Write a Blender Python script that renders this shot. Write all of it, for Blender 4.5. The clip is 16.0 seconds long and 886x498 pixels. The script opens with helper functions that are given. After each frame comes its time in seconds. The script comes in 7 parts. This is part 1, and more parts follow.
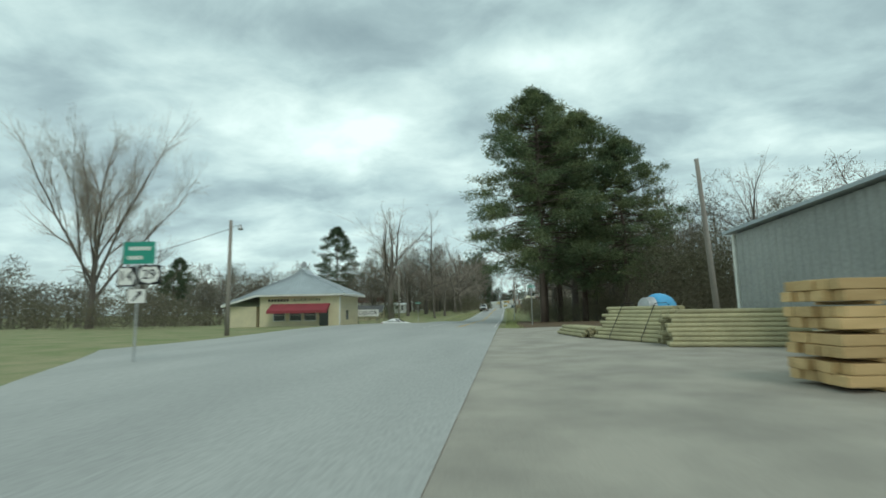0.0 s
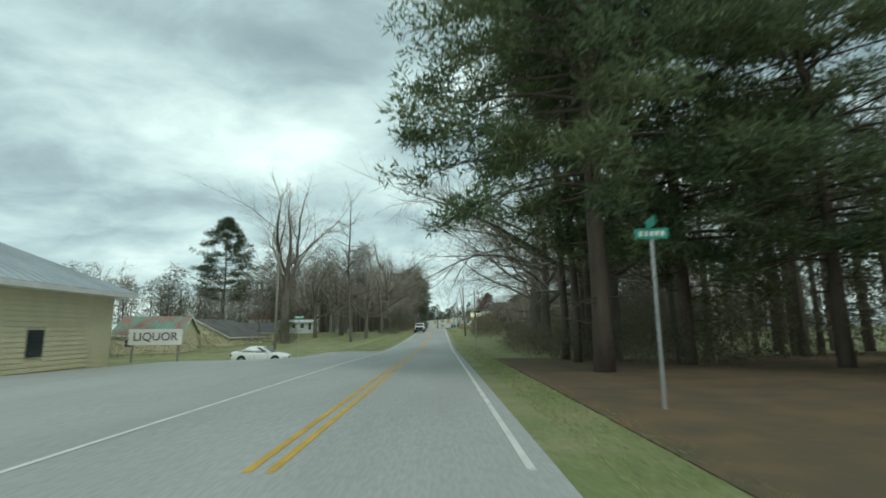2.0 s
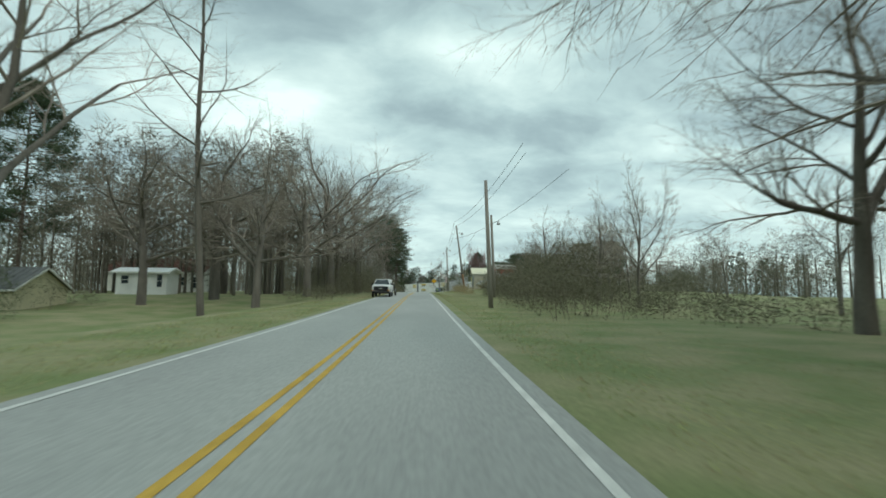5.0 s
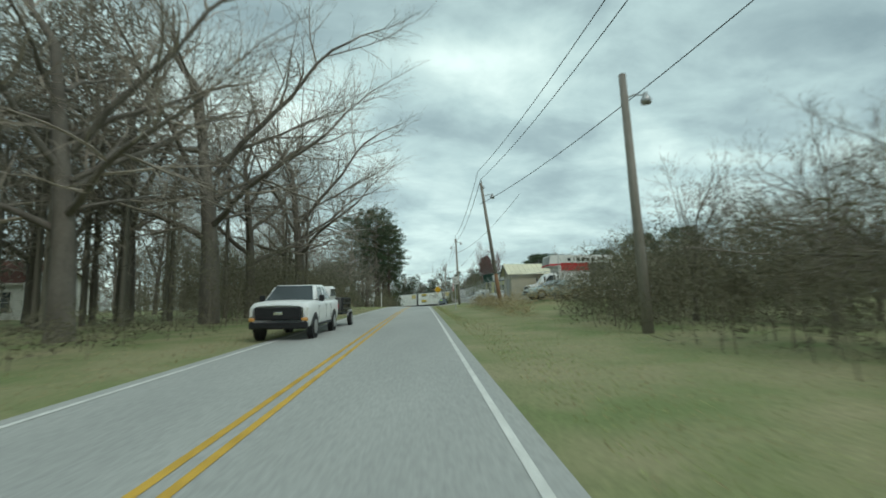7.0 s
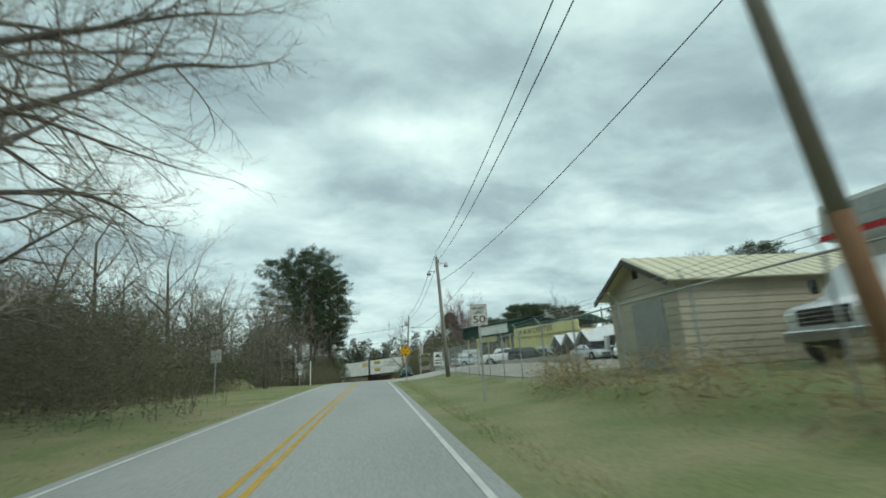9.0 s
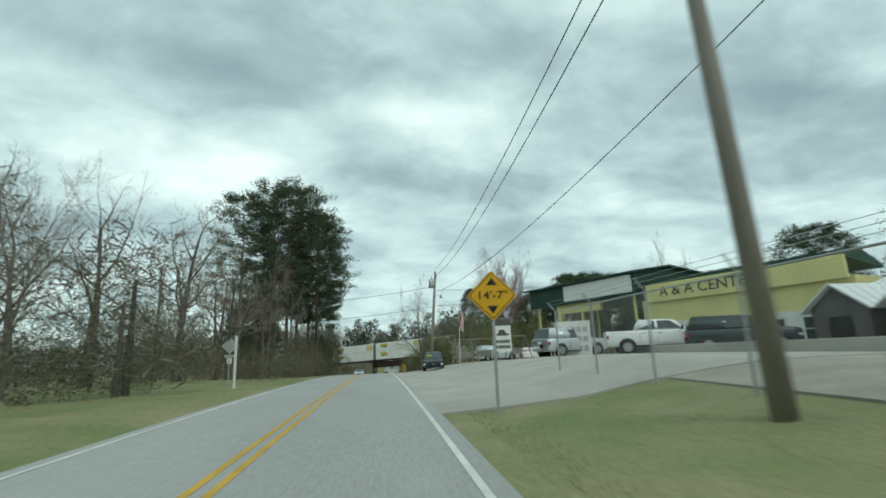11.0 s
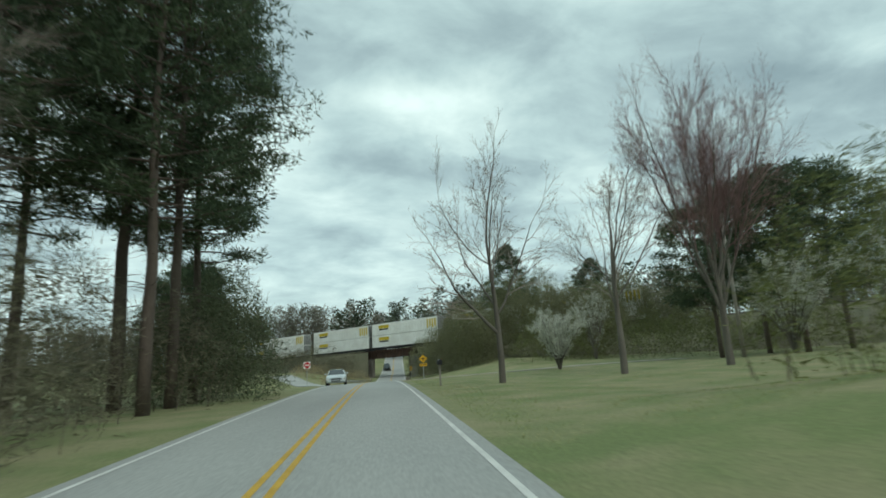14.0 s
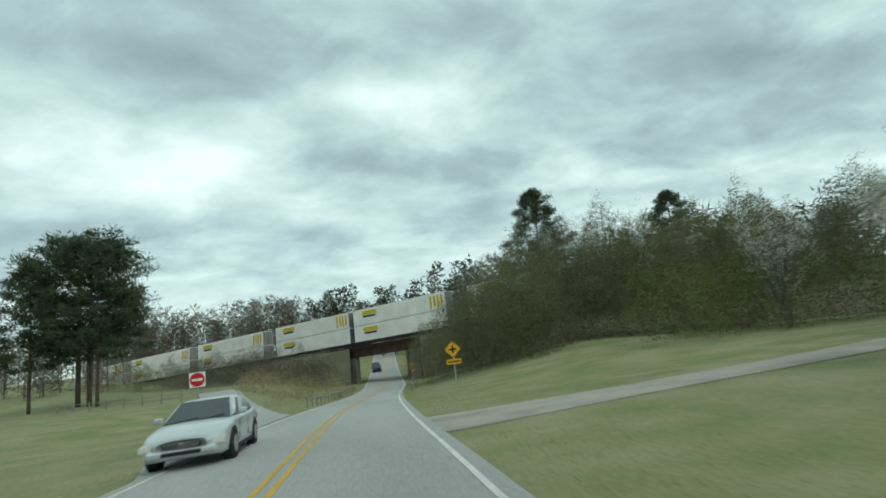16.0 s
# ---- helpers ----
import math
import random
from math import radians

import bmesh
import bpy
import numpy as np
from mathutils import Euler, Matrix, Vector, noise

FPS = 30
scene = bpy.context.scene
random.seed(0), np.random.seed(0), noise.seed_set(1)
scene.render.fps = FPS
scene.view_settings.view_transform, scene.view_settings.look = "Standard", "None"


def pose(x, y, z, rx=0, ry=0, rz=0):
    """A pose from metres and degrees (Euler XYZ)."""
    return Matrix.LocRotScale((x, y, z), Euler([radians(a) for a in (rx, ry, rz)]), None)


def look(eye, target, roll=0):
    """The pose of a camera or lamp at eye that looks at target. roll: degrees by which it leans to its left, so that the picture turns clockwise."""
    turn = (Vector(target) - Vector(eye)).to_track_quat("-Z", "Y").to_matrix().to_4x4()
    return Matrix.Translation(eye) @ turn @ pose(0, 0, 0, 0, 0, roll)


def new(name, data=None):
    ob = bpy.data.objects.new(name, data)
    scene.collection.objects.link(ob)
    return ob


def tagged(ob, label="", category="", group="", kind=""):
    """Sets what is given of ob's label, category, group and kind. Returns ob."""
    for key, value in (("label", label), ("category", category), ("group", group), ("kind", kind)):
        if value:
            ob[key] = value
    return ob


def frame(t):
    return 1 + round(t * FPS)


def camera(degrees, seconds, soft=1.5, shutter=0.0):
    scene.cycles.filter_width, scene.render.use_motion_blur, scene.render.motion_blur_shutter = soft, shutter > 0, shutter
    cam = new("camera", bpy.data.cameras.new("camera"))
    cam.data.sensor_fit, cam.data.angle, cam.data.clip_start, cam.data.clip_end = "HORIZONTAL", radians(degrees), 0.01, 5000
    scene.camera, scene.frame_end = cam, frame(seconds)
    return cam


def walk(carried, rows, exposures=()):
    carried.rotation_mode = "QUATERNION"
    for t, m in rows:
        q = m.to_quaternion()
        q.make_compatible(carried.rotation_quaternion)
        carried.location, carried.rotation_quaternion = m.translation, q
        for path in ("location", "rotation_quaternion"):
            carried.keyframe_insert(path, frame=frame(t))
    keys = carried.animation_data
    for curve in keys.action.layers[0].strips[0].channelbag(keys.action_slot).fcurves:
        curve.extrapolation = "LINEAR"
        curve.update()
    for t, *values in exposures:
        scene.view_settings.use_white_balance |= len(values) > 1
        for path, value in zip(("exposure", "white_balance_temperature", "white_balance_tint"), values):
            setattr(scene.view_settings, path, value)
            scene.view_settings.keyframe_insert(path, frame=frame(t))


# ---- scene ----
cam = camera(85.23, 16.0, 1.7, 0.28)
PATH = [
    (0.0, pose(2.37, -0.00, 1.47, 97.25, 1.05, 7.53)),
    (0.5, pose(1.80, 8.39, 1.49, 97.46, 0.56, 4.62)),
    (1.0, pose(1.28, 16.77, 1.52, 98.76, 0.14, 2.20)),
    (1.5, pose(0.79, 25.14, 1.56, 100.14, -0.08, 0.61)),
    (2.0, pose(0.39, 33.50, 1.59, 99.42, 0.53, -0.19)),
    (2.5, pose(0.02, 41.95, 1.59, 98.47, 0.56, -0.76)),
    (3.0, pose(-0.24, 50.65, 1.52, 98.52, -0.42, -1.43)),
    (3.5, pose(-0.30, 59.37, 1.41, 97.59, -0.21, -1.74)),
    (4.0, pose(-0.24, 67.99, 1.24, 96.40, -0.33, -1.88)),
    (4.5, pose(-0.12, 76.52, 1.07, 95.47, -0.62, -2.46)),
    (7.0, pose(0.46, 121.00, 1.98, 96.60, 0.95, -2.40)),
    (7.5, pose(0.47, 129.25, 2.19, 98.31, 7.17, -3.46)),
    (8.0, pose(0.38, 137.47, 2.38, 98.56, 6.58, -6.93)),
    (8.5, pose(0.22, 145.51, 2.55, 101.74, 3.95, -7.81)),
    (9.0, pose(0.14, 153.53, 2.67, 103.91, 3.55, -7.82)),
    (9.5, pose(0.07, 161.57, 2.79, 103.48, 3.37, -7.56)),
    (10.0, pose(0.01, 169.70, 2.90, 101.94, 2.78, -7.68)),
    (12.5, pose(0.92, 212.84, 3.18, 103.13, 1.75, -6.23)),
    (13.0, pose(0.35, 221.68, 3.11, 103.22, 2.15, -6.15)),
    (13.5, pose(0.02, 230.16, 2.98, 102.15, 2.15, -6.61)),
    (14.0, pose(-0.15, 238.51, 2.78, 100.75, 3.29, -7.48)),
    (14.5, pose(-0.23, 246.91, 2.53, 99.43, 3.58, -8.99)),
    (15.0, pose(-0.22, 255.30, 2.25, 98.43, 3.52, -10.45)),
    (15.5, pose(-0.13, 263.66, 1.94, 98.61, 4.38, -10.62)),
    (16.0, pose(0.04, 271.98, 1.61, 100.00, 6.80, -9.07)),
]

walk(cam, PATH)

# ---- world and light ----
world = bpy.data.worlds.new("overcast_sky")
scene.world = world
world.use_nodes = True
WN, WL = world.node_tree.nodes, world.node_tree.links
WN.clear()


def wnode(kind, **values):
    n = WN.new(kind)
    for k, v in values.items():
        n.inputs[k].default_value = v
    return n


def wmath(op, a, b=0.0):
    n = WN.new("ShaderNodeMath")
    n.operation = op
    for k, v in enumerate((a, b)):
        if isinstance(v, (int, float)):
            n.inputs[k].default_value = v
        else:
            WL.new(v, n.inputs[k])
    return n.outputs[0]


coord = WN.new("ShaderNodeTexCoord")
axes = WN.new("ShaderNodeSeparateXYZ")
WL.new(coord.outputs["Generated"], axes.inputs[0])
high = wmath("ADD", wmath("MAXIMUM", axes.outputs[2], 0.0), 0.27)
flat = WN.new("ShaderNodeCombineXYZ")
WL.new(wmath("DIVIDE", axes.outputs[0], high), flat.inputs[0])
WL.new(wmath("MULTIPLY", wmath("DIVIDE", axes.outputs[1], high), 1.25), flat.inputs[1])
big = wnode("ShaderNodeTexNoise", Scale=0.95, Detail=6.0, Roughness=0.50, Distortion=0.55)
fine = wnode("ShaderNodeTexNoise", Scale=3.2, Detail=7.0, Roughness=0.58, Distortion=0.3)
WL.new(flat.outputs[0], big.inputs["Vector"])
WL.new(flat.outputs[0], fine.inputs["Vector"])
cloud = wmath("ADD", wmath("MULTIPLY", big.outputs["Fac"], 0.50), wmath("ADD", wmath("MULTIPLY", fine.outputs["Fac"], 0.36), 0.08))
# the cloud banks that stand over the road, by bearing and height in degrees: (bearing, height, half width, half height, slope, weight)
CLOUDS = [
    (6.4, 20.2, 12.3, 2.0, -0.003, -0.105),
    (44.4, 22.2, 12.8, 2.5, -0.158, -0.105),
    (-6.8, 34.5, 22.5, 4.8, 0.026, -0.081),
    (25.7, 32.7, 10.2, 5.1, -0.188, -0.048),
    (-20.9, 20.3, 9.4, 2.8, 0.051, 0.086),
    (7.9, 26.9, 5.1, 1.9, -0.049, 0.079),
    (27.4, 17.4, 6.9, 1.5, -0.158, 0.057),
    (40.7, 13.6, 7.6, 1.5, -0.097, 0.065),
    (51.7, 23.5, 3.7, 1.9, -0.212, 0.065),
    (33.6, 13.6, 9.1, 0.8, -0.069, -0.048),
    (-26.3, 20.5, 13.0, 2.9, 0.066, 0.108),
    (11.2, 25.2, 7.0, 2.6, -0.144, 0.072),
    (-22.6, 31.5, 18.3, 2.7, 0.095, -0.073),
    (-49.2, 21.7, 5.2, 1.9, 0.281, -0.056),
    (26.8, 15.8, 9.1, 2.0, -0.134, 0.051),
    (-37.5, 12.4, 11.9, 2.1, 0.095, -0.040),
    (-19.7, 14.6, 14.2, 1.7, 0.032, -0.033),
    (-48.2, 25.4, 6.6, 1.9, 0.307, 0.036),
]
stir = wnode("ShaderNodeTexNoise", Scale=2.6, Detail=4.0, Roughness=0.55)
WL.new(flat.outputs[0], stir.inputs["Vector"])
stir2 = wnode("ShaderNodeTexNoise", Scale=2.1, Detail=4.0, Roughness=0.55)
shifted = WN.new("ShaderNodeVectorMath")
shifted.operation = "ADD"
shifted.inputs[1].default_value = (7.3, 2.1, 4.4)
WL.new(flat.outputs[0], shifted.inputs[0])
WL.new(shifted.outputs[0], stir2.inputs["Vector"])
bearing = wmath("ADD", wmath("MULTIPLY", wmath("ARCTAN2", axes.outputs[0], axes.outputs[1]), 57.2958), wmath("MULTIPLY", wmath("SUBTRACT", stir.outputs["Fac"], 0.5), 17.0))
height = wmath("ADD", wmath("MULTIPLY", wmath("ARCSINE", axes.outputs[2]), 57.2958), wmath("MULTIPLY", wmath("SUBTRACT", stir2.outputs["Fac"], 0.5), 8.0))
for az, el, wide, tall, slope, weight in CLOUDS:
    u = wmath("SUBTRACT", bearing, az)
    v = wmath("SUBTRACT", wmath("SUBTRACT", height, el), wmath("MULTIPLY", u, slope))
    u, v = wmath("DIVIDE", u, wide), wmath("DIVIDE", v, tall)
    far = wmath("ADD", wmath("MULTIPLY", u, u), wmath("MULTIPLY", v, v))
    cloud = wmath("ADD", cloud, wmath("MULTIPLY", wmath("EXPONENT", wmath("MULTIPLY", far, -0.8)), weight))
ramp = WN.new("ShaderNodeValToRGB")
ramp.color_ramp.elements[0].position, ramp.color_ramp.elements[0].color = 0.33, (0.29, 0.41, 0.43, 1)
ramp.color_ramp.elements[1].position, ramp.color_ramp.elements[1].color = 0.68, (0.98, 1.20, 1.13, 1)
for at, colour in ((0.42, (0.40, 0.55, 0.56, 1)), (0.49, (0.53, 0.72, 0.71, 1)), (0.57, (0.71, 0.92, 0.88, 1))):
    ramp.color_ramp.elements.new(at).color = colour
WL.new(cloud, ramp.inputs[0])
sky = WN.new("ShaderNodeTexSky")
sky.sky_type, sky.sun_disc = "NISHITA", False
sky.sun_elevation, sky.sun_rotation = radians(48), radians(150)
thin = WN.new("ShaderNodeVectorMath")
thin.operation = "SCALE"
thin.inputs[3].default_value = 0.09
WL.new(sky.outputs[0], thin.inputs[0])
veil = WN.new("ShaderNodeMixRGB")
veil.inputs[0].default_value = 0.88
WL.new(thin.outputs[0], veil.inputs[1])
WL.new(ramp.outputs[0], veil.inputs[2])
back = wnode("ShaderNodeBackground", Strength=1.05)
WL.new(veil.outputs[0], back.inputs[0])
WL.new(back.outputs[0], WN.new("ShaderNodeOutputWorld").inputs[0])

sun = new("sun", bpy.data.lights.new("sun", "SUN"))
sun.data.energy, sun.data.angle, sun.data.color = 0.8, radians(20), (1.0, 0.96, 0.88)
sun.matrix_world = look((60, -100, 130), (0, 0, 0))

# ---- materials ----


def material(name, colour, second=None, scale=3.0, fine=40.0, rough=0.85, metal=0.0, bump=0.15, spread=0.5, island=0.0, each=0.0, stretch=(1, 1, 1), spec=0.3, through_light=0.0):
    """A surface with variation at two scales, and from piece to piece where wanted."""
    m = bpy.data.materials.new(name)
    m.use_nodes = True
    N, L = m.node_tree.nodes, m.node_tree.links
    b = N["Principled BSDF"]
    b.inputs["Roughness"].default_value, b.inputs["Metallic"].default_value = rough, metal
    b.inputs["Specular IOR Level"].default_value = spec
    tc = N.new("ShaderNodeTexCoord")
    mp = N.new("ShaderNodeMapping")
    mp.inputs["Scale"].default_value = stretch
    L.new(tc.outputs["Object"], mp.inputs[0])
    n1, n2 = N.new("ShaderNodeTexNoise"), N.new("ShaderNodeTexNoise")
    n1.inputs["Scale"].default_value, n1.inputs["Detail"].default_value = scale, 5
    n2.inputs["Scale"].default_value, n2.inputs["Detail"].default_value = fine, 3
    L.new(mp.outputs[0], n1.inputs["Vector"])
    L.new(mp.outputs[0], n2.inputs["Vector"])
    mix = N.new("ShaderNodeMixRGB")
    c2 = second or tuple(c * (1 - 0.45 * spread) for c in colour)
    mix.inputs[1].default_value, mix.inputs[2].default_value = (*colour, 1), (*c2, 1)
    r = N.new("ShaderNodeMapRange")
    r.inputs[1].default_value, r.inputs[2].default_value = 0.35, 0.68
    L.new(n1.outputs["Fac"], r.inputs[0])
    L.new(r.outputs[0], mix.inputs[0])
    hsv = N.new("ShaderNodeHueSaturation")
    L.new(mix.outputs[0], hsv.inputs["Color"])
    v = N.new("ShaderNodeMapRange")
    v.inputs[1].default_value, v.inputs[2].default_value = 0.3, 0.7
    v.inputs[3].default_value, v.inputs[4].default_value = 1 - 0.22 * spread, 1 + 0.22 * spread
    L.new(n2.outputs["Fac"], v.inputs[0])
    last = v.outputs[0]
    for amount, kind, out in ((island, "ShaderNodeNewGeometry", "Random Per Island"), (each, "ShaderNodeObjectInfo", "Random")):
        if amount:
            g, a, mm = N.new(kind), N.new("ShaderNodeMapRange"), N.new("ShaderNodeMath")
            a.inputs[3].default_value, a.inputs[4].default_value = 1 - amount, 1 + amount
            mm.operation = "MULTIPLY"
            L.new(g.outputs[out], a.inputs[0])
            L.new(a.outputs[0], mm.inputs[0])
            L.new(last, mm.inputs[1])
            last = mm.outputs[0]
    L.new(last, hsv.inputs["Value"])
    L.new(hsv.outputs[0], b.inputs["Base Color"])
    if bump:
        bp = N.new("ShaderNodeBump")
        bp.inputs["Strength"].default_value, bp.inputs["Distance"].default_value = bump, 0.02
        L.new(n2.outputs["Fac"], bp.inputs["Height"])
        L.new(bp.outputs[0], b.inputs["Normal"])
    if through_light:
        tr, mx = N.new("ShaderNodeBsdfTranslucent"), N.new("ShaderNodeMixShader")
        L.new(hsv.outputs[0], tr.inputs[0])
        mx.inputs[0].default_value = through_light
        L.new(b.outputs[0], mx.inputs[1])
        L.new(tr.outputs[0], mx.inputs[2])
        L.new(mx.outputs[0], N["Material Output"].inputs[0])
    return m


M_GRASS = material("grass_ground", (0.168, 0.205, 0.082), (0.290, 0.265, 0.150), 0.45, 14, 0.95, bump=0.6, spread=0.9)
# both blade colours are brightened to offset the shade on upright blades
M_BLADE_LIFTED = material("lifted_grass_blades", (0.33, 0.39, 0.16), (0.44, 0.42, 0.22), 0.4, 9, 0.9, bump=0, island=0.3, through_light=0.5)
M_DRY = material("dry_grass", (0.44, 0.36, 0.21), (0.36, 0.29, 0.17), 0.6, 9, 0.9, bump=0, island=0.3, through_light=0.45)
M_ROAD = material("worn_road", (0.40, 0.405, 0.385), (0.33, 0.335, 0.32), 0.35, 22, 0.88, bump=0.25, spread=0.5, stretch=(1, 0.25, 1))
M_CONC = material("lot_concrete", (0.46, 0.44, 0.39), (0.36, 0.35, 0.31), 0.4, 14, 0.9, bump=0.3)
M_GRAVEL = material("pale_gravel", (0.42, 0.39, 0.33), (0.30, 0.28, 0.24), 0.7, 60, 0.95, bump=0.8)
M_LITTER = material("leaf_litter", (0.16, 0.105, 0.06), (0.10, 0.08, 0.05), 0.8, 20, 0.95, bump=0.6)
M_BANK = material("overgrown_bank", (0.150, 0.138, 0.090), (0.105, 0.105, 0.066), 0.5, 12, 0.95, bump=0.8)
M_LINE_W = material("white_line_paint", (0.72, 0.72, 0.68), scale=2, fine=25, rough=0.7, bump=0.1)
M_LINE_Y = material("yellow_line_paint", (0.62, 0.38, 0.06), scale=2, fine=25, rough=0.7, bump=0.1)
M_BARK = material("grey_bark", (0.170, 0.152, 0.130), (0.112, 0.098, 0.083), 2.0, 22, 0.95, bump=0.6, stretch=(1, 1, 0.3), each=0.2)
M_TWIG = material("grey_twigs", (0.31, 0.27, 0.225), (0.235, 0.20, 0.165), 1.0, 12, 0.95, bump=0, each=0.2, island=0.2)
M_PINEBARK = material("pine_bark", (0.143, 0.111, 0.091), (0.091, 0.072, 0.058), 2.0, 18, 0.95, bump=0.7, stretch=(1, 1, 0.3))
M_NEEDLE = material("pine_needles", (0.062, 0.094, 0.056), (0.090, 0.118, 0.060), 0.35, 5, 0.8, bump=0, island=0.4, through_light=0.32)
M_FIR = material("broad_conifer_needles", (0.112, 0.165, 0.094), (0.20, 0.225, 0.105), 0.28, 5, 0.8, bump=0, island=0.4, through_light=0.38)
M_IVY = material("ivy_leaves", (0.095, 0.118, 0.066), (0.125, 0.140, 0.075), 0.5, 6, 0.8, bump=0, island=0.4, through_light=0.3)
M_BRUSH = material("brown_brush", (0.190, 0.172, 0.120), (0.148, 0.146, 0.092), 0.22, 5, 0.9, bump=0, island=0.3, through_light=0.35)
M_HILL = material("hillside_brush", (0.205, 0.200, 0.115), (0.160, 0.170, 0.085), 0.15, 4, 0.9, bump=0, island=0.3, through_light=0.4)
M_OLIVE = material("olive_bush", (0.175, 0.190, 0.068), (0.135, 0.155, 0.060), 0.3, 5, 0.9, bump=0, island=0.4, through_light=0.2)
M_STEM = material("brush_stems", (0.225, 0.19, 0.145), (0.165, 0.14, 0.105), 1, 10, 0.95, bump=0, island=0.35)
M_BLOSSOM = material("white_blossom", (0.62, 0.62, 0.54), (0.48, 0.50, 0.42), 0.6, 6, 0.8, bump=0, island=0.25, through_light=0.25)
M_RED = material("red_buds", (0.30, 0.175, 0.17), (0.25, 0.16, 0.15), 0.6, 6, 0.85, bump=0, island=0.3, through_light=0.4)
M_FARWOOD = material("far_wood", (0.225, 0.202, 0.165), (0.180, 0.172, 0.135), 0.05, 0.6, 0.95, bump=0, island=0.3, through_light=0.3)
M_FARPINE = material("far_pine", (0.056, 0.077, 0.053), (0.075, 0.094, 0.056), 0.05, 0.6, 0.95, bump=0, island=0.35, through_light=0.1)
M_POLE = material("weathered_pole", (0.30, 0.275, 0.24), (0.215, 0.195, 0.168), 1.5, 25, 0.95, bump=0.5, stretch=(1, 1, 0.15))
M_POLE_RED = material("treated_pole_base", (0.27, 0.15, 0.085), (0.20, 0.12, 0.075), 1.5, 25, 0.95, bump=0.5, stretch=(1, 1, 0.15))
M_GALV = material("galvanised_steel", (0.48, 0.49, 0.49), scale=2, fine=20, rough=0.45, metal=0.6, bump=0.05)
M_WIRE = material("cable_black", (0.05, 0.05, 0.05), scale=2, fine=20, rough=0.7, bump=0)
M_WHITE = material("white_paint", (0.76, 0.76, 0.72), scale=1.2, fine=14, rough=0.6, bump=0.06, spread=0.3)
M_SIGNW = material("sign_white", (0.80, 0.80, 0.76), scale=1.5, fine=14, rough=0.5, bump=0.02, spread=0.2)
M_SIGNY = material("sign_amber", (0.78, 0.42, 0.02), scale=1.5, fine=14, rough=0.5, bump=0.02, spread=0.2)
M_SIGNG = material("sign_green", (0.03, 0.30, 0.22), scale=1.5, fine=14, rough=0.5, bump=0.02, spread=0.2)
M_SIGNR = material("sign_red", (0.55, 0.03, 0.035), scale=1.5, fine=14, rough=0.5, bump=0.02, spread=0.2)
M_BLACK = material("black_paint", (0.02, 0.02, 0.022), scale=2, fine=20, rough=0.6, bump=0.03)
M_ALU = material("sign_back_aluminium", (0.50, 0.52, 0.50), scale=2, fine=15, rough=0.5, metal=0.4, bump=0.03)
M_CREAM = material("cream_siding", (0.66, 0.60, 0.40), (0.58, 0.53, 0.36), 0.8, 18, 0.75, bump=0.1, each=0.06)
M_TAN = material("tan_siding", (0.52, 0.48, 0.37), (0.44, 0.41, 0.32), 0.7, 18, 0.8, bump=0.12, each=0.08)
M_TIN = material("grey_tin_roof", (0.40, 0.45, 0.47), (0.33, 0.37, 0.39), 0.5, 12, 0.5, metal=0.25, bump=0.08)
M_TINY = material("pale_tin_roof", (0.74, 0.70, 0.52), (0.64, 0.60, 0.45), 0.5, 12, 0.55, metal=0.1, bump=0.08)
M_TINW = material("white_tin_roof", (0.78, 0.80, 0.80), (0.68, 0.71, 0.71), 0.5, 12, 0.55, metal=0.1, bump=0.08)
M_CORR = material("corrugated_steel", (0.36, 0.37, 0.35), (0.28, 0.29, 0.275), 0.4, 10, 0.55, metal=0.25, bump=0.1)
M_SHINGLE = material("grey_shingles", (0.16, 0.16, 0.155), (0.11, 0.11, 0.11), 0.8, 30, 0.95, bump=0.5)
M_BROWNROOF = material("brown_roof", (0.13, 0.06, 0.045), (0.09, 0.05, 0.04), 0.8, 30, 0.95, bump=0.4)
M_AWN = material("red_awning", (0.28, 0.05, 0.062), (0.22, 0.045, 0.052), 0.8, 20, 0.85, bump=0.1)
M_TRIM = material("white_trim", (0.72, 0.72, 0.67), scale=1.5, fine=15, rough=0.65, bump=0.05, spread=0.3)
M_DKGREEN = material("dark_green_panel", (0.03, 0.075, 0.055), (0.022, 0.055, 0.042), 0.6, 14, 0.6, bump=0.08)
M_GREYWOOD = material("grey_board_wall", (0.136, 0.128, 0.120), (0.088, 0.084, 0.080), 1.2, 25, 0.9, bump=0.4, each=0.12)
M_YELLOW = material("yellow_paint", (0.74, 0.68, 0.30), (0.66, 0.61, 0.27), 0.9, 15, 0.7, bump=0.06)
M_TURQ = material("faded_green_tin", (0.12, 0.34, 0.27), (0.33, 0.13, 0.10), 0.55, 9, 0.7, bump=0.12)
M_LUMBER = material("new_lumber", (0.60, 0.42, 0.21), (0.50, 0.34, 0.16), 1.2, 22, 0.8, bump=0.2, each=0.15, stretch=(1, 1, 4))
M_LOG = material("peeled_posts", (0.44, 0.40, 0.24), (0.34, 0.31, 0.19), 1.0, 18, 0.85, bump=0.25, each=0.15)
M_BLUE = material("blue_plastic", (0.10, 0.42, 0.72), scale=2, fine=14, rough=0.45, bump=0.03, spread=0.2)
M_GLASS = material("dark_car_glass", (0.035, 0.045, 0.05), scale=2, fine=10, rough=0.08, bump=0, spread=0.1, spec=0.8)
M_TYRE = material("tyre_rubber", (0.03, 0.03, 0.03), scale=4, fine=30, rough=0.9, bump=0.2)
M_RIM = material("wheel_rim", (0.42, 0.43, 0.44), scale=3, fine=20, rough=0.35, metal=0.7, bump=0.02)
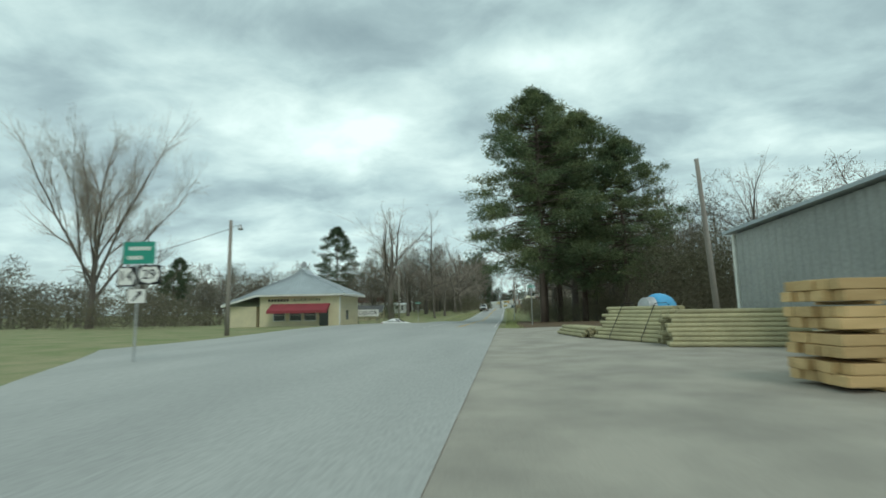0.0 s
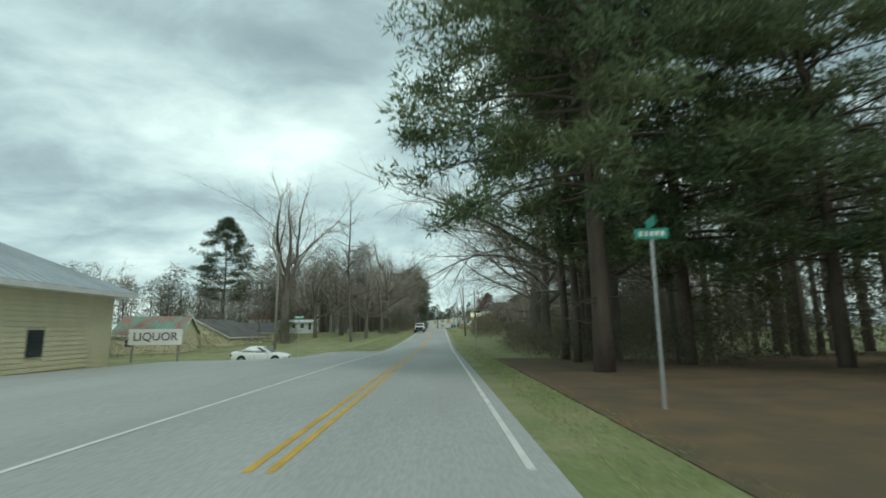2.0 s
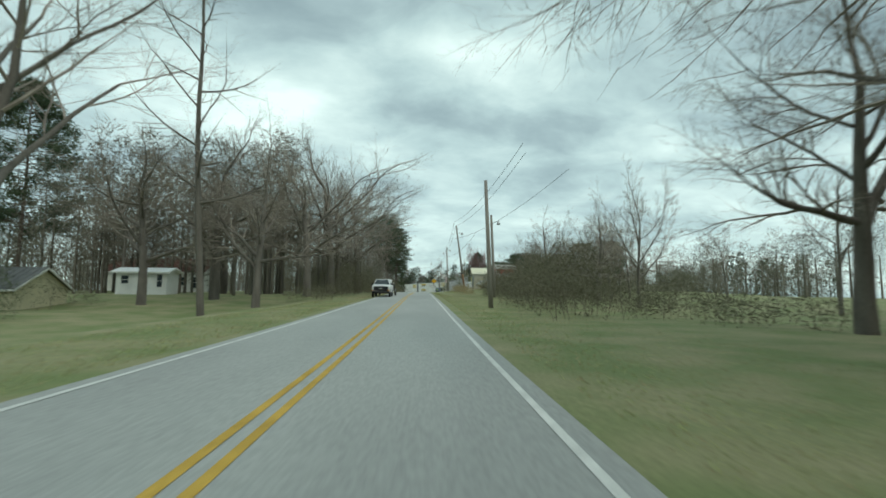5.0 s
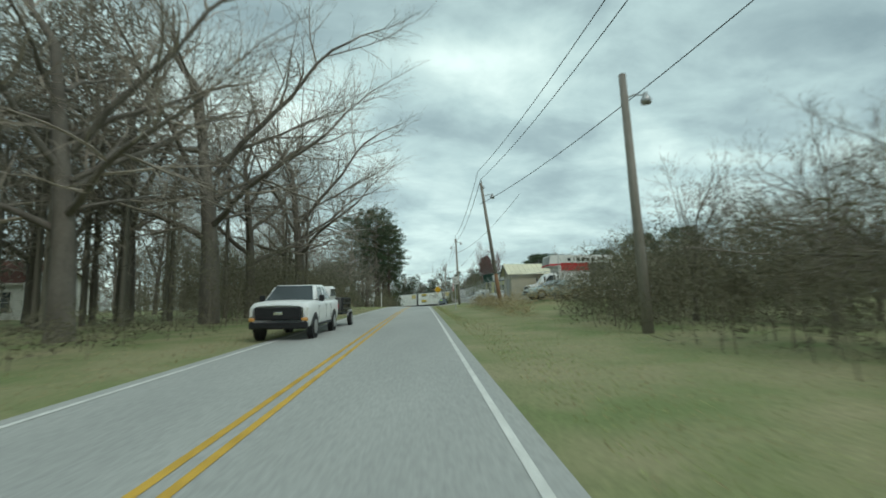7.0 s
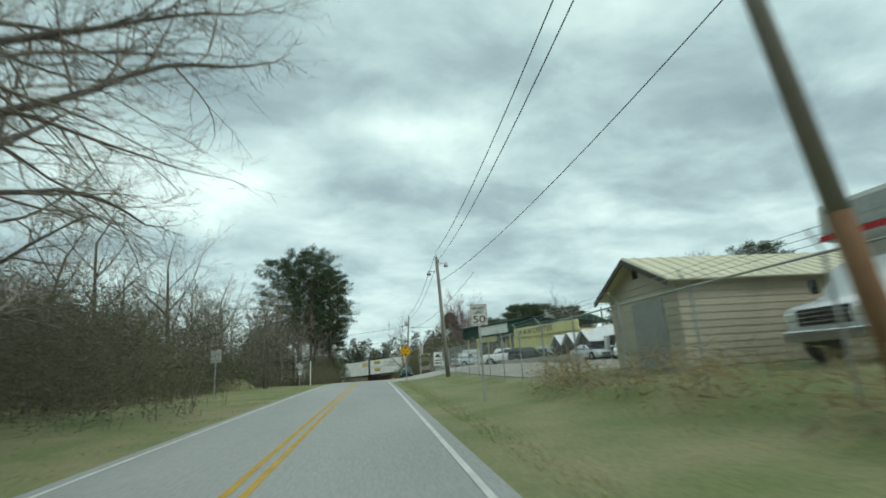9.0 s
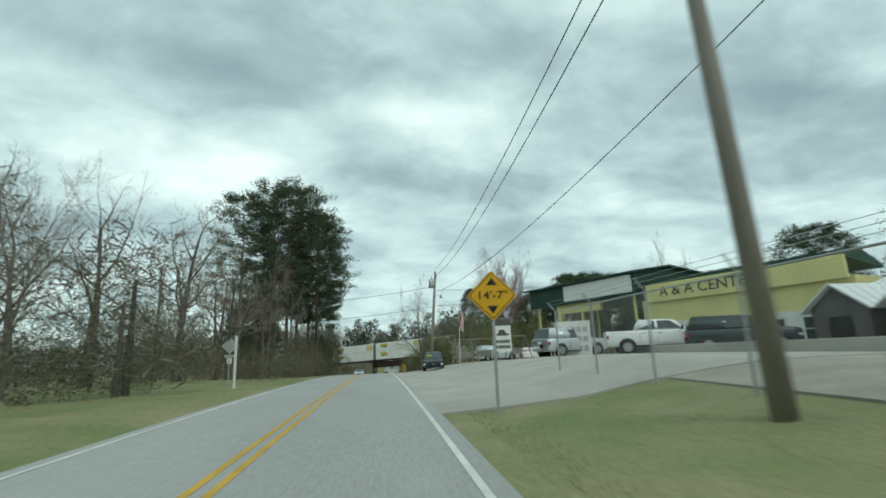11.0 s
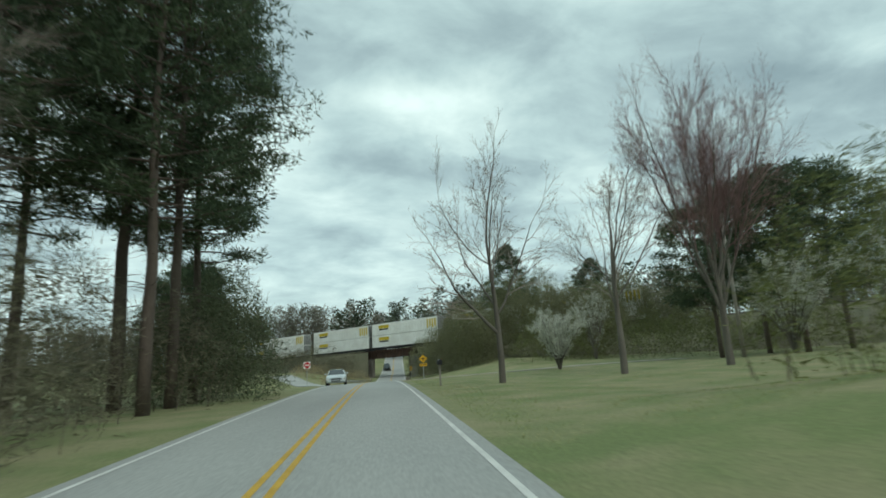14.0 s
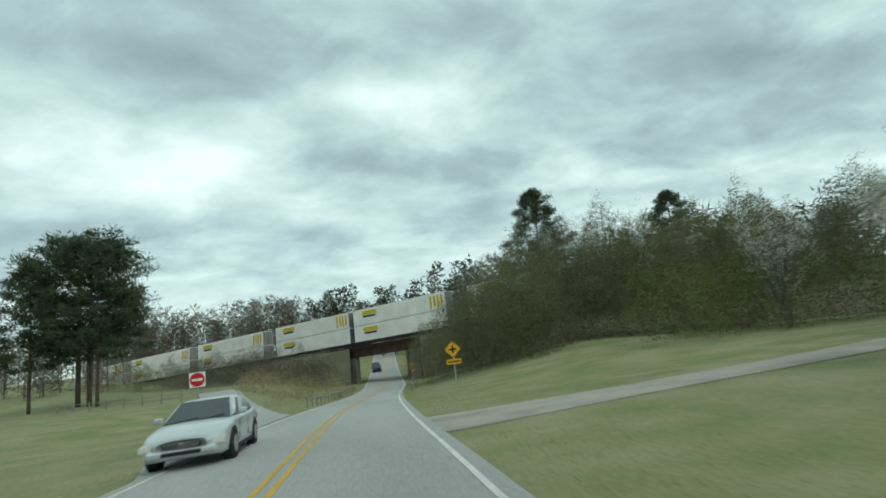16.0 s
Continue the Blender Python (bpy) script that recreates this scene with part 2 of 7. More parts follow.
M_CARW = material("white_car_paint", (0.84, 0.85, 0.84), scale=0.8, fine=6, rough=0.28, bump=0, spread=0.15, spec=0.6)
M_CARS = material("silver_car_paint", (0.62, 0.68, 0.69), scale=0.8, fine=6, rough=0.28, metal=0.35, bump=0, spread=0.15, spec=0.6)
M_CARG = material("dull_green_car_paint", (0.33, 0.39, 0.37), scale=0.8, fine=6, rough=0.35, metal=0.3, bump=0, spread=0.2, spec=0.5)
M_CARD = material("dark_car_paint", (0.025, 0.04, 0.045), scale=0.8, fine=6, rough=0.25, bump=0, spread=0.15, spec=0.7)
M_LAMP = material("headlight_glass", (0.70, 0.70, 0.66), scale=3, fine=10, rough=0.15, bump=0, spread=0.1, spec=0.8)
M_TAIL = material("tail_light", (0.42, 0.02, 0.02), scale=3, fine=10, rough=0.2, bump=0, spread=0.1, spec=0.7)
M_AMBER = material("amber_lens", (0.62, 0.30, 0.08), scale=3, fine=10, rough=0.2, bump=0, spread=0.1, spec=0.7)
M_GRILLE = material("black_grille", (0.02, 0.02, 0.022), scale=3, fine=20, rough=0.5, bump=0.1)
M_CHROME = material("chrome", (0.7, 0.7, 0.7), scale=3, fine=10, rough=0.15, metal=0.95, bump=0)
M_STICKER = material("lime_sticker", (0.55, 0.85, 0.06), scale=3, fine=10, rough=0.6, bump=0)
M_CONT = material("white_container", (0.86, 0.86, 0.82), (0.76, 0.75, 0.70), 0.5, 8, 0.6, bump=0.08, each=0.08)
M_DECAL = material("yellow_decal", (0.72, 0.52, 0.05), scale=2, fine=12, rough=0.6, bump=0)
M_RUST = material("rusty_girder", (0.105, 0.06, 0.045), (0.07, 0.045, 0.038), 1.0, 15, 0.9, bump=0.4)
M_ABUT = material("stained_abutment", (0.24, 0.22, 0.19), (0.14, 0.13, 0.11), 0.5, 10, 0.95, bump=0.4)
M_BALLAST = material("ballast", (0.16, 0.14, 0.12), (0.11, 0.10, 0.085), 0.8, 25, 0.95, bump=0.7)
M_FLAGR = material("flag_red", (0.42, 0.05, 0.06), scale=2, fine=12, rough=0.85, bump=0.05)
M_FLAGB = material("flag_blue", (0.03, 0.05, 0.16), scale=2, fine=12, rough=0.85, bump=0.05)
M_ORANGE = material("orange_plastic", (0.62, 0.12, 0.03), scale=2, fine=12, rough=0.6, bump=0.03)

# ---- mesh helpers ----


class Build:
    """Collects vertices and faces for one mesh."""

    def __init__(self):
        self.v, self.f, self.tufts = [], [], []

    def add(self, verts, faces):
        n = len(self.v)
        self.v.extend(verts)
        self.f.extend(tuple(i + n for i in f) for f in faces)
        return self

    def bm(self, b, m=None):
        if m is not None:
            b.transform(m)
        b.verts.index_update()
        self.add([tuple(v.co) for v in b.verts], [tuple(v.index for v in f.verts) for f in b.faces])
        b.free()
        return self

    def box(self, c, s, bevel=0.0, rz=0.0, m=None):
        b = bmesh.new()
        bmesh.ops.create_cube(b, size=1.0)
        b.transform(Matrix.Diagonal((*s, 1)))
        if bevel:
            bmesh.ops.bevel(b, geom=b.edges[:], offset=bevel, segments=1, affect="EDGES")
        mm = Matrix.Translation(c) @ Matrix.Rotation(rz, 4, "Z")
        return self.bm(b, m @ mm if m is not None else mm)

    def tube(self, pts, radii, sides=6, cap=True):
        n0 = len(self.v)
        prev = None
        for k, p in enumerate(pts):
            a = Vector(pts[min(k + 1, len(pts) - 1)]) - Vector(pts[max(k - 1, 0)])
            a = a.normalized() if a.length > 1e-9 else Vector((0, 0, 1))
            u = a.cross(Vector((0.31, 0.95, 0.07)) if abs(a.z) > 0.8 else Vector((0, 0, 1))).normalized()
            w = a.cross(u)
            for s in range(sides):
                t = 2 * math.pi * s / sides
                o = u * (math.cos(t) * radii[k]) + w * (math.sin(t) * radii[k])
                self.v.append((p[0] + o.x, p[1] + o.y, p[2] + o.z))
        for k in range(len(pts) - 1):
            for s in range(sides):
                i, j = n0 + k * sides + s, n0 + k * sides + (s + 1) % sides
                self.f.append((i, j, j + sides, i + sides))
        if cap:
            self.f.append(tuple(n0 + s for s in reversed(range(sides))))
            self.f.append(tuple(n0 + (len(pts) - 1) * sides + s for s in range(sides)))
        return self

    def prism(self, outline, lo, hi, axis="x", bevel=0.0, m=None):
        """An outline in the two other axes, drawn out from lo to hi."""
        b = bmesh.new()
        put = {"x": lambda q, t: (t, q[0], q[1]), "y": lambda q, t: (q[0], t, q[1]), "z": lambda q, t: (q[0], q[1], t)}[axis]
        one = [b.verts.new(put(q, lo)) for q in outline]
        two = [b.verts.new(put(q, hi)) for q in outline]
        n = len(outline)
        b.faces.new(one), b.faces.new(two[::-1])
        for k in range(n):
            b.faces.new((one[k], two[k], two[(k + 1) % n], one[(k + 1) % n]))
        bmesh.ops.recalc_face_normals(b, faces=b.faces[:])
        if bevel:
            bmesh.ops.bevel(b, geom=b.edges[:], offset=bevel, segments=2, affect="EDGES")
        return self.bm(b, m)

    def sliver(self, p, way, length, half, side):
        """A twig as one thin tapered blade."""
        e = p + way * length
        n0 = len(self.v)
        self.v += [tuple(p - side * half), tuple(p + side * half), tuple(e)]
        self.f.append((n0, n0 + 1, n0 + 2))
        return e

    def blades(self):
        """The corners of all the leaf or needle blades of the tufts, three by three."""
        R = np.random.RandomState(len(self.tufts) + len(self.v))
        q = np.array(self.tufts, dtype=float)
        q = np.repeat(q, q[:, 3].astype(int), axis=0)
        n = len(q)
        d = R.normal(size=(n, 3))
        d[:, 2] *= q[:, 6]
        d /= np.linalg.norm(d, axis=1)[:, None] + 1e-9
        o = q[:, :3] + d * (q[:, 4] * R.rand(n) ** 0.5)[:, None]
        t = d + np.stack([R.uniform(-1, 1, n), R.uniform(-1, 1, n), R.uniform(-0.6, 0.9, n)], axis=1)
        t /= np.linalg.norm(t, axis=1)[:, None] + 1e-9
        s = np.cross(t, R.uniform(-1, 1, (n, 3)))
        s /= np.linalg.norm(s, axis=1)[:, None] + 1e-9
        s *= (q[:, 5] * (q[:, 7] + (q[:, 8] - q[:, 7]) * R.rand(n)))[:, None]
        t *= (q[:, 5] * R.uniform(0.6, 1.4, n))[:, None]
        return np.stack([o - s, o + s, o + t], axis=1).reshape(-1, 3)

    def mesh(self, name, mat=None, smooth=False):
        me = bpy.data.meshes.new(name)
        if self.tufts:
            extra = self.blades()
            verts = np.concatenate([np.array(self.v, dtype=float).reshape(-1, 3), extra])
            loops = np.concatenate([np.array([i for f in self.f for i in f], dtype=np.int32), np.arange(len(self.v), len(verts), dtype=np.int32)])
            sizes = np.concatenate([np.array([len(f) for f in self.f], dtype=np.int32), np.full(len(extra) // 3, 3, dtype=np.int32)])
            me.vertices.add(len(verts))
            me.vertices.foreach_set("co", verts.astype(np.float32).ravel())
            me.loops.add(len(loops))
            me.loops.foreach_set("vertex_index", loops)
            me.polygons.add(len(sizes))
            me.polygons.foreach_set("loop_start", np.concatenate([[0], np.cumsum(sizes)[:-1]]).astype(np.int32))
            me.update(calc_edges=True)
        else:
            me.from_pydata(self.v, [], self.f)
        if smooth:
            me.polygons.foreach_set("use_smooth", [True] * len(me.polygons))
        if mat:
            me.materials.append(mat)
        me.update()
        return me


def part(name, b, mat, parent, label="", smooth=False):
    ob = new(name, b if isinstance(b, bpy.types.Mesh) else b.mesh(name, mat, smooth))
    ob.parent = parent
    if label:
        tagged(ob, label)
    return ob


def thing(name, m, label, category, group=""):
    ob = new(name)
    ob.matrix_basis = m
    return tagged(ob, label, category, group)


def setting(name, b, mat, label, category, smooth=False):
    return tagged(new(name, b.mesh(name, mat, smooth)), label, category, kind="structure")


def lettering(text, height, mat, parent, m, name="lettering", width=None, label=""):
    """Raised letters in the built-in font, as one mesh; they face -y and are centred."""
    c = bpy.data.curves.new(name, "FONT")
    c.body, c.size, c.extrude, c.align_x, c.align_y = text, height, 0.006, "CENTER", "CENTER"
    o = bpy.data.objects.new(name, c)
    me = bpy.data.meshes.new_from_object(o)
    bpy.data.objects.remove(o)
    if width:
        xs = [v.co.x for v in me.vertices]
        me.transform(Matrix.Diagonal((width / (max(xs) - min(xs)), 1, 1, 1)))
    me.transform(Matrix.Rotation(radians(90), 4, "X"))
    me.transform(m)
    me.materials.append(mat)
    return part(name, me, mat, parent, label)


# ---- the lie of the land ----
PROFILE_Y = (-400, 0, 34, 60, 78, 100, 121, 154, 170, 192, 205, 213, 230, 247, 264, 272, 285, 300, 318, 335, 345, 380, 412, 470, 560)
PROFILE_Z = (0.0, 0.0, 0.10, -0.06, -0.36, -0.02, 0.50, 1.20, 1.45, 1.72, 1.78, 1.72, 1.50, 1.06, 0.46, 0.12, -0.65, -1.75, -3.3, -4.6, -5.0, -5.2, -3.0, 1.5, 4.0)


def grade(y):
    t = np.linspace(-9, 9, 7)
    return float(np.mean(np.interp(y + t, PROFILE_Y, PROFILE_Z)))


ROAD_L, ROAD_R, ROAD_C = -4.75, 1.65, -1.6


def road_x(y):
    """Sideways drift of the road's axis."""
    return 0.0 if y < 285 else 3.8 * ((y - 285) / 60) ** 1.7 if y < 345 else 3.8 + 0.04 * (y - 345)


def land(x, y):
    """Height of the ground beside and under the road."""
    z = grade(y)
    xr = x - road_x(y)
    off = max(xr - ROAD_R - 1.0, ROAD_L - 1.0 - xr, 0.0)
    low = 0.35 * noise.noise((x * 0.05, y * 0.05, 3.1)) * min(off / 8.0, 1.0)
    fade = 1.0 / (1.0 + (off / 160.0) ** 2)
    if y > 275:
        # the road lies in a cutting before the bridge
        up = min(max((off - 2.0) / 14.0, 0.0), 1.0) * min((y - 275) / 40.0, 1.0)
        z = z + up * (max(0.2 - z, 0.0)) * (0.75 if x > 0 else 0.45)
    dip = 0.9
    for f in ((-9.0 - x) / 6.0, (y - 62.0) / 8.0, (138.0 - y) / 16.0, (x + 130.0) / 30.0):
        f = min(max(f, 0.0), 1.0)
        dip *= f * f * (3 - 2 * f)
    low -= dip
    # the fenced lot and the forecourt stand a little above the road
    lot = 1.0
    for f in ((x - 3.0) / 7.0, (y - 149.0) / 8.0, (254.0 - y) / 9.0, (60.0 - x) / 12.0):
        f = min(max(f, 0.0), 1.0)
        lot *= f * f * (3 - 2 * f)
    return z * fade + low + 0.75 * lot


def sheet(name, xs, ys, lift, mat, label, category, follow=True, smooth=True):
    b = Build()
    for y in ys:
        for x in xs:
            xx = x + (road_x(y) if follow else 0.0)
            b.v.append((xx, y, (grade(y) if follow else land(xx, y)) + lift))
    n = len(xs)
    b.f = [(j * n + i, j * n + i + 1, (j + 1) * n + i + 1, (j + 1) * n + i) for j in range(len(ys) - 1) for i in range(n - 1)]
    return setting(name, b, mat, label, category, smooth)


gx = sorted({*np.linspace(-70, 70, 57).tolist(), *[s * v for s in (-1, 1) for v in (85, 105, 130, 170, 230, 320, 500, 900, 1800, 3500)]})
RY = np.arange(-60, 472, 3.0).tolist()
gy = sorted({*RY, -3500, -1500, -600, -250, -120, 500, 540, 600, 700, 900, 1400, 2200, 3500})
ground = Build()
for y in gy:
    for x in gx:
        dip = -0.03 if ROAD_L - 1.6 < x - road_x(y) < ROAD_R + 1.6 and -60 < y < 470 else 0.0
        ground.v.append((x, y, land(x, y) + dip))
ground.f = [(j * len(gx) + i, j * len(gx) + i + 1, (j + 1) * len(gx) + i + 1, (j + 1) * len(gx) + i) for j in range(len(gy) - 1) for i in range(len(gx) - 1)]
setting("ground", ground, M_GRASS, "patchy green and straw-coloured winter grass ground", "ground", True)
sheet("road", [ROAD_L, -3.2, ROAD_C, 0.0, ROAD_R], RY, 0.02, M_ROAD, "pale worn two-lane asphalt road", "road")
for x, w, mat, lab in ((ROAD_C - 0.13, 0.11, M_LINE_Y, "faded double yellow centre line"), (ROAD_C + 0.13, 0.11, M_LINE_Y, "faded double yellow centre line"), (ROAD_L + 0.3, 0.1, M_LINE_W, "worn white road edge line"), (ROAD_R - 0.3, 0.1, M_LINE_W, "worn white road edge line")):
    sheet("road_line", [x - w / 2, x + w / 2], [y for y in RY if y > 36], 0.026, mat, lab, "road line")


def lie(x, y):
    """Height of the ground sheet between its corners."""
    i = min(max(int(np.searchsorted(gx, x)) - 1, 0), len(gx) - 2)
    j = min(max(int(np.searchsorted(gy, y)) - 1, 0), len(gy) - 2)
    u, v = (x - gx[i]) / (gx[i + 1] - gx[i]), (y - gy[j]) / (gy[j + 1] - gy[j])
    n = len(gx)
    a, b, c, d = (ground.v[k][2] for k in (j * n + i, j * n + i + 1, (j + 1) * n + i, (j + 1) * n + i + 1))
    return (a * (1 - u) + b * u) * (1 - v) + (c * (1 - u) + d * u) * v


def patch(name, outline, lift, mat, label, category, step=1.7):
    """A flat surface inside an outline, laid over the ground."""
    b = bmesh.new()
    vs = [b.verts.new((x, y, 0)) for x, y in outline]
    f = b.faces.new(vs)
    lo, hi = min(y for _, y in outline), max(y for _, y in outline)
    for y in np.arange(lo + step, hi, step):
        bmesh.ops.bisect_plane(b, geom=b.verts[:] + b.edges[:] + b.faces[:], plane_co=(0, y, 0), plane_no=(0, 1, 0))
    lo, hi = min(x for x, _ in outline), max(x for x, _ in outline)
    for x in np.arange(lo + step, hi, step):
        bmesh.ops.bisect_plane(b, geom=b.verts[:] + b.edges[:] + b.faces[:], plane_co=(x, 0, 0), plane_no=(1, 0, 0))
    for v in b.verts:
        near = ROAD_L - 1.6 < v.co.x < ROAD_R + 1.6
        v.co.z = grade(v.co.y) + 0.008 if near else lie(v.co.x, v.co.y) + lift
    bmesh.ops.recalc_face_normals(b, faces=b.faces[:])
    if f.is_valid and f.normal.z < 0:
        bmesh.ops.reverse_faces(b, faces=b.faces[:])
    # the slab's edge goes down into the ground
    rim = bmesh.ops.extrude_edge_only(b, edges=[e for e in b.edges if e.is_boundary])
    for v in rim["geom"]:
        if isinstance(v, bmesh.types.BMVert):
            v.co.z -= 0.35
    return setting(name, Build().bm(b), mat, label, category)


patch("gravel_yard", [(1.5, -25), (34, -25), (34, 30), (14, 33), (1.7, 36)], 0.05, M_GRAVEL, "pale gravel ground of a lumber yard", "gravel yard")
patch("pavement", [(-16, 20), (-4.6, 4), (-4.6, 76), (-14, 76)], 0.05, M_ROAD, "worn asphalt forecourt before the store", "pavement")
patch("clay_bank", [(3.2, 36), (26, 32), (26, 62), (3.4, 62)], 0.035, M_LITTER, "brown pine straw and leaf litter under trees", "leaf litter")
patch("forecourt", [(1.6, 198), (34, 198), (34, 246), (9, 246), (1.6, 238)], 0.06, M_CONC, "pale concrete forecourt beside the road", "forecourt")
patch("gravel_lot", [(7.2, 176), (34, 176), (34, 197.8), (7.2, 197.8)], 0.05, M_GRAVEL, "pale gravel lot behind a fence", "gravel lot")
patch("side_road", [(-4.7, 283), (-4.7, 303), (-9.5, 320), (-18, 345), (-23, 345), (-14, 318), (-9, 296)], 0.07, M_ROAD, "pale side road joining at an angle", "road")
patch("driveway", [(1.6, 283.4), (8, 284.2), (32, 286.2), (32, 288.6), (8, 287), (1.6, 287.4)], 0.04, M_GRAVEL, "pale gravel drive across a field", "driveway")

# ---- trees and brush ----


def turned(d, angle, spin):
    """The direction d, bent by an angle, at a turn round it."""
    u = d.cross(Vector((0, 0, 1)) if abs(d.z) < 0.9 else Vector((1, 0, 0))).normalized()
    u = Matrix.Rotation(spin, 3, d) @ u
    return (Matrix.Rotation(angle, 3, u) @ d).normalized()


def limb(wood, twigs, R, p, d, length, r, level, plan):
    """A branch that bends, tapers and forks; plan gives, per level, (segments, children, angle, share of length, rise)."""
    seg, kids, angle, share, rise = plan[level]
    q, way = Vector(p), d.copy()
    if level == len(plan) - 1:
        # a spray of fine twigs
        side = turned(way, 1.5708, R.uniform(0, 6.283))
        e = twigs.sliver(q, way, length, 0.007, side)
        for _ in range(kids):
            o = q.lerp(e, R.uniform(0.15, 0.85))
            w = turned(way, radians(angle) * R.uniform(0.6, 1.3), R.uniform(0, 6.283))
            twigs.sliver(o, w, length * share * R.uniform(0.6, 1.2), 0.0055, turned(w, 1.5708, R.uniform(0, 6.283)))
        return
    pts, rad = [tuple(p)], [r]
    for k in range(seg):
        bend = (0.05, 0.19, 0.2, 0.2)[min(level, 3)]
        way = (way + Vector((R.uniform(-1, 1), R.uniform(-1, 1), R.uniform(-1, 1) + rise)) * bend).normalized()
        q = q + way * (length / seg)
        pts.append(tuple(q))
        rad.append(max(r * (1 - 0.66 * (k + 1) / seg), 0.007))
    (wood if level < 2 else twigs).tube(pts, rad, (8, 6, 4, 3)[min(level, 3)], cap=False)
    low = 0.34 if level == 0 else 0.22
    for c in range(kids):
        t = low + (0.98 - low) * (c + R.random() * 0.6) / kids
        lead = c == kids - 1
        if lead:
            t = 0.999
        k = min(int(t * seg), seg - 1)
        f = t * seg - k
        o = Vector(pts[k]).lerp(Vector(pts[k + 1]), f)
        w = (Vector(pts[k + 1]) - Vector(pts[k])).normalized()
        rr = (rad[k] * (1 - f) + rad[k + 1] * f) * (0.96 if lead else R.uniform(0.42, 0.66))
        limb(wood, twigs, R, o, turned(w, radians(angle * (0.22 if lead else R.uniform(0.7, 1.25))), R.uniform(0, 6.283) if level else c * 2.4 + R.uniform(-0.5, 0.5)), length * share * R.uniform(0.7, 1.15) * (1.0 if level else 1.15 - 0.45 * t), rr, level + 1, plan)


PLANS = {
    "oak": [(7, 9, 60, 0.70, 0.2), (7, 8, 48, 0.50, 0.12), (5, 7, 42, 0.5, 0.1), (3, 7, 42, 0.68, 0.1), (1, 2, 40, 0.6, 0)],
    "fan": [(4, 11, 30, 1.75, 0.25), (7, 10, 28, 0.36, 0.35), (4, 8, 32, 0.5, 0.3), (3, 9, 34, 0.65, 0.2), (1, 4, 36, 0.6, 0)],
    "great": [(7, 7, 56, 0.70, 0.2), (8, 6, 48, 0.50, 0.08), (5, 6, 44, 0.5, 0.05), (3, 6, 42, 0.68, 0.1), (1, 2, 40, 0.6, 0)],
    "vase": [(5, 7, 30, 0.95, 0.5), (7, 6, 33, 0.42, 0.5), (5, 6, 36, 0.5, 0.3), (3, 7, 36, 0.6, 0.2), (1, 2, 32, 0.6, 0)],
    "slim": [(9, 15, 62, 0.24, 0.1), (4, 6, 45, 0.5, 0.2), (3, 5, 40, 0.55, 0.1), (1, 3, 38, 0.6, 0)],
    "wood": [(7, 8, 46, 0.46, 0.3), (5, 6, 42, 0.5, 0.3), (3, 6, 40, 0.5, 0.2), (2, 5, 38, 0.7, 0.1), (1, 2, 36, 0.6, 0)],
    "open": [(5, 7, 42, 0.85, 0.35), (6, 7, 42, 0.45, 0.4), (4, 6, 40, 0.5, 0.3), (3, 6, 38, 0.6, 0.2), (1, 2, 36, 0.6, 0)],
}
# long arching limbs: (height, bearing, rise in degrees, length, radius)
REACH = [(6.2, 186, 34, 9.0, 0.12), (7.4, 158, 44, 9.5, 0.15), (5.0, 214, 26, 7.0, 0.09), (9.0, 204, 30, 9.0, 0.12)]


def bare_meshes(plan, seed, height, radius, trunk=0.55, mats=(M_BARK, M_TWIG), lean=(0, 0), reach=()):
    R = random.Random(seed)
    wood, twigs = Build(), Build()
    limb(wood, twigs, R, Vector((0, 0, -0.3)), Vector((lean[0], lean[1], 1)).normalized(), height * trunk, radius, 0, PLANS[plan])
    # bring the crown to its height
    top = max(v[2] for v in twigs.v)
    for b in (wood, twigs):
        b.v = [(x * (height / top) ** 0.7, y * (height / top) ** 0.7, z * height / top) for x, y, z in b.v]
    arch = [PLANS[plan][0], (9, 10, 46, 0.36, -0.2), (5, 7, 46, 0.5, 0.0), (3, 6, 42, 0.66, 0.1), (1, 2, 40, 0.6, 0)]
    for z, az, el, length, r in reach:
        az, el = radians(az), radians(el)
        limb(wood, twigs, R, Vector((0, 0, z)), Vector((math.cos(az) * math.cos(el), math.sin(az) * math.cos(el), math.sin(el))), length, r, 1, arch)
    return wood.mesh("trunk", mats[0], True), twigs.mesh("crown", mats[1])


def bare_tree(meshes, x, y, turn, size, label, name="bare_tree", group="bare roadside trees", tilt=(0, 0), dz=0.0, wide=1.0):
    ob = thing(name, pose(x, y, land(x, y) + dz, tilt[0], tilt[1], turn), label, "tree", group)
    ob.scale = (size * wide, size * wide, size)
    part("trunk", meshes[0], None, ob)
    tagged(part("crown", meshes[1], None, ob), kind="stuff")
    return ob


OAKS = [bare_meshes("oak", s, 20, 0.42) for s in (11, 12, 13)] + [bare_meshes("great", 14, 20, 0.44, reach=REACH), bare_meshes("oak", 15, 20, 0.44, reach=REACH[:3])]
VASES = [bare_meshes("vase", 21, 26, 0.45, 0.42)]
SLIM = bare_meshes("slim", 31, 30, 0.30, 0.95)
WOODS = [bare_meshes("wood", s, 18, 0.26, 0.72) for s in (41, 42, 43, 44)]
OPENS = [bare_meshes("open", s, 16, 0.17, 0.4) for s in (51, 52)]

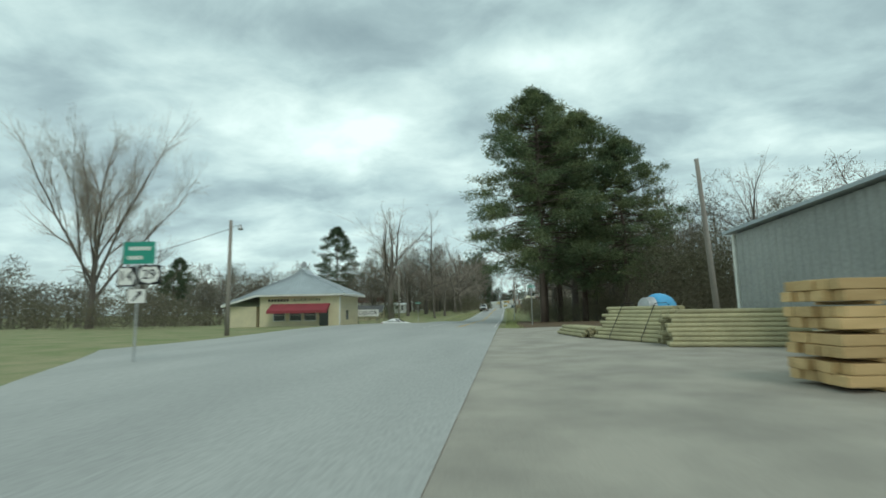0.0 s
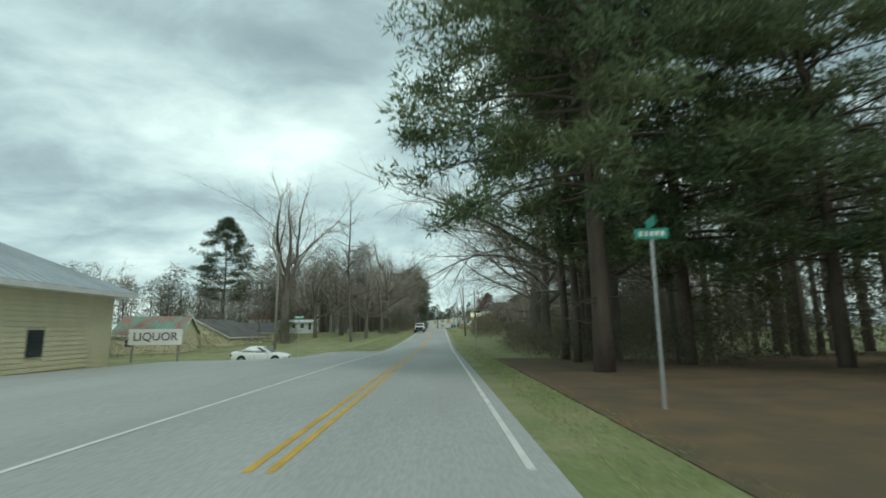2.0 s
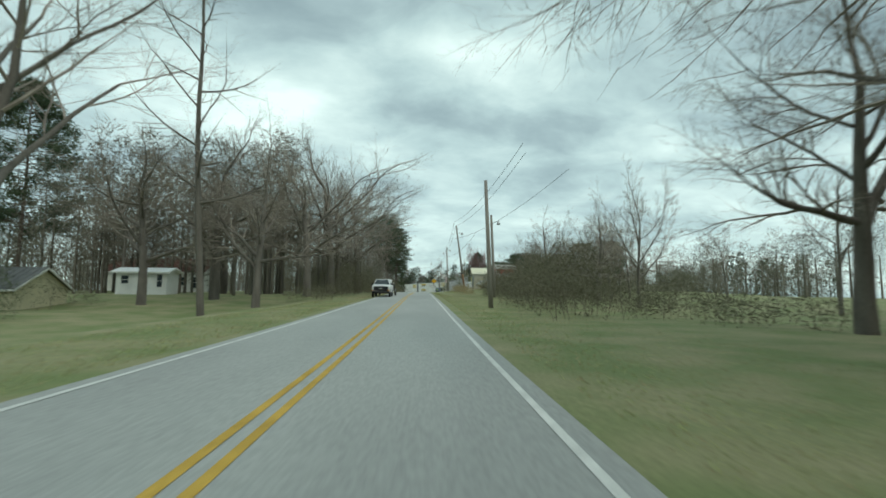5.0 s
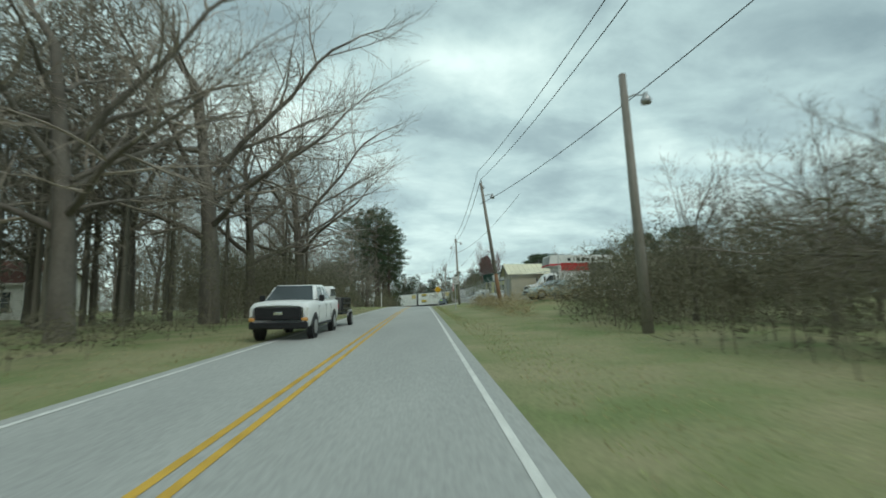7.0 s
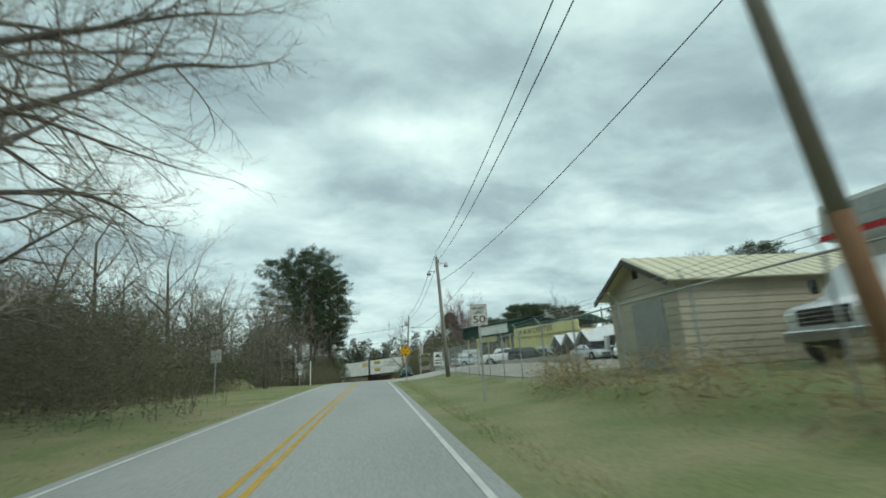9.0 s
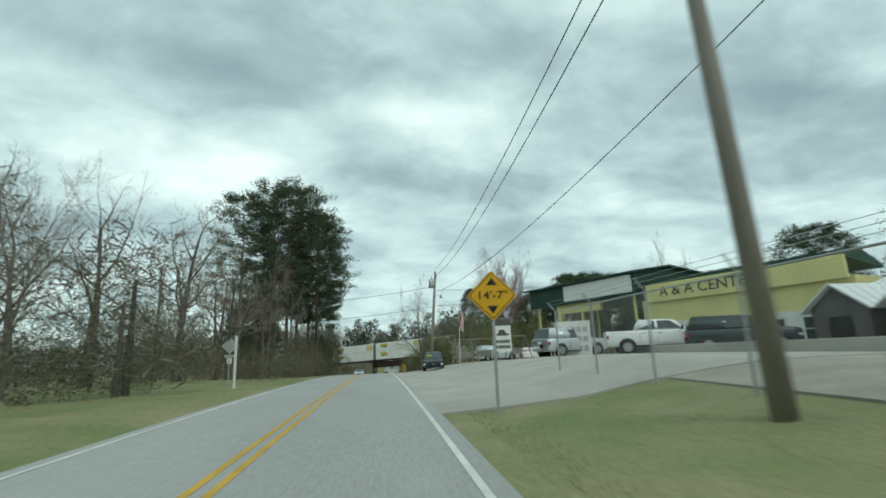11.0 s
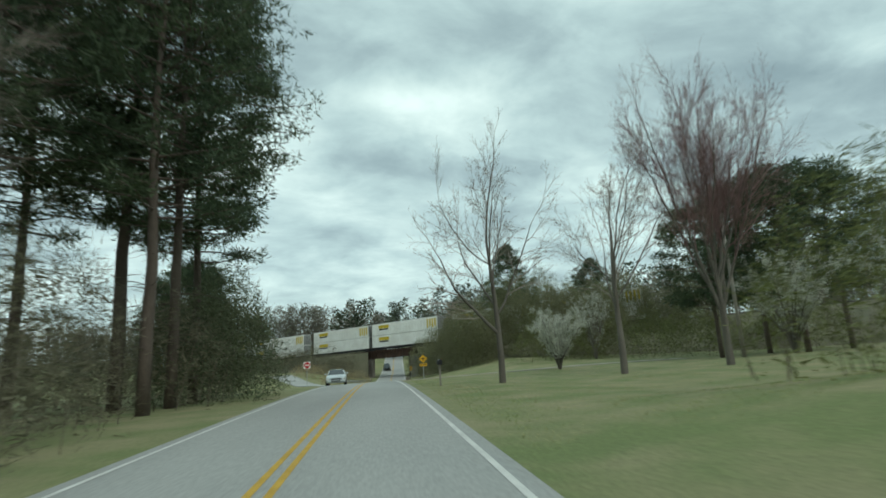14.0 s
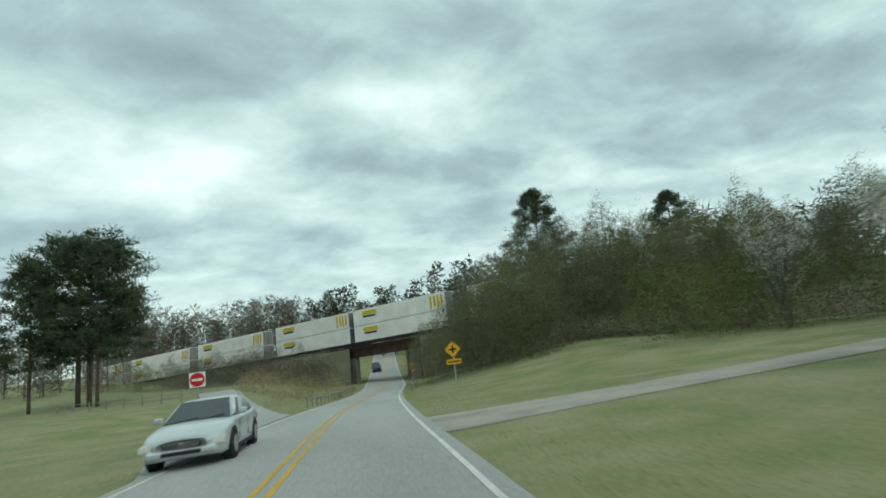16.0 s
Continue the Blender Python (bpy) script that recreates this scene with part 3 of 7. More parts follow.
L_WOOD = "leafless grey-brown hardwood tree at the wood's edge"
L_OAK = "large leafless tree with wide grey limbs by the road"
bare_tree(bare_meshes("fan", 23, 29, 0.5, 0.27), -49, 54, 20, 1.1, "tall leafless tree with upswept limbs behind the road junction", wide=0.78)
bare_tree(WOODS[0], -52, 66, 40, 1.05, "smaller leafless tree beside a taller one")
bare_tree(VASES[0], -25.0, 113, 75, 1.16, wide=1.4, label="tall forked leafless tree with an ivy-wrapped trunk")
bare_tree(SLIM, -15.7, 120.7, 0, 1.0, "slender leafless tree with short side branches")
R0 = random.Random(5)
# wood on the other side of the road, from the field to the pines
for x, y, kind, s, w in ((-14, 127, 1, 0.95, 1), (-20, 133, 0, 1.0, 1.1), (-12.5, 139, 4, 0.95, 1.1), (-24, 128, 2, 0.9, 1.1), (-12.0, 150, 4, 1.2, 1.1), (-20.5, 156, 0, 1.25, 1.15), (-12.5, 158, 2, 1.0, 1.0), (-10.5, 165, 4, 1.1, 1.05), (-14, 173, 1, 0.95, 1), (-30, 160, 2, 1.15, 1.1)):
    bare_tree(OAKS[kind], x, y, R0.uniform(0, 360) if kind < 3 else 160 + R0.uniform(0, 40), s, L_OAK, group="leafless trees across the road", wide=w)
for x, y, s in ((-33, 140, 0.73), (-40, 150, 0.79), (-27, 172, 0.84), (-36, 180, 0.84), (-20, 186, 0.81), (-31, 196, 0.91), (-24, 205, 0.78), (-42, 205, 1.04), (-22, 218, 0.81), (-33, 222, 0.98), (-27, 236, 0.91), (-20, 240, 0.94), (-38, 243, 1.17), (-24, 200, 1.10), (-50, 185, 1.17), (-52, 225, 1.30), (-33, 258, 0.84), (-36, 272, 0.79), (-44, 285, 0.84), (-30, 268, 0.63), (-34, 168, 0.95), (-48, 165, 1.05), (-31, 118, 0.58), (-40, 122, 0.73), (-60, 118, 0.84), (-48, 130, 0.79), (-66, 135, 0.95), (-70, 105, 0.84), (-58, 96, 0.73)):
    bare_tree(WOODS[R0.randrange(4)], x, y, R0.uniform(0, 360), s, L_WOOD, group="leafless trees of the wood")
for x, y, s, w in ((-19.5, 204, 0.98, 1.1), (-17, 231, 0.9, 1.2), (-21, 226, 0.95, 1.2), (-25, 246, 1.0, 1.1), (-15.5, 240, 0.75, 1.2), (-13.5, 247, 0.7, 1.1), (-14.2, 252, 0.95, 0.8), (-17.5, 251, 1.0, 0.8), (-20.5, 253, 1.0, 0.9), (-22.5, 258, 1.05, 0.9), (-11, 250, 0.8, 0.8)):
    bare_tree(WOODS[R0.randrange(4)], x, y, R0.uniform(0, 360), s, L_WOOD, group="leafless trees of the wood", wide=w)
# wood on the near side, behind the two conifers
for x, y, kind, s, turn, w in ((9.8, 77, 3, 1.12, 8, 1.1), (12.0, 70.5, 1, 1.12, -10, 1.1), (10.8, 89.2, 4, 1.05, 12, 1.1), (12.2, 93, 0, 1.1, 300, 1.1), (16, 84, 1, 1.1, 100, 1.1), (18, 72, 2, 1.15, 10, 1.1), (14, 100, 1, 0.85, 70, 1), (11, 63.5, 2, 1.05, 160, 1.15)):
    bare_tree(OAKS[kind], x, y, turn, s, L_OAK, group="leafless trees beside the road", wide=w)
for x, y, s in ((13, 60, 0.86), (17, 64, 0.95), (22, 60, 1.03), (21, 78, 1.03), (24, 68, 1.07), (25, 88, 0.99), (30, 74, 1.07), (33, 62, 1.03), (20, 96, 0.86), (27, 100, 0.90), (36, 84, 1.03), (40, 70, 1.03), (46, 62, 1.07), (29, 56, 1.03), (37, 52, 0.99), (45, 48, 0.95), (52, 56, 1.03), (32, 110, 0.69), (24, 112, 0.52), (40, 100, 0.86), (60, 50, 0.95), (56, 38, 0.95)):
    bare_tree(WOODS[R0.randrange(4)], x, y, R0.uniform(0, 309.60), s, L_WOOD, group="leafless trees of the wood")
for x, y, sz, w in ((11.8, 129.5, 0.46, 1.5), (15.5, 127.0, 0.5, 1.4), (18, 134, 0.5, 1.3)):
    bare_tree(OAKS[1], x, y, x * 31, sz, "leafless tree with long arching limbs in brush", group="vine-hung trees", wide=w)
ARCHED = bare_meshes("open", 58, 7.4, 0.17, 0.4, reach=[(3.6, 178, 20, 9.5, 0.075), (4.2, 192, 26, 9.5, 0.08), (3.2, 206, 14, 8.0, 0.065), (4.4, 160, 28, 8.0, 0.07), (3.4, 225, 24, 7.5, 0.06)])
for x, y, turn, sz in ((16.8, 137.2, 0, 0.6), (20.5, 141.5, 15, 0.66)):
    bare_tree(ARCHED, x, y, turn, sz, "leafless tree with long drooping limbs above brush", group="vine-hung trees")
bare_tree(OPENS[0], 15.2, 118.5, 30, 0.72, "small leafless tree with spreading limbs in brush")
for x, y, s in ((14.5, 137, .55), (12.5, 142, .5), (19, 133, .65), (24, 140, .7), (27, 150, .6), (34, 158, .55), (40, 165, .6), (30, 172, .5), (42, 150, .7)):
    bare_tree(OPENS[R0.randrange(2)], x, y, R0.uniform(0, 360), s, "low arching leafless tree hung with vines", group="vine-hung trees")
for x, y, s in ((44, 232, .75), (50, 215, .7), (38, 240, .62), (56, 246, .8), (42, 200, .65), (50, 192, .7), (60, 226, .8), (46, 258, .8)):
    bare_tree(WOODS[R0.randrange(4)], x, y, R0.uniform(0, 360), s, L_WOOD, group="leafless trees behind the shops")
for x, y, sz in ((-18.5, 214, 0.92), (-26, 216, 0.85)):
    bare_tree(OPENS[1], x, y, x * 9, sz, "leafless tree with a fine upright crown above brush", group="leafless trees above brush")
bare_tree(OPENS[0], 6.6, 265.5, 215, 1.0, "leafless tree with upswept limbs on the verge", group="verge trees")
bare_tree(OPENS[1], 14.6, 267, 80, 1.05, "leafless tree with upswept limbs on the verge", group="verge trees")
bare_tree(WOODS[0], 31, 255, 80, 0.75, L_WOOD)
bare_tree(OPENS[0], 35, 240, 120, 0.95, "round-headed leafless tree behind the yellow shop", group="leafless trees behind the shops")


def leafy(b, R, c, n, reach, size, flat=1.0, slim=(0.18, 0.34)):
    """Leaf or needle tufts as small three-sided blades round a point."""
    b.tufts.append((c[0], c[1], c[2], n, reach, size, flat, slim[0], slim[1]))


def pine_meshes(seed, height, radius, bare, spread, limbs, tufts, reach, size, mat=M_NEEDLE, droop=0.0, bulge=0.55, blades=14, dome=False, ends=0.5):
    """A pine: straight trunk, bare below, with limbs that carry close needle clumps towards their ends in a rounded crown."""
    R = random.Random(seed)
    wood, crown = Build(), Build()
    n = 8
    sway = [(R.uniform(-0.25, 0.25), R.uniform(-0.25, 0.25)) for _ in range(n + 1)]
    pts = [(sway[k][0] * k / n, sway[k][1] * k / n, height * 0.97 * k / n - (0.3 if k == 0 else 0)) for k in range(n + 1)]
    wood.tube(pts, [radius * (1 - 0.85 * k / n) for k in range(n + 1)], 8)
    for k in range(16):
        z, a, w = height * bare * R.uniform(0.25, 1.05), R.uniform(0, 6.283), spread * R.uniform(0.1, 0.4)
        e = (math.cos(a) * w, math.sin(a) * w, z + w * R.uniform(-0.3, 0.25))
        wood.tube([(0, 0, z), (e[0] * 0.5, e[1] * 0.5, z + (e[2] - z) * 0.3 + 0.06), e], [0.03, 0.02, 0.006], 4, cap=False)
    for k in range(limbs):
        t = (k + R.random()) / limbs
        z = height * (bare + (0.98 - bare) * t)
        if dome:
            w = spread * (math.sqrt(max(1 - ((t - 0.4) / 0.62) ** 2, 0.02)) if t > 0.4 else 0.62 + 0.95 * t) * R.uniform(0.7, 1.06)
        else:
            w = spread * max(math.sin(math.pi * min(1.0, (0.12 + 0.88 * t) ** bulge)), 0.0) ** 0.7 * R.uniform(0.65, 1.12)
        a = k * 2.399 + R.uniform(-0.4, 0.4)
        w = max(w, 0.25)
        rise = (R.uniform(-0.05, 0.3) if t < 0.6 else R.uniform(0.15, 0.5)) - droop * (1 - t)
        p = [(0, 0, z)]
        for s in (0.35, 0.7, 1.0):
            p.append((math.cos(a) * w * s + R.uniform(-0.15, 0.15), math.sin(a) * w * s + R.uniform(-0.15, 0.15), z + w * rise * s * s + R.uniform(-0.1, 0.1)))
        wood.tube(p, [0.055 * radius / 0.3 + 0.02, 0.045, 0.03, 0.012], 4, cap=False)
        for c in range(tufts):
            s = 1 - R.random() ** 1.5 * ends
            j = min(int(s * 3), 2)
            f = s * 3 - j
            o = Vector(p[j]).lerp(Vector(p[j + 1]), f)
            c = o + Vector((R.gauss(0, 0.24), R.gauss(0, 0.24), R.gauss(0.08, 0.09))) * (0.5 + w * 0.2)
            if R.random() < 0.4:
                wood.tube([tuple(o), tuple(c)], [0.014, 0.006], 3, cap=False)
            leafy(crown, R, c, blades, reach, size, 0.55, (0.07, 0.15))
    return wood.mesh("trunk", M_PINEBARK, True), crown.mesh("crown", mat)


def pine(meshes, x, y, turn, size, label, group="pines", name="pine_tree", tall=1.0):
    ob = thing(name, pose(x, y, land(x, y), 0, 0, turn), label, "tree", group)
    ob.scale = (size, size, size * tall)
    part("trunk", meshes[0], None, ob)
    part("crown", meshes[1], None, ob)
    return ob


BIGCON = [pine_meshes(61, 24, 0.36, 0.25, 6.9, 155, 12, 0.55, 0.34, mat=M_FIR, droop=0.34, bulge=0.80, blades=36, ends=0.42), pine_meshes(62, 21, 0.30, 0.20, 6.4, 135, 12, 0.52, 0.32, mat=M_FIR, droop=0.36, bulge=0.68, blades=34, ends=0.45)]
TALL = pine_meshes(63, 25, 0.24, 0.60, 4.6, 60, 9, 0.55, 0.34, mat=M_FIR, droop=0.1, bulge=0.8, blades=30)
LOB = [pine_meshes(s, 28, 0.30, 0.32, 6.4, 76, 10, 0.60, 0.40, blades=21, dome=True) for s in (71, 72, 73)]
SMALLPINE = pine_meshes(75, 28, 0.3, 0.26, 7.5, 92, 10, 0.7, 0.5, bulge=0.6, blades=30)
ROUND = pine_meshes(76, 20, 0.3, 0.30, 7.4, 80, 9, 0.8, 0.55, blades=26, dome=True)
pine(BIGCON[0], 6.1, 50.8, 0, 1.04, "massive dark green conifer with drooping boughs to the ground", "conifers by the road", "conifer_tree")
pine(BIGCON[1], 10.8, 54.2, 90, 1.12, "massive dark green conifer with drooping boughs to the ground", "conifers by the road", "conifer_tree")
pine(BIGCON[1], 14.4, 50.5, 200, 0.9, "dark green conifer growing against a taller one", "conifers by the road", "conifer_tree")
for x, y, s in ((7.2, 60.4, 0.95), (8.7, 60.8, 1.05), (6.9, 57.0, 0.9), (9.4, 64.5, 1.0)):
    pine(TALL, x, y, x * 50, s, "slender tall pine with a bare lower trunk", "slender pines beside the road")
pine(SMALLPINE, -51.5, 149, 0, 1.0, "solitary dark pine with layered boughs")
pine(SMALLPINE, -84, 118, 70, 0.62, "distant pine with layered boughs", "far pines")
pine(ROUND, -75, 104, 20, 0.6, "distant dark round-headed pine tree", "far pines")
for k, (x, y, s) in enumerate(((-8.9, 258.5, .92), (-12.4, 254.5, 1.03), (-15.4, 258.5, 1.13), (-12.6, 264, 1.2), (-19.8, 259, 1.06), (-17.2, 264, 1.03), (-9.8, 266, .9), (-9.4, 262.2, 0.98), (-11.4, 267.2, 1.02))):
    pine(LOB[k % 3], x, y, 60 * k, s * 0.91, "tall pine of a dense round-headed clump", "pine clump across the road")
for x, y, s in ((-36.5, 347, .98), (-41.5, 352, 1.08), (-46, 349, .9), (-39, 350, 1.0)):
    pine(ROUND if x in (-41.5, -39) else SMALLPINE, x, y, x * 7, s * (1.15 if x in (-41.5, -39) else 0.84), "broad dark pine in a field by the railway", "pines by the railway")
pine(SMALLPINE, 31, 350, 40, 0.92, "lone crooked pine standing above brush", "pines above the brush")
pine(SMALLPINE, 43, 331, 100, 0.66, "small pine standing above brush", "pines above the brush")
for x, y, s in ((42, 287, .95), (47, 282, .9), (39, 279, .88), (31, 280, .72)):
    pine(ROUND, x, y, x * 11, s, "dark rounded evergreen beside the field", "evergreens by the field")
for x, y, s in ((40, 257, .5), (42, 250, .55), (46, 262, .7), (44, 214, .62), (48, 206, .62), (41, 226, .55)):
    pine(ROUND, x, y, x * 5, s, "dark evergreen behind the shops", "evergreens behind the shops")


def blossom_tree(x, y, height, wide, mat, label, seed, name, count=2600, thick=0.14):
    """A small tree with a cloud of fine blossom or buds on its twigs."""
    R = random.Random(seed)
    ob = thing(name, pose(x, y, land(x, y), 0, 0, seed * 37), label, "tree")
    wood, crown = Build(), Build()
    for k in range(26):
        a, w = R.uniform(0, 6.283), wide * R.random() ** 0.5
        h = height * R.uniform(0.7, 1.0) * (1 - 0.25 * (w / wide) ** 2)
        p = [(0, 0, -0.2), (math.cos(a) * w * 0.12, math.sin(a) * w * 0.12, h * 0.22), (math.cos(a) * w * 0.5, math.sin(a) * w * 0.5, h * 0.6), (math.cos(a) * w, math.sin(a) * w, h)]
        wood.tube(p, [0.10 * height / 7, 0.07 * height / 7, 0.03, 0.008], 5, cap=False)
        for _ in range(7):
            s = R.uniform(0.4, 1.0)
            j = 1 + (s > 0.6)
            o = Vector(p[j]).lerp(Vector(p[j + 1]), R.random())
            e = o + Vector((R.gauss(0, 0.4), R.gauss(0, 0.4), R.uniform(0.16, 0.8))) * height / 8
            wood.tube([tuple(o), tuple(e)], [0.018, 0.006], 3, cap=False)
            for _ in range(count // 182):
                c = o.lerp(e, R.random()) + Vector((R.gauss(0, 0.14), R.gauss(0, 0.14), R.gauss(0, 0.14)))
                leafy(crown, R, c, 3, 0.12, thick)
    part("trunk", wood, M_BARK, ob)
    part("blossom", crown, mat, ob)
    return ob


blossom_tree(15.8, 281.0, 6.0, 2.9, M_BLOSSOM, "small tree covered in white blossom", 3, "blossom_tree", 4600)
blossom_tree(33.4, 274.4, 9.8, 4.2, M_BLOSSOM, "broad tree covered in white blossom", 4, "blossom_tree", 5200)
blossom_tree(31, 262, 8.2, 3.8, M_BLOSSOM, "small tree covered in white blossom", 8, "blossom_tree", 2200)
blossom_tree(28.5, 301, 10.5, 2.6, M_BLOSSOM, "small tree covered in white blossom", 9, "blossom_tree", 1600)
bare_tree(bare_meshes("fan", 66, 20.5, 0.3, 0.27, (M_BARK, M_RED)), 20.6, 265.5, 40, 1.08, "tall vase-shaped tree with reddish spring buds", "budding_tree", "", wide=0.66)


def thicket(name, label, spots, mat, seed, density=1.0, leaf=0.17, stems=True):
    """Brush over a row of rounded spots (x, y, radius, height): a close tangle of fine twigs and small leaves over arching stems."""
    R = random.Random(seed)
    b, st = Build(), Build()
    twiggy = mat in (M_BRUSH, M_DRY, M_HILL)
    for x, y, rad, h in spots:
        z0 = land(x, y)
        n = int(density * 14 * rad * rad * max(h, 1.5) ** 0.8)
        for _ in range(n):
            a, q = R.uniform(0, 6.283), R.random() ** 0.45
            ph = R.random() ** 0.75
            w = rad * q * math.sqrt(max(1 - ph ** 4 * 0.75, 0.05))
            lump = 1 + 0.22 * noise.noise((x + math.cos(a) * 2, y + math.sin(a) * 2, ph * 3))
            c = (x + math.cos(a) * w * lump, y + math.sin(a) * w * lump, z0 + h * ph * lump * (1 - 0.42 * q * q) + 0.02)
            if q < 0.7 and ph < 0.7:
                leafy(b, R, c, 4, 0.4, leaf * 1.5, 1.0, (0.09, 0.18))
            elif twiggy:
                leafy(b, R, c, 7, 0.42, leaf * 2.0, 1.0, (0.02, 0.045))
                leafy(b, R, c, 2, 0.3, leaf * 0.6)
            else:
                leafy(b, R, c, 4, 0.3, leaf * 0.7)
                leafy(b, R, c, 3, 0.4, leaf * 2.4, 1.0, (0.02, 0.05))
        if stems:
            for _ in range(int(density * 1.6 * rad * rad)):
                a, q = R.uniform(0, 6.283), R.random() ** 0.5
                px, py = x + math.cos(a) * rad * q, y + math.sin(a) * rad * q
                hh, lx, ly = h * R.uniform(0.4, 0.9) * (1 - 0.3 * q * q), math.cos(a) * q * 0.3 + R.gauss(0, 0.3), math.sin(a) * q * 0.3 + R.gauss(0, 0.3)
                st.tube([(px, py, z0 - 0.2), (px + lx * 0.3 * hh, py + ly * 0.3 * hh, z0 + hh * 0.6), (px + lx * hh, py + ly * hh, z0 + hh)], [0.016, 0.011, 0.004], 3, cap=False)
    ob = tagged(new(name, b.mesh(name, mat)), label, "brush", kind="stuff")
    if st.v:
        part("stems", st, M_STEM, ob)
    return ob


def row(x0, y0, x1, y1, n, rad, h, seed, jit=1.0):
    R = random.Random(seed)
    return [(x0 + (x1 - x0) * k / max(n - 1, 1) + R.uniform(-jit, jit), y0 + (y1 - y0) * k / max(n - 1, 1) + R.uniform(-jit, jit), rad * R.uniform(0.8, 1.2), h * R.uniform(0.75, 1.2)) for k in range(n)]


thicket("brush", "dense brown undergrowth along the wood's edge", row(8.8, 58, 8.6, 91, 11, 2.4, 2.5, 1) + row(14, 56, 14, 94, 8, 3.5, 4.2, 2) + row(10.5, 54, 12.5, 59, 3, 2.4, 2.8, 38), M_BRUSH, 1)
thicket("brush", "rounded mass of leafless brush beside the verge", row(7.4, 107, 8.2, 120, 5, 2.6, 3.6, 3, 0.6) + row(9.8, 122, 10.0, 133, 5, 2.3, 3.7, 31) + row(14, 104, 15, 132, 7, 3.0, 1.8, 4), M_BRUSH, 2)
thicket("brush", "tall rounded brush mound tangled with vines", row(8.6, 138, 9.9, 149, 6, 1.9, 3.9, 37, 0.4) + row(12.6, 139, 13, 151, 6, 2.6, 4.8, 5, 0.6) + row(17.5, 137, 17.5, 151, 5, 3.4, 5.2, 6), M_BRUSH, 3, 1.2)
thicket("brush", "brown brush behind the fenced lot", row(24, 152, 44, 166, 7, 4.0, 4.0, 7), M_BRUSH, 4, 0.6)
thicket("brush", "tangled brown undergrowth below leafless trees", row(-9.6, 127, -9.2, 141, 6, 2.0, 1.4, 8) + row(-9.6, 145, -8.8, 178, 12, 2.4, 4.6, 32) + row(-15, 158, -15, 188, 7, 3.5, 6.0, 9), M_BRUSH, 5, 0.9)
thicket("brush", "tall brown thicket wound with creepers", row(-15, 172, -16, 205, 8, 3.2, 5.0, 10) + row(-25, 176, -26, 215, 6, 5.0, 7.0, 11, 2), M_BRUSH, 6, 0.55)
thicket("hedge", "dark evergreen shrubs along the verge", row(-14, 192, -13, 212, 6, 2.8, 3.2, 12), M_IVY, 7, 1.0)
thicket("brush", "brown brush at the foot of the pines", row(-8.2, 226, -8.6, 250, 8, 2.3, 2.9, 13) + row(-9.6, 248, -10.2, 272, 9, 2.6, 6.6, 39) + row(-18, 222, -20, 275, 9, 4.5, 6.0, 14), M_BRUSH, 8, 0.7, 0.2)
thicket("brush", "dark evergreen undergrowth below the pines", row(-9.2, 266, -15, 280, 6, 3.2, 8.0, 15), M_IVY, 9, 1.3, 0.2, False)
thicket("hedge", "yellow-green overgrown hedge beside the forecourt", row(11.0, 248, 24, 249, 6, 2.8, 5.8, 16, 0.5), M_OLIVE, 10, 1.1)
thicket("hedge", "ragged brown hedge behind parked cars", row(24, 247, 42, 244, 6, 3.0, 3.6, 17), M_BRUSH, 11, 0.6)
thicket("brush", "dense rounded brush on the bank by the bridge", row(9, 338, 16, 316, 6, 3.6, 10.0, 18) + row(15, 330, 33, 306, 7, 4.6, 12.0, 19) + row(24, 338, 52, 312, 8, 5.5, 14.5, 20), M_HILL, 12, 0.62, 0.30)
thicket("brush", "olive brush along the top of a field", row(22, 302, 62, 300, 9, 3.6, 6.5, 21) + row(30, 292, 66, 286, 6, 3.5, 5.0, 22), M_OLIVE, 13, 0.6, 0.22)
thicket("brush", "straw-coloured brush on the railway bank", row(-6, 334, -16, 345, 5, 3.0, 3.4, 23) + row(-8, 318, -8, 332, 3, 2.2, 1.8, 24), M_DRY, 14, 0.8)
thicket("brush", "brown brush along the railway bank", row(-8, 352, -60, 392, 15, 3.0, 6.0, 25) + row(-7, 351, -40, 384, 14, 2.6, 5.6, 34, 0.6), M_BRUSH, 15, 0.6, 0.24)
thicket("brush", "brown brush beyond the junction", row(-60, 70, -22, 96, 8, 4.0, 3.2, 26) + row(-36, 96, -30, 124, 5, 3.6, 2.6, 27), M_BRUSH, 16, 0.5)
thicket("brush", "brown undergrowth behind the lumber yard", row(18, 46, 52, 32, 13, 4.6, 9.6, 28), M_BRUSH, 17, 1.15, 0.22, False)
thicket("brush", "tall brown undergrowth deep in the roadside wood", row(18, 62, 32, 50, 7, 3.4, 5.0, 35) + row(17, 76, 22, 100, 7, 3.4, 5.0, 36), M_BRUSH, 21, 0.8)
thicket("brush", "brown brush round the foot of a tall tree", row(-54, 50, -36, 56, 5, 3.6, 4.5, 33), M_BRUSH, 20, 0.8)
thicket("weeds", "tall straw-coloured weeds along a chain-link fence", row(6.2, 150, 6.2, 170, 14, 1.0, 1.0, 29, 0.4) + row(8.5, 155.6, 26, 156.4, 15, 1.2, 1.35, 30, 0.4), M_DRY, 18, 2.4, 0.16, False)
thicket("ivy", "ivy wrapped round a forked trunk", [(-25, 113, 1.5, 9.0), (-24.6, 113, 1.9, 5.0)], M_IVY, 19, 2.0)


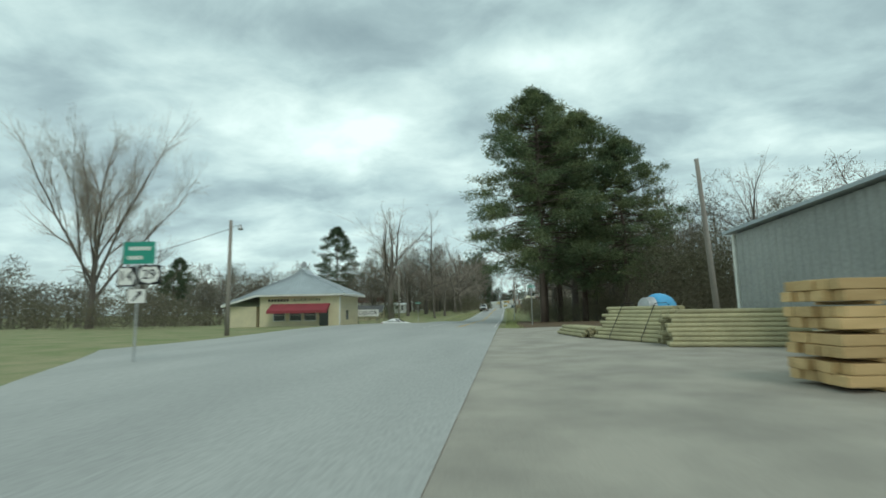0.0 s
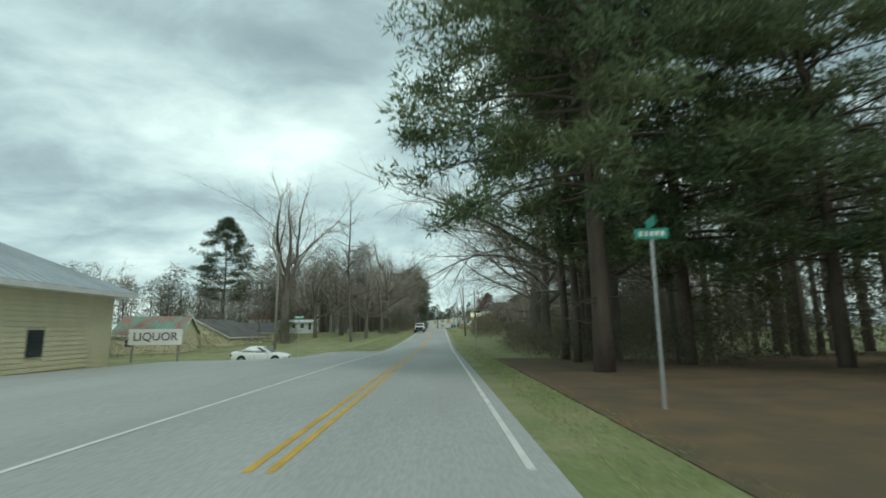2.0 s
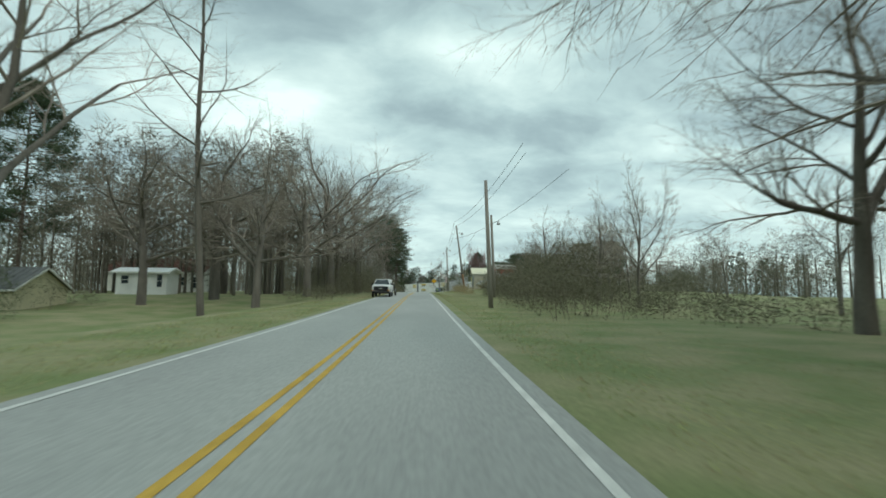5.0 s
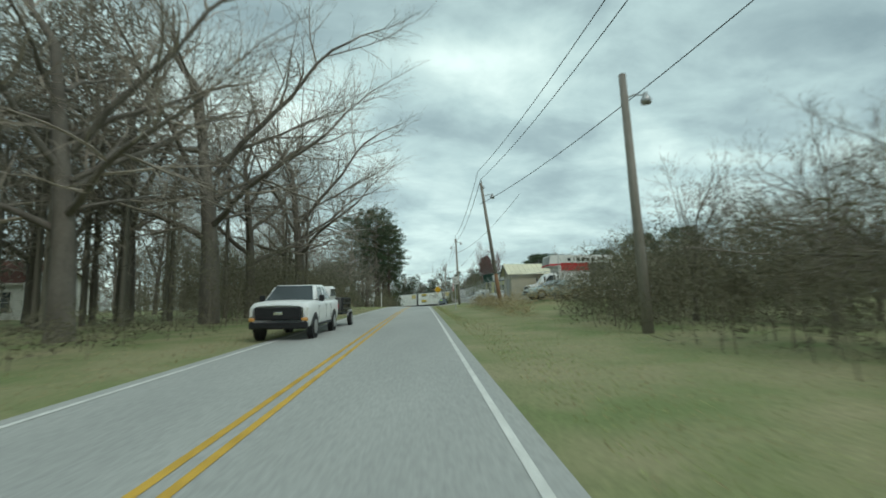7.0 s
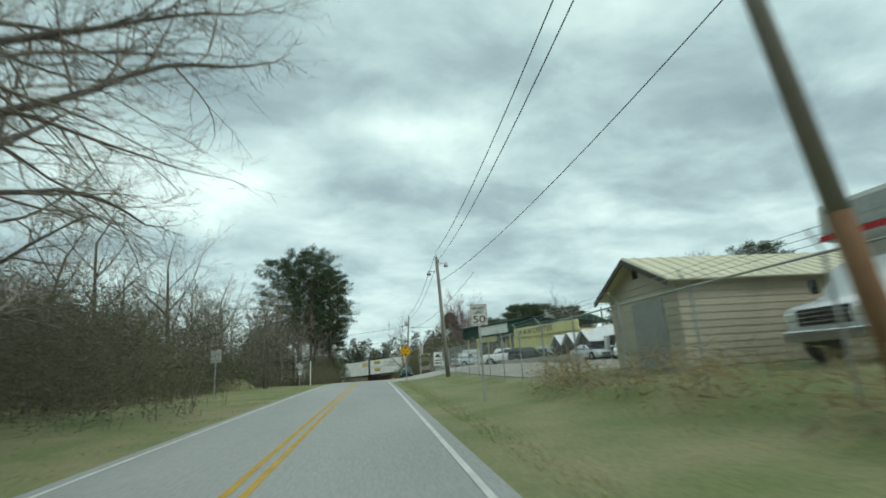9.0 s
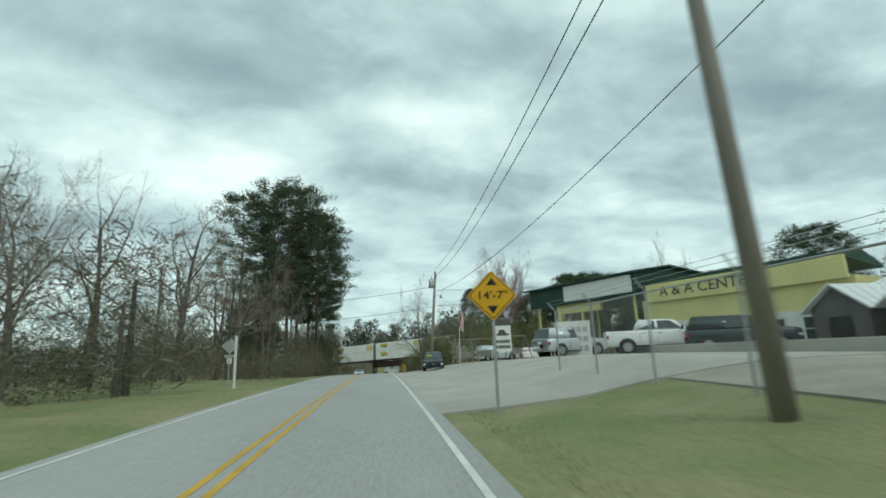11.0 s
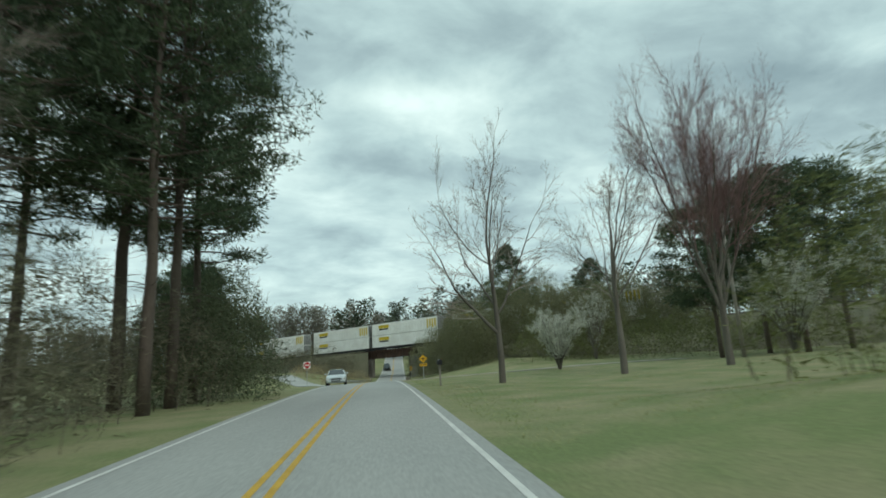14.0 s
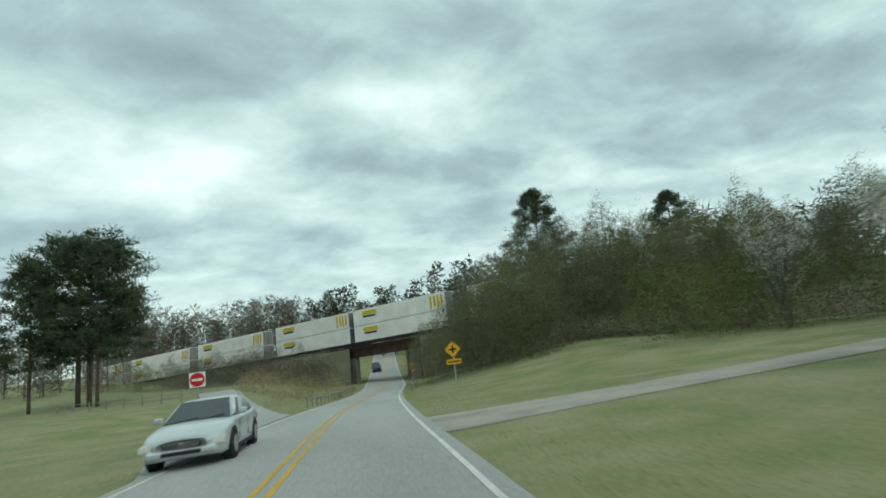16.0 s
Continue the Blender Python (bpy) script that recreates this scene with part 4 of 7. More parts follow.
def far_wood(name, label, spots, mat, seed, leaf=0.8, per=130, slim=(0.06, 0.14), low=0.12):
    """Distant woodland: crowns of loose tufts over thin trunks, joined into one sheet of wood."""
    R = random.Random(seed)
    b = Build()
    for x, y, rad, h in spots:
        z0 = land(x, y) - 0.5
        b.tube([(x, y, z0), (x, y, z0 + h * 0.7)], [0.22, 0.1], 3, cap=False)
        for _ in range(per):
            a, q, ph = R.uniform(0, 6.283), R.random() ** 0.5, R.random() ** 0.8
            w = rad * q * math.sqrt(max(1 - (ph * 1.5 - 0.55) ** 2, 0.08))
            leafy(b, R, (x + math.cos(a) * w, y + math.sin(a) * w, z0 + h * (low + (1 - low) * ph)), 2, 0.6, leaf, 1.0, slim)
    return tagged(new(name, b.mesh(name, mat)), label, "woodland", kind="stuff")


def band(x0, y0, x1, y1, n, depth, h, seed):
    R = random.Random(seed)
    return [(x0 + (x1 - x0) * t + R.uniform(-depth, depth), y0 + (y1 - y0) * t + R.uniform(-depth, depth), R.uniform(2.6, 4.6), h * R.uniform(0.75, 1.2)) for t in [(k + R.random()) / n for k in range(n)]]


far_wood("far_woods", "distant leafless grey-brown woodland", band(-200, 470, -60, 470, 60, 14, 15, 1) + band(-80, 424, -2, 438, 90, 7, 17.5, 20) + band(-130, 260, -75, 420, 60, 16, 13, 2), M_FARWOOD, 1, 1.15, 210, (0.07, 0.13))
far_wood("far_pines", "distant dark pines on the skyline", band(-40, 476, 60, 462, 16, 10, 20, 3) + band(-14, 428, 0, 436, 7, 4, 19.5, 19) + band(8, 420, 90, 372, 40, 8, 21, 4) + band(90, 370, 190, 300, 36, 12, 20, 5), M_FARPINE, 2, 1.0, 150, (0.2, 0.4))
far_wood("far_woods", "grey-brown woodland on the hillside", band(14, 372, 70, 350, 60, 8, 15, 6) + band(60, 345, 150, 260, 80, 14, 15, 7) + band(-12, 500, 90, 480, 50, 8, 16, 8), M_FARWOOD, 3, 1.2, 160, (0.07, 0.13))
far_wood("far_woods", "grey-brown woodland behind the store", band(-110, 150, -40, 170, 40, 12, 15, 9) + band(-130, 60, -80, 160, 36, 12, 14, 10) + band(-100, 72, -40, 96, 40, 6, 8, 18) + band(-75, 176, -50, 250, 40, 10, 14, 11), M_FARWOOD, 4, 1.0, 230, (0.06, 0.11))
far_wood("woods", "fine leafless crowns above the roadside trunks", band(-22, 138, -11.5, 166, 14, 2.0, 16.5, 25), M_FARWOOD, 9, 0.6, 330, (0.022, 0.045), 0.5)
far_wood("woods", "leafless undergrowth and crowns in the roadside wood", band(16, 74, 30, 104, 18, 3, 14, 27) + band(20, 54, 34, 70, 10, 3, 13, 28), M_FARWOOD, 11, 0.65, 420, (0.04, 0.08))
far_wood("woods", "tall dense leafless woodland behind the field", band(-44, 143, -16, 150, 30, 2.5, 18, 21), M_FARWOOD, 10, 0.8, 430, (0.045, 0.085), 0.22)
far_wood("woods", "dense leafless grey-brown woodland across the road", band(-38, 184, -24, 215, 18, 5, 13, 22) + band(-22, 172, -13, 214, 16, 2.5, 7.5, 23), M_FARWOOD, 8, 0.75, 420, (0.03, 0.07))
far_wood("far_woods", "grey-brown woodland beyond the yard", band(24, 66, 95, 30, 60, 8, 15, 12) + band(22, 78, 46, 112, 30, 6, 13, 13) + band(41, 208, 62, 232, 26, 4, 12, 26) + band(60, 120, 90, 260, 50, 12, 13, 14), M_FARWOOD, 5, 0.62, 380, (0.035, 0.07))
far_wood("far_woods", "woodland closing the view behind", band(-150, -90, 150, -90, 60, 12, 15, 15) + band(95, -80, 110, 60, 30, 8, 15, 16) + band(-150, -80, -130, 60, 30, 8, 15, 17), M_FARWOOD, 6, 1.2, 60)


def grass(name, label, areas, mat, seed, tall=0.045):
    R = random.Random(seed)
    b = Build()
    for x0, y0, x1, y1, n in areas:
        for _ in range(n):
            x, y = R.uniform(x0, x1), R.uniform(y0, y1)
            z = land(x, y) - 0.02
            h, a = tall * R.uniform(0.5, 1.6), R.uniform(0, 6.283)
            dx, dy = math.cos(a) * 0.006, math.sin(a) * 0.006
            lx, ly = R.gauss(0, 0.8) * h, R.gauss(0, 0.8) * h
            n0 = len(b.v)
            b.v += [(x - dx * 2, y - dy * 2, z), (x + dx * 2, y + dy * 2, z), (x + lx, y + ly, z + h)]
            b.f.append((n0, n0 + 1, n0 + 2))
    return tagged(new(name, b.mesh(name, mat)), label, "grass", kind="stuff")


grass("grass", "short green verge grass", [(2.2, 36, 3.6, 62, 7000), (2.2, 62, 8, 150, 20000), (-9, 76, -5.2, 125, 11000), (2.2, 150, 6.4, 200, 20000), (-12, 178, -5.2, 228, 15000), (2.2, 246, 16, 282, 20000), (-16, 282, -5.4, 316, 12000), (2.2, 289, 12, 330, 9000)], M_BLADE_LIFTED, 1)
grass("dry_grass", "straw-coloured verge grass", [(2.2, 62, 9, 150, 9000), (-9, 76, -5.2, 180, 9000), (2.2, 150, 6.4, 200, 5000), (4, 250, 40, 300, 16000), (2.2, 289, 14, 330, 7000)], M_DRY, 2, 0.05)

# ---- poles and wires ----


def pole_thing(x, y, top, label, lean=(0.0, 0.0), r=0.15, red=False, lamp=None, arm=False, transformer=False, group="wooden utility poles"):
    z0 = land(x, y)
    ob = thing("utility_pole", Matrix.Translation((x, y, z0)), label, "utility pole", group)
    h = top - z0

    def at(t):
        return (lean[0] * t, lean[1] * t, h * t)
    if red:
        part("lower_pole", Build().tube([at(-0.03), at(0.12), at(0.26)], [r * 1.18, r * 1.12, r * 1.05], 10), M_POLE_RED, ob, "rust-red treated lower length", True)
        part("pole", Build().tube([at(0.26), at(0.6), at(1)], [r * 1.05, r * 0.92, r * 0.75], 10), M_POLE, ob, smooth=True)
    else:
        part("pole", Build().tube([at(-0.03), at(0.5), at(1)], [r * 1.15, r * 0.95, r * 0.75], 10), M_POLE, ob, smooth=True)
    for side, t in lamp or ():
        o = Vector(at(t))
        a = part("lamp_arm", Build().tube([tuple(o), (o.x + side * 0.35, o.y, o.z + 0.16), (o.x + side * 0.75, o.y, o.z + 0.14)], [0.03, 0.03, 0.03], 6), M_GALV, ob)
        part("lamp_head", Build().tube([(o.x + side * 0.75, o.y, o.z + 0.24), (o.x + side * 0.75, o.y, o.z + 0.08), (o.x + side * 0.75, o.y, o.z - 0.02), (o.x + side * 0.75, o.y, o.z - 0.16)], [0.07, 0.11, 0.19, 0.17], 10), M_GALV, a, "grey street lamp head", True)
    if transformer:
        o = Vector(at(0.88))
        part("transformer", Build().tube([(o.x - 0.42, o.y, o.z - 0.5), (o.x - 0.42, o.y, o.z - 0.46), (o.x - 0.42, o.y, o.z + 0.4), (o.x - 0.42, o.y, o.z + 0.46)], [0.24, 0.27, 0.27, 0.2], 14), M_GALV, ob, "grey drum transformer", True)
        part("bushing", Build().tube([(o.x - 0.36, o.y, o.z + 0.44), (o.x - 0.34, o.y, o.z + 0.85)], [0.05, 0.03], 6), M_ABUT, ob)
    if arm:
        o = Vector(at(0.95))
        part("insulator", Build().tube([(o.x + 0.16, o.y, o.z), (o.x + 0.16, o.y, o.z + 0.22)], [0.05, 0.03], 6), M_ABUT, ob)
        part("insulator", Build().tube([(o.x - 0.02, o.y, h), (o.x - 0.02, o.y, h + 0.2)], [0.05, 0.03], 6), M_ABUT, ob)
    return Vector((x, y, z0)), at, h


L_POLE = "weathered grey wooden utility pole on the verge"
pole_thing(-17.2, 32, 8.2, "weathered wooden pole with a lamp at the road junction", lamp=((1, 0.93),))
pole_thing(-16.2, 82.4, 9.4, "thin weathered wooden pole with a lamp bracket", r=0.11, lamp=((-1, 0.97),))
pole_thing(15.5, 32.5, 11.0, L_POLE, (-0.5, 0), 0.17)
pole_thing(4.45, 116, 8.6, L_POLE, (-0.35, 0), 0.14)
pole_thing(7.8, 136.6, 9.8, "dark wooden utility pole with a lamp in brush", (-0.35, 0), 0.16, lamp=((1, 0.9),))
pole_thing(6.6, 158.8, 11.7, "leaning wooden pole with a rust-red base and a lamp", (-1.35, 0), 0.14, True, ((1, 0.885),), True)
pole_thing(5.95, 193, 11.83, "weathered wooden pole with two lamps", (-0.4, 0), 0.16, False, ((1, 0.93), (-1, 0.86)), True)
pole_thing(5.55, 239.3, 12.0, "pale wooden pole with a transformer and a lamp", (0.82, 0), 0.16, False, ((1, 0.74),), True, True)
pole_thing(30, 276, 12.5, L_POLE, (0, 0), 0.15)
pole_thing(36, 226, 10.5, L_POLE, (0, 0), 0.15)


def cable(a, b, sag, label="thin black overhead cable", r=0.02):
    a, b = Vector(a), Vector(b)
    pts = [tuple(a.lerp(b, t) - Vector((0, 0, sag * 4 * t * (1 - t)))) for t in np.linspace(0, 1, 15)]
    return tagged(new("overhead_cable", Build().tube(pts, [r] * 15, 4).mesh("overhead_cable", M_WIRE)), label, "cable", "overhead cables")


for da, db in (((0, 0, 0.2), (0, 0, 0.2)), ((0.2, 0, -0.45), (0.2, 0, -0.45)), ((3.2, 0, -1.6), (0.1, 0, -2.4))):
    for p, q, sag in (((4.85, 157.2, 12.0), (5.55, 193, 12.1), 0.8), ((5.55, 193, 12.1), (6.38, 239.3, 12.2), 1.0), ((7.0, 118, 11.6), (4.85, 157.2, 12.0), 0.9)):
        cable(Vector(p) + Vector(da), Vector(q) + Vector(db), sag)
cable((6.2, 239.3, 10.4), (-16, 246, 9.2), 0.4)
cable((6.2, 239.3, 8.2), (-16, 246, 7.2), 0.4)
cable((6.5, 239.3, 10.0), (34, 226, 10.0), 0.6)
cable((6.5, 239.3, 8.3), (34, 226, 8.6), 0.5)
cable((-17.2, 32, 7.6), (-60, 60, 8.0), 0.6)


# ---- signs ----


def board(parent, name, outline, z, mat, thick=0.012, label="", y=0.0):
    """A flat sign plate that faces -y: an outline in x and z round a centre height."""
    return part(name, Build().prism([(a, b + z) for a, b in outline], y - thick, y, "y"), mat, parent, label)


def rect(w, h, c=0.0):
    if not c:
        return [(-w / 2, -h / 2), (w / 2, -h / 2), (w / 2, h / 2), (-w / 2, h / 2)]
    out = []
    for sx, sz, a0 in ((1, -1, -90), (1, 1, 0), (-1, 1, 90), (-1, -1, 180)):
        for k in range(4):
            a = radians(a0 + 30 * k)
            out.append((sx * (w / 2 - c) + c * math.cos(a), sz * (h / 2 - c) + c * math.sin(a)))
    return out


def diamond(s, c=0.06):
    return [(a * math.cos(radians(45)) - b * math.sin(radians(45)), a * math.sin(radians(45)) + b * math.cos(radians(45))) for a, b in rect(s, s, c)]


def sign_post(parent, z, xs=(0.0,), size=0.06, y=0.03):
    for x in xs:
        part("post", Build().box((x, y, z / 2 - 0.15), (size, size * 0.6, z + 0.3), 0.006), M_GALV, parent)


def sign(name, x, y, label, category="road sign", turn=0.0, dz=0.0):
    return thing(name, pose(x, y, land(x, y) + dz, 0, 0, turn), label, category)


# route marker assembly at the junction
s = sign("route_sign", -9.4, 14.1, "route markers 14 and 29 with an arrow under a green sign", turn=6)
sign_post(s, 3.7)
p = board(s, "route_marker", rect(0.62, 0.64, 0.03), 2.75, M_BLACK, label="black route plate", y=0.0)
p.location.x = -0.36
q = board(p, "shield", [(-0.26, -0.27), (0.2, -0.27), (0.28, -0.02), (0.2, 0.12), (0.1, 0.28), (-0.26, 0.28)], 2.75, M_SIGNW, label="white state shape", y=-0.014)
lettering("14", 0.46, M_BLACK, p, Matrix.Translation((-0.02, -0.034, 2.75)))
p = board(s, "route_marker", rect(0.74, 0.62, 0.03), 2.80, M_BLACK, label="black route plate", y=0.0)
p.location.x = 0.38
board(p, "shield", [(-0.31, 0.14), (-0.2, 0.27), (0, 0.24), (0.2, 0.27), (0.31, 0.14), (0.33, -0.06), (0.24, -0.22), (0, -0.28), (-0.24, -0.22), (-0.33, -0.06)], 2.80, M_SIGNW, label="white shield", y=-0.014)
lettering("29", 0.44, M_BLACK, p, Matrix.Translation((0.0, -0.034, 2.80)))
board(s, "arrow_plate", rect(0.56, 0.44, 0.03), 2.12, M_SIGNW, label="white arrow plate")
board(s, "arrow", [(-0.14, -0.15), (-0.09, -0.17), (0.10, 0.05), (0.14, 0.00), (0.16, 0.17), (0.0, 0.13), (0.05, 0.09)], 2.12, M_BLACK, 0.008, "black slanting arrow", -0.014)
g = board(s, "guide_plate", rect(1.05, 0.72, 0.04), 3.52, M_SIGNG, label="green guide plate with white lines of writing")
for k, (w, x) in enumerate(((0.72, 0.02), (0.50, -0.12))):
    for j in range(7 - 2 * k):
        board(g, "writing_bar", [(a - w / 2 + x + w * (j + 0.5) / (7 - 2 * k), b) for a, b in rect(w / (9 - 2 * k), 0.12)], 3.66 - 0.3 * k, M_SIGNW, 0.004, y=-0.014)

# street name sign
s = sign("street_sign", -11.1, 72.9, "green street name blade on a tall thin post", turn=10)
sign_post(s, 3.15, size=0.055)
b = board(s, "name_blade", rect(0.8, 0.22, 0.02), 3.2, M_SIGNG)
for k in range(6):
    board(b, "writing_bar", [(a - 0.27 + 0.11 * k, c) for a, c in rect(0.07, 0.1)], 3.2, M_SIGNW, 0.004, y=-0.014)
s = sign("street_sign", 4.5, 42.7, "green street name blade on a thin post", turn=-8)
sign_post(s, 3.25, size=0.055)
b = board(s, "name_blade", rect(0.62, 0.2, 0.02), 3.32, M_SIGNG)
for k in range(5):
    board(b, "writing_bar", [(a - 0.2 + 0.1 * k, c) for a, c in rect(0.06, 0.1)], 3.32, M_SIGNW, 0.004, y=-0.014)
b2 = part("name_blade", Build().box((0, 0.02, 3.54), (0.012, 0.6, 0.2), 0.004), M_SIGNG, s)

# double arrow and striped markers facing the side road
s = sign("arrow_sign", 3.45, 76.6, "amber square sign with a black double arrow facing a side road", turn=-90)
sign_post(s, 3.2, (0.0,), 0.07)
board(s, "plate", rect(0.76, 0.76, 0.05), 2.95, M_SIGNY)
board(s, "arrow", [(-0.32, 0), (-0.12, 0.24), (-0.12, 0.09), (0.12, 0.09), (0.12, 0.24), (0.32, 0), (0.12, -0.24), (0.12, -0.09), (-0.12, -0.09), (-0.12, -0.24)], 2.95, M_BLACK, 0.006, "black double arrow", -0.014)
for y, lab in ((77.25, "amber and black striped marker plate on a thin post"), (75.95, "striped marker plate with an orange reflector on its post")):
    s = sign("object_marker", 3.4, y, lab, turn=-82)
    sign_post(s, 3.3, (0.0,), 0.055)
    board(s, "plate", rect(0.3, 0.9, 0.02), 3.0, M_SIGNY)
    for k in range(4):
        board(s, "stripe", [(-0.15, -0.44 + 0.22 * k), (0.15, -0.30 + 0.22 * k), (0.15, -0.19 + 0.22 * k), (-0.15, -0.33 + 0.22 * k)], 3.0, M_BLACK, 0.004, y=-0.014)
    if y < 76:
        board(s, "reflector", rect(0.09, 0.3, 0.01), 2.2, M_ORANGE, 0.01, "orange reflector strip")

# speed limit
s = sign("speed_sign", 3.83, 170.3, "white speed limit 50 sign on a steel post", turn=-2, dz=-0.19)
sign_post(s, 3.2, (0.0,), 0.075)
board(s, "plate", rect(0.61, 0.76, 0.03), 3.14, M_SIGNW)
for w, h, x, z in ((0.55, 0.014, 0, 0.34), (0.55, 0.014, 0, -0.34), (0.014, 0.69, -0.27, 0), (0.014, 0.69, 0.27, 0)):
    board(s, "border", [(a + x, c + z) for a, c in rect(w, h)], 3.14, M_BLACK, 0.004, y=-0.013)
lettering("SPEED", 0.15, M_BLACK, s, Matrix.Translation((0, -0.02, 3.36)), width=0.44)
lettering("LIMIT", 0.15, M_BLACK, s, Matrix.Translation((0, -0.02, 3.205)), width=0.36)
lettering("50", 0.36, M_BLACK, s, Matrix.Translation((0, -0.02, 2.96)), width=0.44)

# clearance warning
s = sign("clearance_sign", 2.9, 197.5, "amber diamond warning sign reading 14 feet 7", turn=-3)
sign_post(s, 2.6, size=0.07)
board(s, "plate", diamond(0.84), 2.62, M_SIGNY)
lettering("14'-7\"", 0.25, M_BLACK, s, Matrix.Translation((0, -0.022, 2.62)), width=0.66)
for k in (1, -1):
    board(s, "arrow", [(a, k * c) for a, c in ((-0.13, 0.24), (0.13, 0.24), (0.0, 0.42))], 2.62, M_BLACK, 0.004, "black pointer", -0.014)
board(s, "border", [(a * 0.97, c * 0.97) for a, c in diamond(0.8)], 2.62, M_BLACK, 0.002, y=-0.0125)
board(s, "field", [(a, c) for a, c in diamond(0.745)], 2.62, M_SIGNY, 0.002, y=-0.0145)

# signs for oncoming traffic, seen from behind
s = sign("sign_back", -9.6, 220.5, "bare metal back of a diamond road sign with a small plate", turn=4)
sign_post(s, 2.7, size=0.07, y=-0.03)
board(s, "plate", diamond(0.76), 2.55, M_ALU)
board(s, "lower_plate", rect(0.62, 0.2, 0.02), 1.88, M_ALU, y=0.01)
board(s, "lower_plate", rect(0.3, 0.36, 0.02), 1.58, M_SIGNW, y=0.02)
s = sign("sign_back", -9.5, 185.5, "bare metal back of a rectangular road sign", turn=4)
sign_post(s, 2.9, size=0.07, y=-0.03)
board(s, "plate", rect(0.62, 0.78, 0.03), 2.6, M_ALU)
s = sign("marker_post", -7.4, 214, "white wooden marker post on the verge", "post")
part("post", Build().box((0, 0, 1.3), (0.12, 0.12, 2.9), 0.01), M_WHITE, s)

# crossroads warning
s = sign("crossroads_sign", 5.6, 303.6, "amber diamond crossroads sign with an amber plate below", turn=-4)
H0 = 0.55 - land(5.6, 303.6)
sign_post(s, H0, size=0.07)
board(s, "plate", diamond(0.78), H0, M_SIGNY)
board(s, "border", [(a, c) for a, c in diamond(0.72)], H0, M_BLACK, 0.002, y=-0.0125)
board(s, "field", [(a, c) for a, c in diamond(0.68)], H0, M_SIGNY, 0.002, y=-0.0145)
for w, h in ((0.5, 0.12), (0.12, 0.5)):
    board(s, "cross_bar", rect(w, h), H0, M_BLACK, 0.004 + (w > h) * 0.002, "black cross", -0.017)
b = board(s, "lower_plate", rect(0.95, 0.32, 0.02), H0 - 0.78, M_SIGNY)
for k in range(6):
    board(b, "writing_bar", [(a - 0.33 + 0.13 * k, c) for a, c in rect(0.09, 0.13)], H0 - 0.78, M_BLACK, 0.004, y=-0.014)

# no entry
s = sign("no_entry_sign", -8.8, 299.9, "white square sign with a red no-entry disc", turn=6)
H0 = 0.78 - land(-8.8, 299.9)
sign_post(s, H0, size=0.07)
board(s, "plate", rect(0.78, 0.78, 0.03), H0, M_SIGNW)
board(s, "disc", [(0.36 * math.cos(radians(a)), 0.36 * math.sin(radians(a))) for a in range(0, 360, 15)], H0, M_SIGNR, 0.004, "red disc", -0.013)
board(s, "bar", rect(0.52, 0.13), H0, M_SIGNW, 0.004, "white bar", -0.018)

# mailbox
s = sign("mailbox", 3.2, 266.1, "black domed mailbox on a timber post by the road", "mailbox")
part("post", Build().box((0, 0, 0.5), (0.1, 0.1, 1.3), 0.008), M_POLE, s)
part("box", Build().prism([(a, c + 1.25) for a, c in [(-0.13, -0.13), (0.13, -0.13), (0.13, 0.04)] + [(0.13 * math.cos(radians(t)), 0.04 + 0.11 * math.sin(radians(t))) for t in range(20, 180, 20)] + [(-0.13, 0.04)]], -0.3, 0.3, "y", 0.008), M_BLACK, s)
part("flag", Build().box((0.15, 0.05, 1.35), (0.01, 0.03, 0.2)), M_SIGNR, s)

# ---- vehicles ----


def wheel(parent, x, y, r, w):
    side = 1 if x > 0 else -1
    b = Build()
    b.tube([(x - w / 2, y, r), (x - w * 0.3, y, r), (x + w * 0.3, y, r), (x + w / 2, y, r)], [r * 0.93, r, r, r * 0.93], 20)
    o = part("wheel", b, M_TYRE, parent, "black tyre", True)
    part("rim", Build().tube([(x + side * w * 0.3, y, r), (x + side * (w / 2 + 0.012), y, r), (x + side * (w / 2 + 0.02), y, r)], [r * 0.66, r * 0.62, r * 0.2], 12), M_RIM, o)


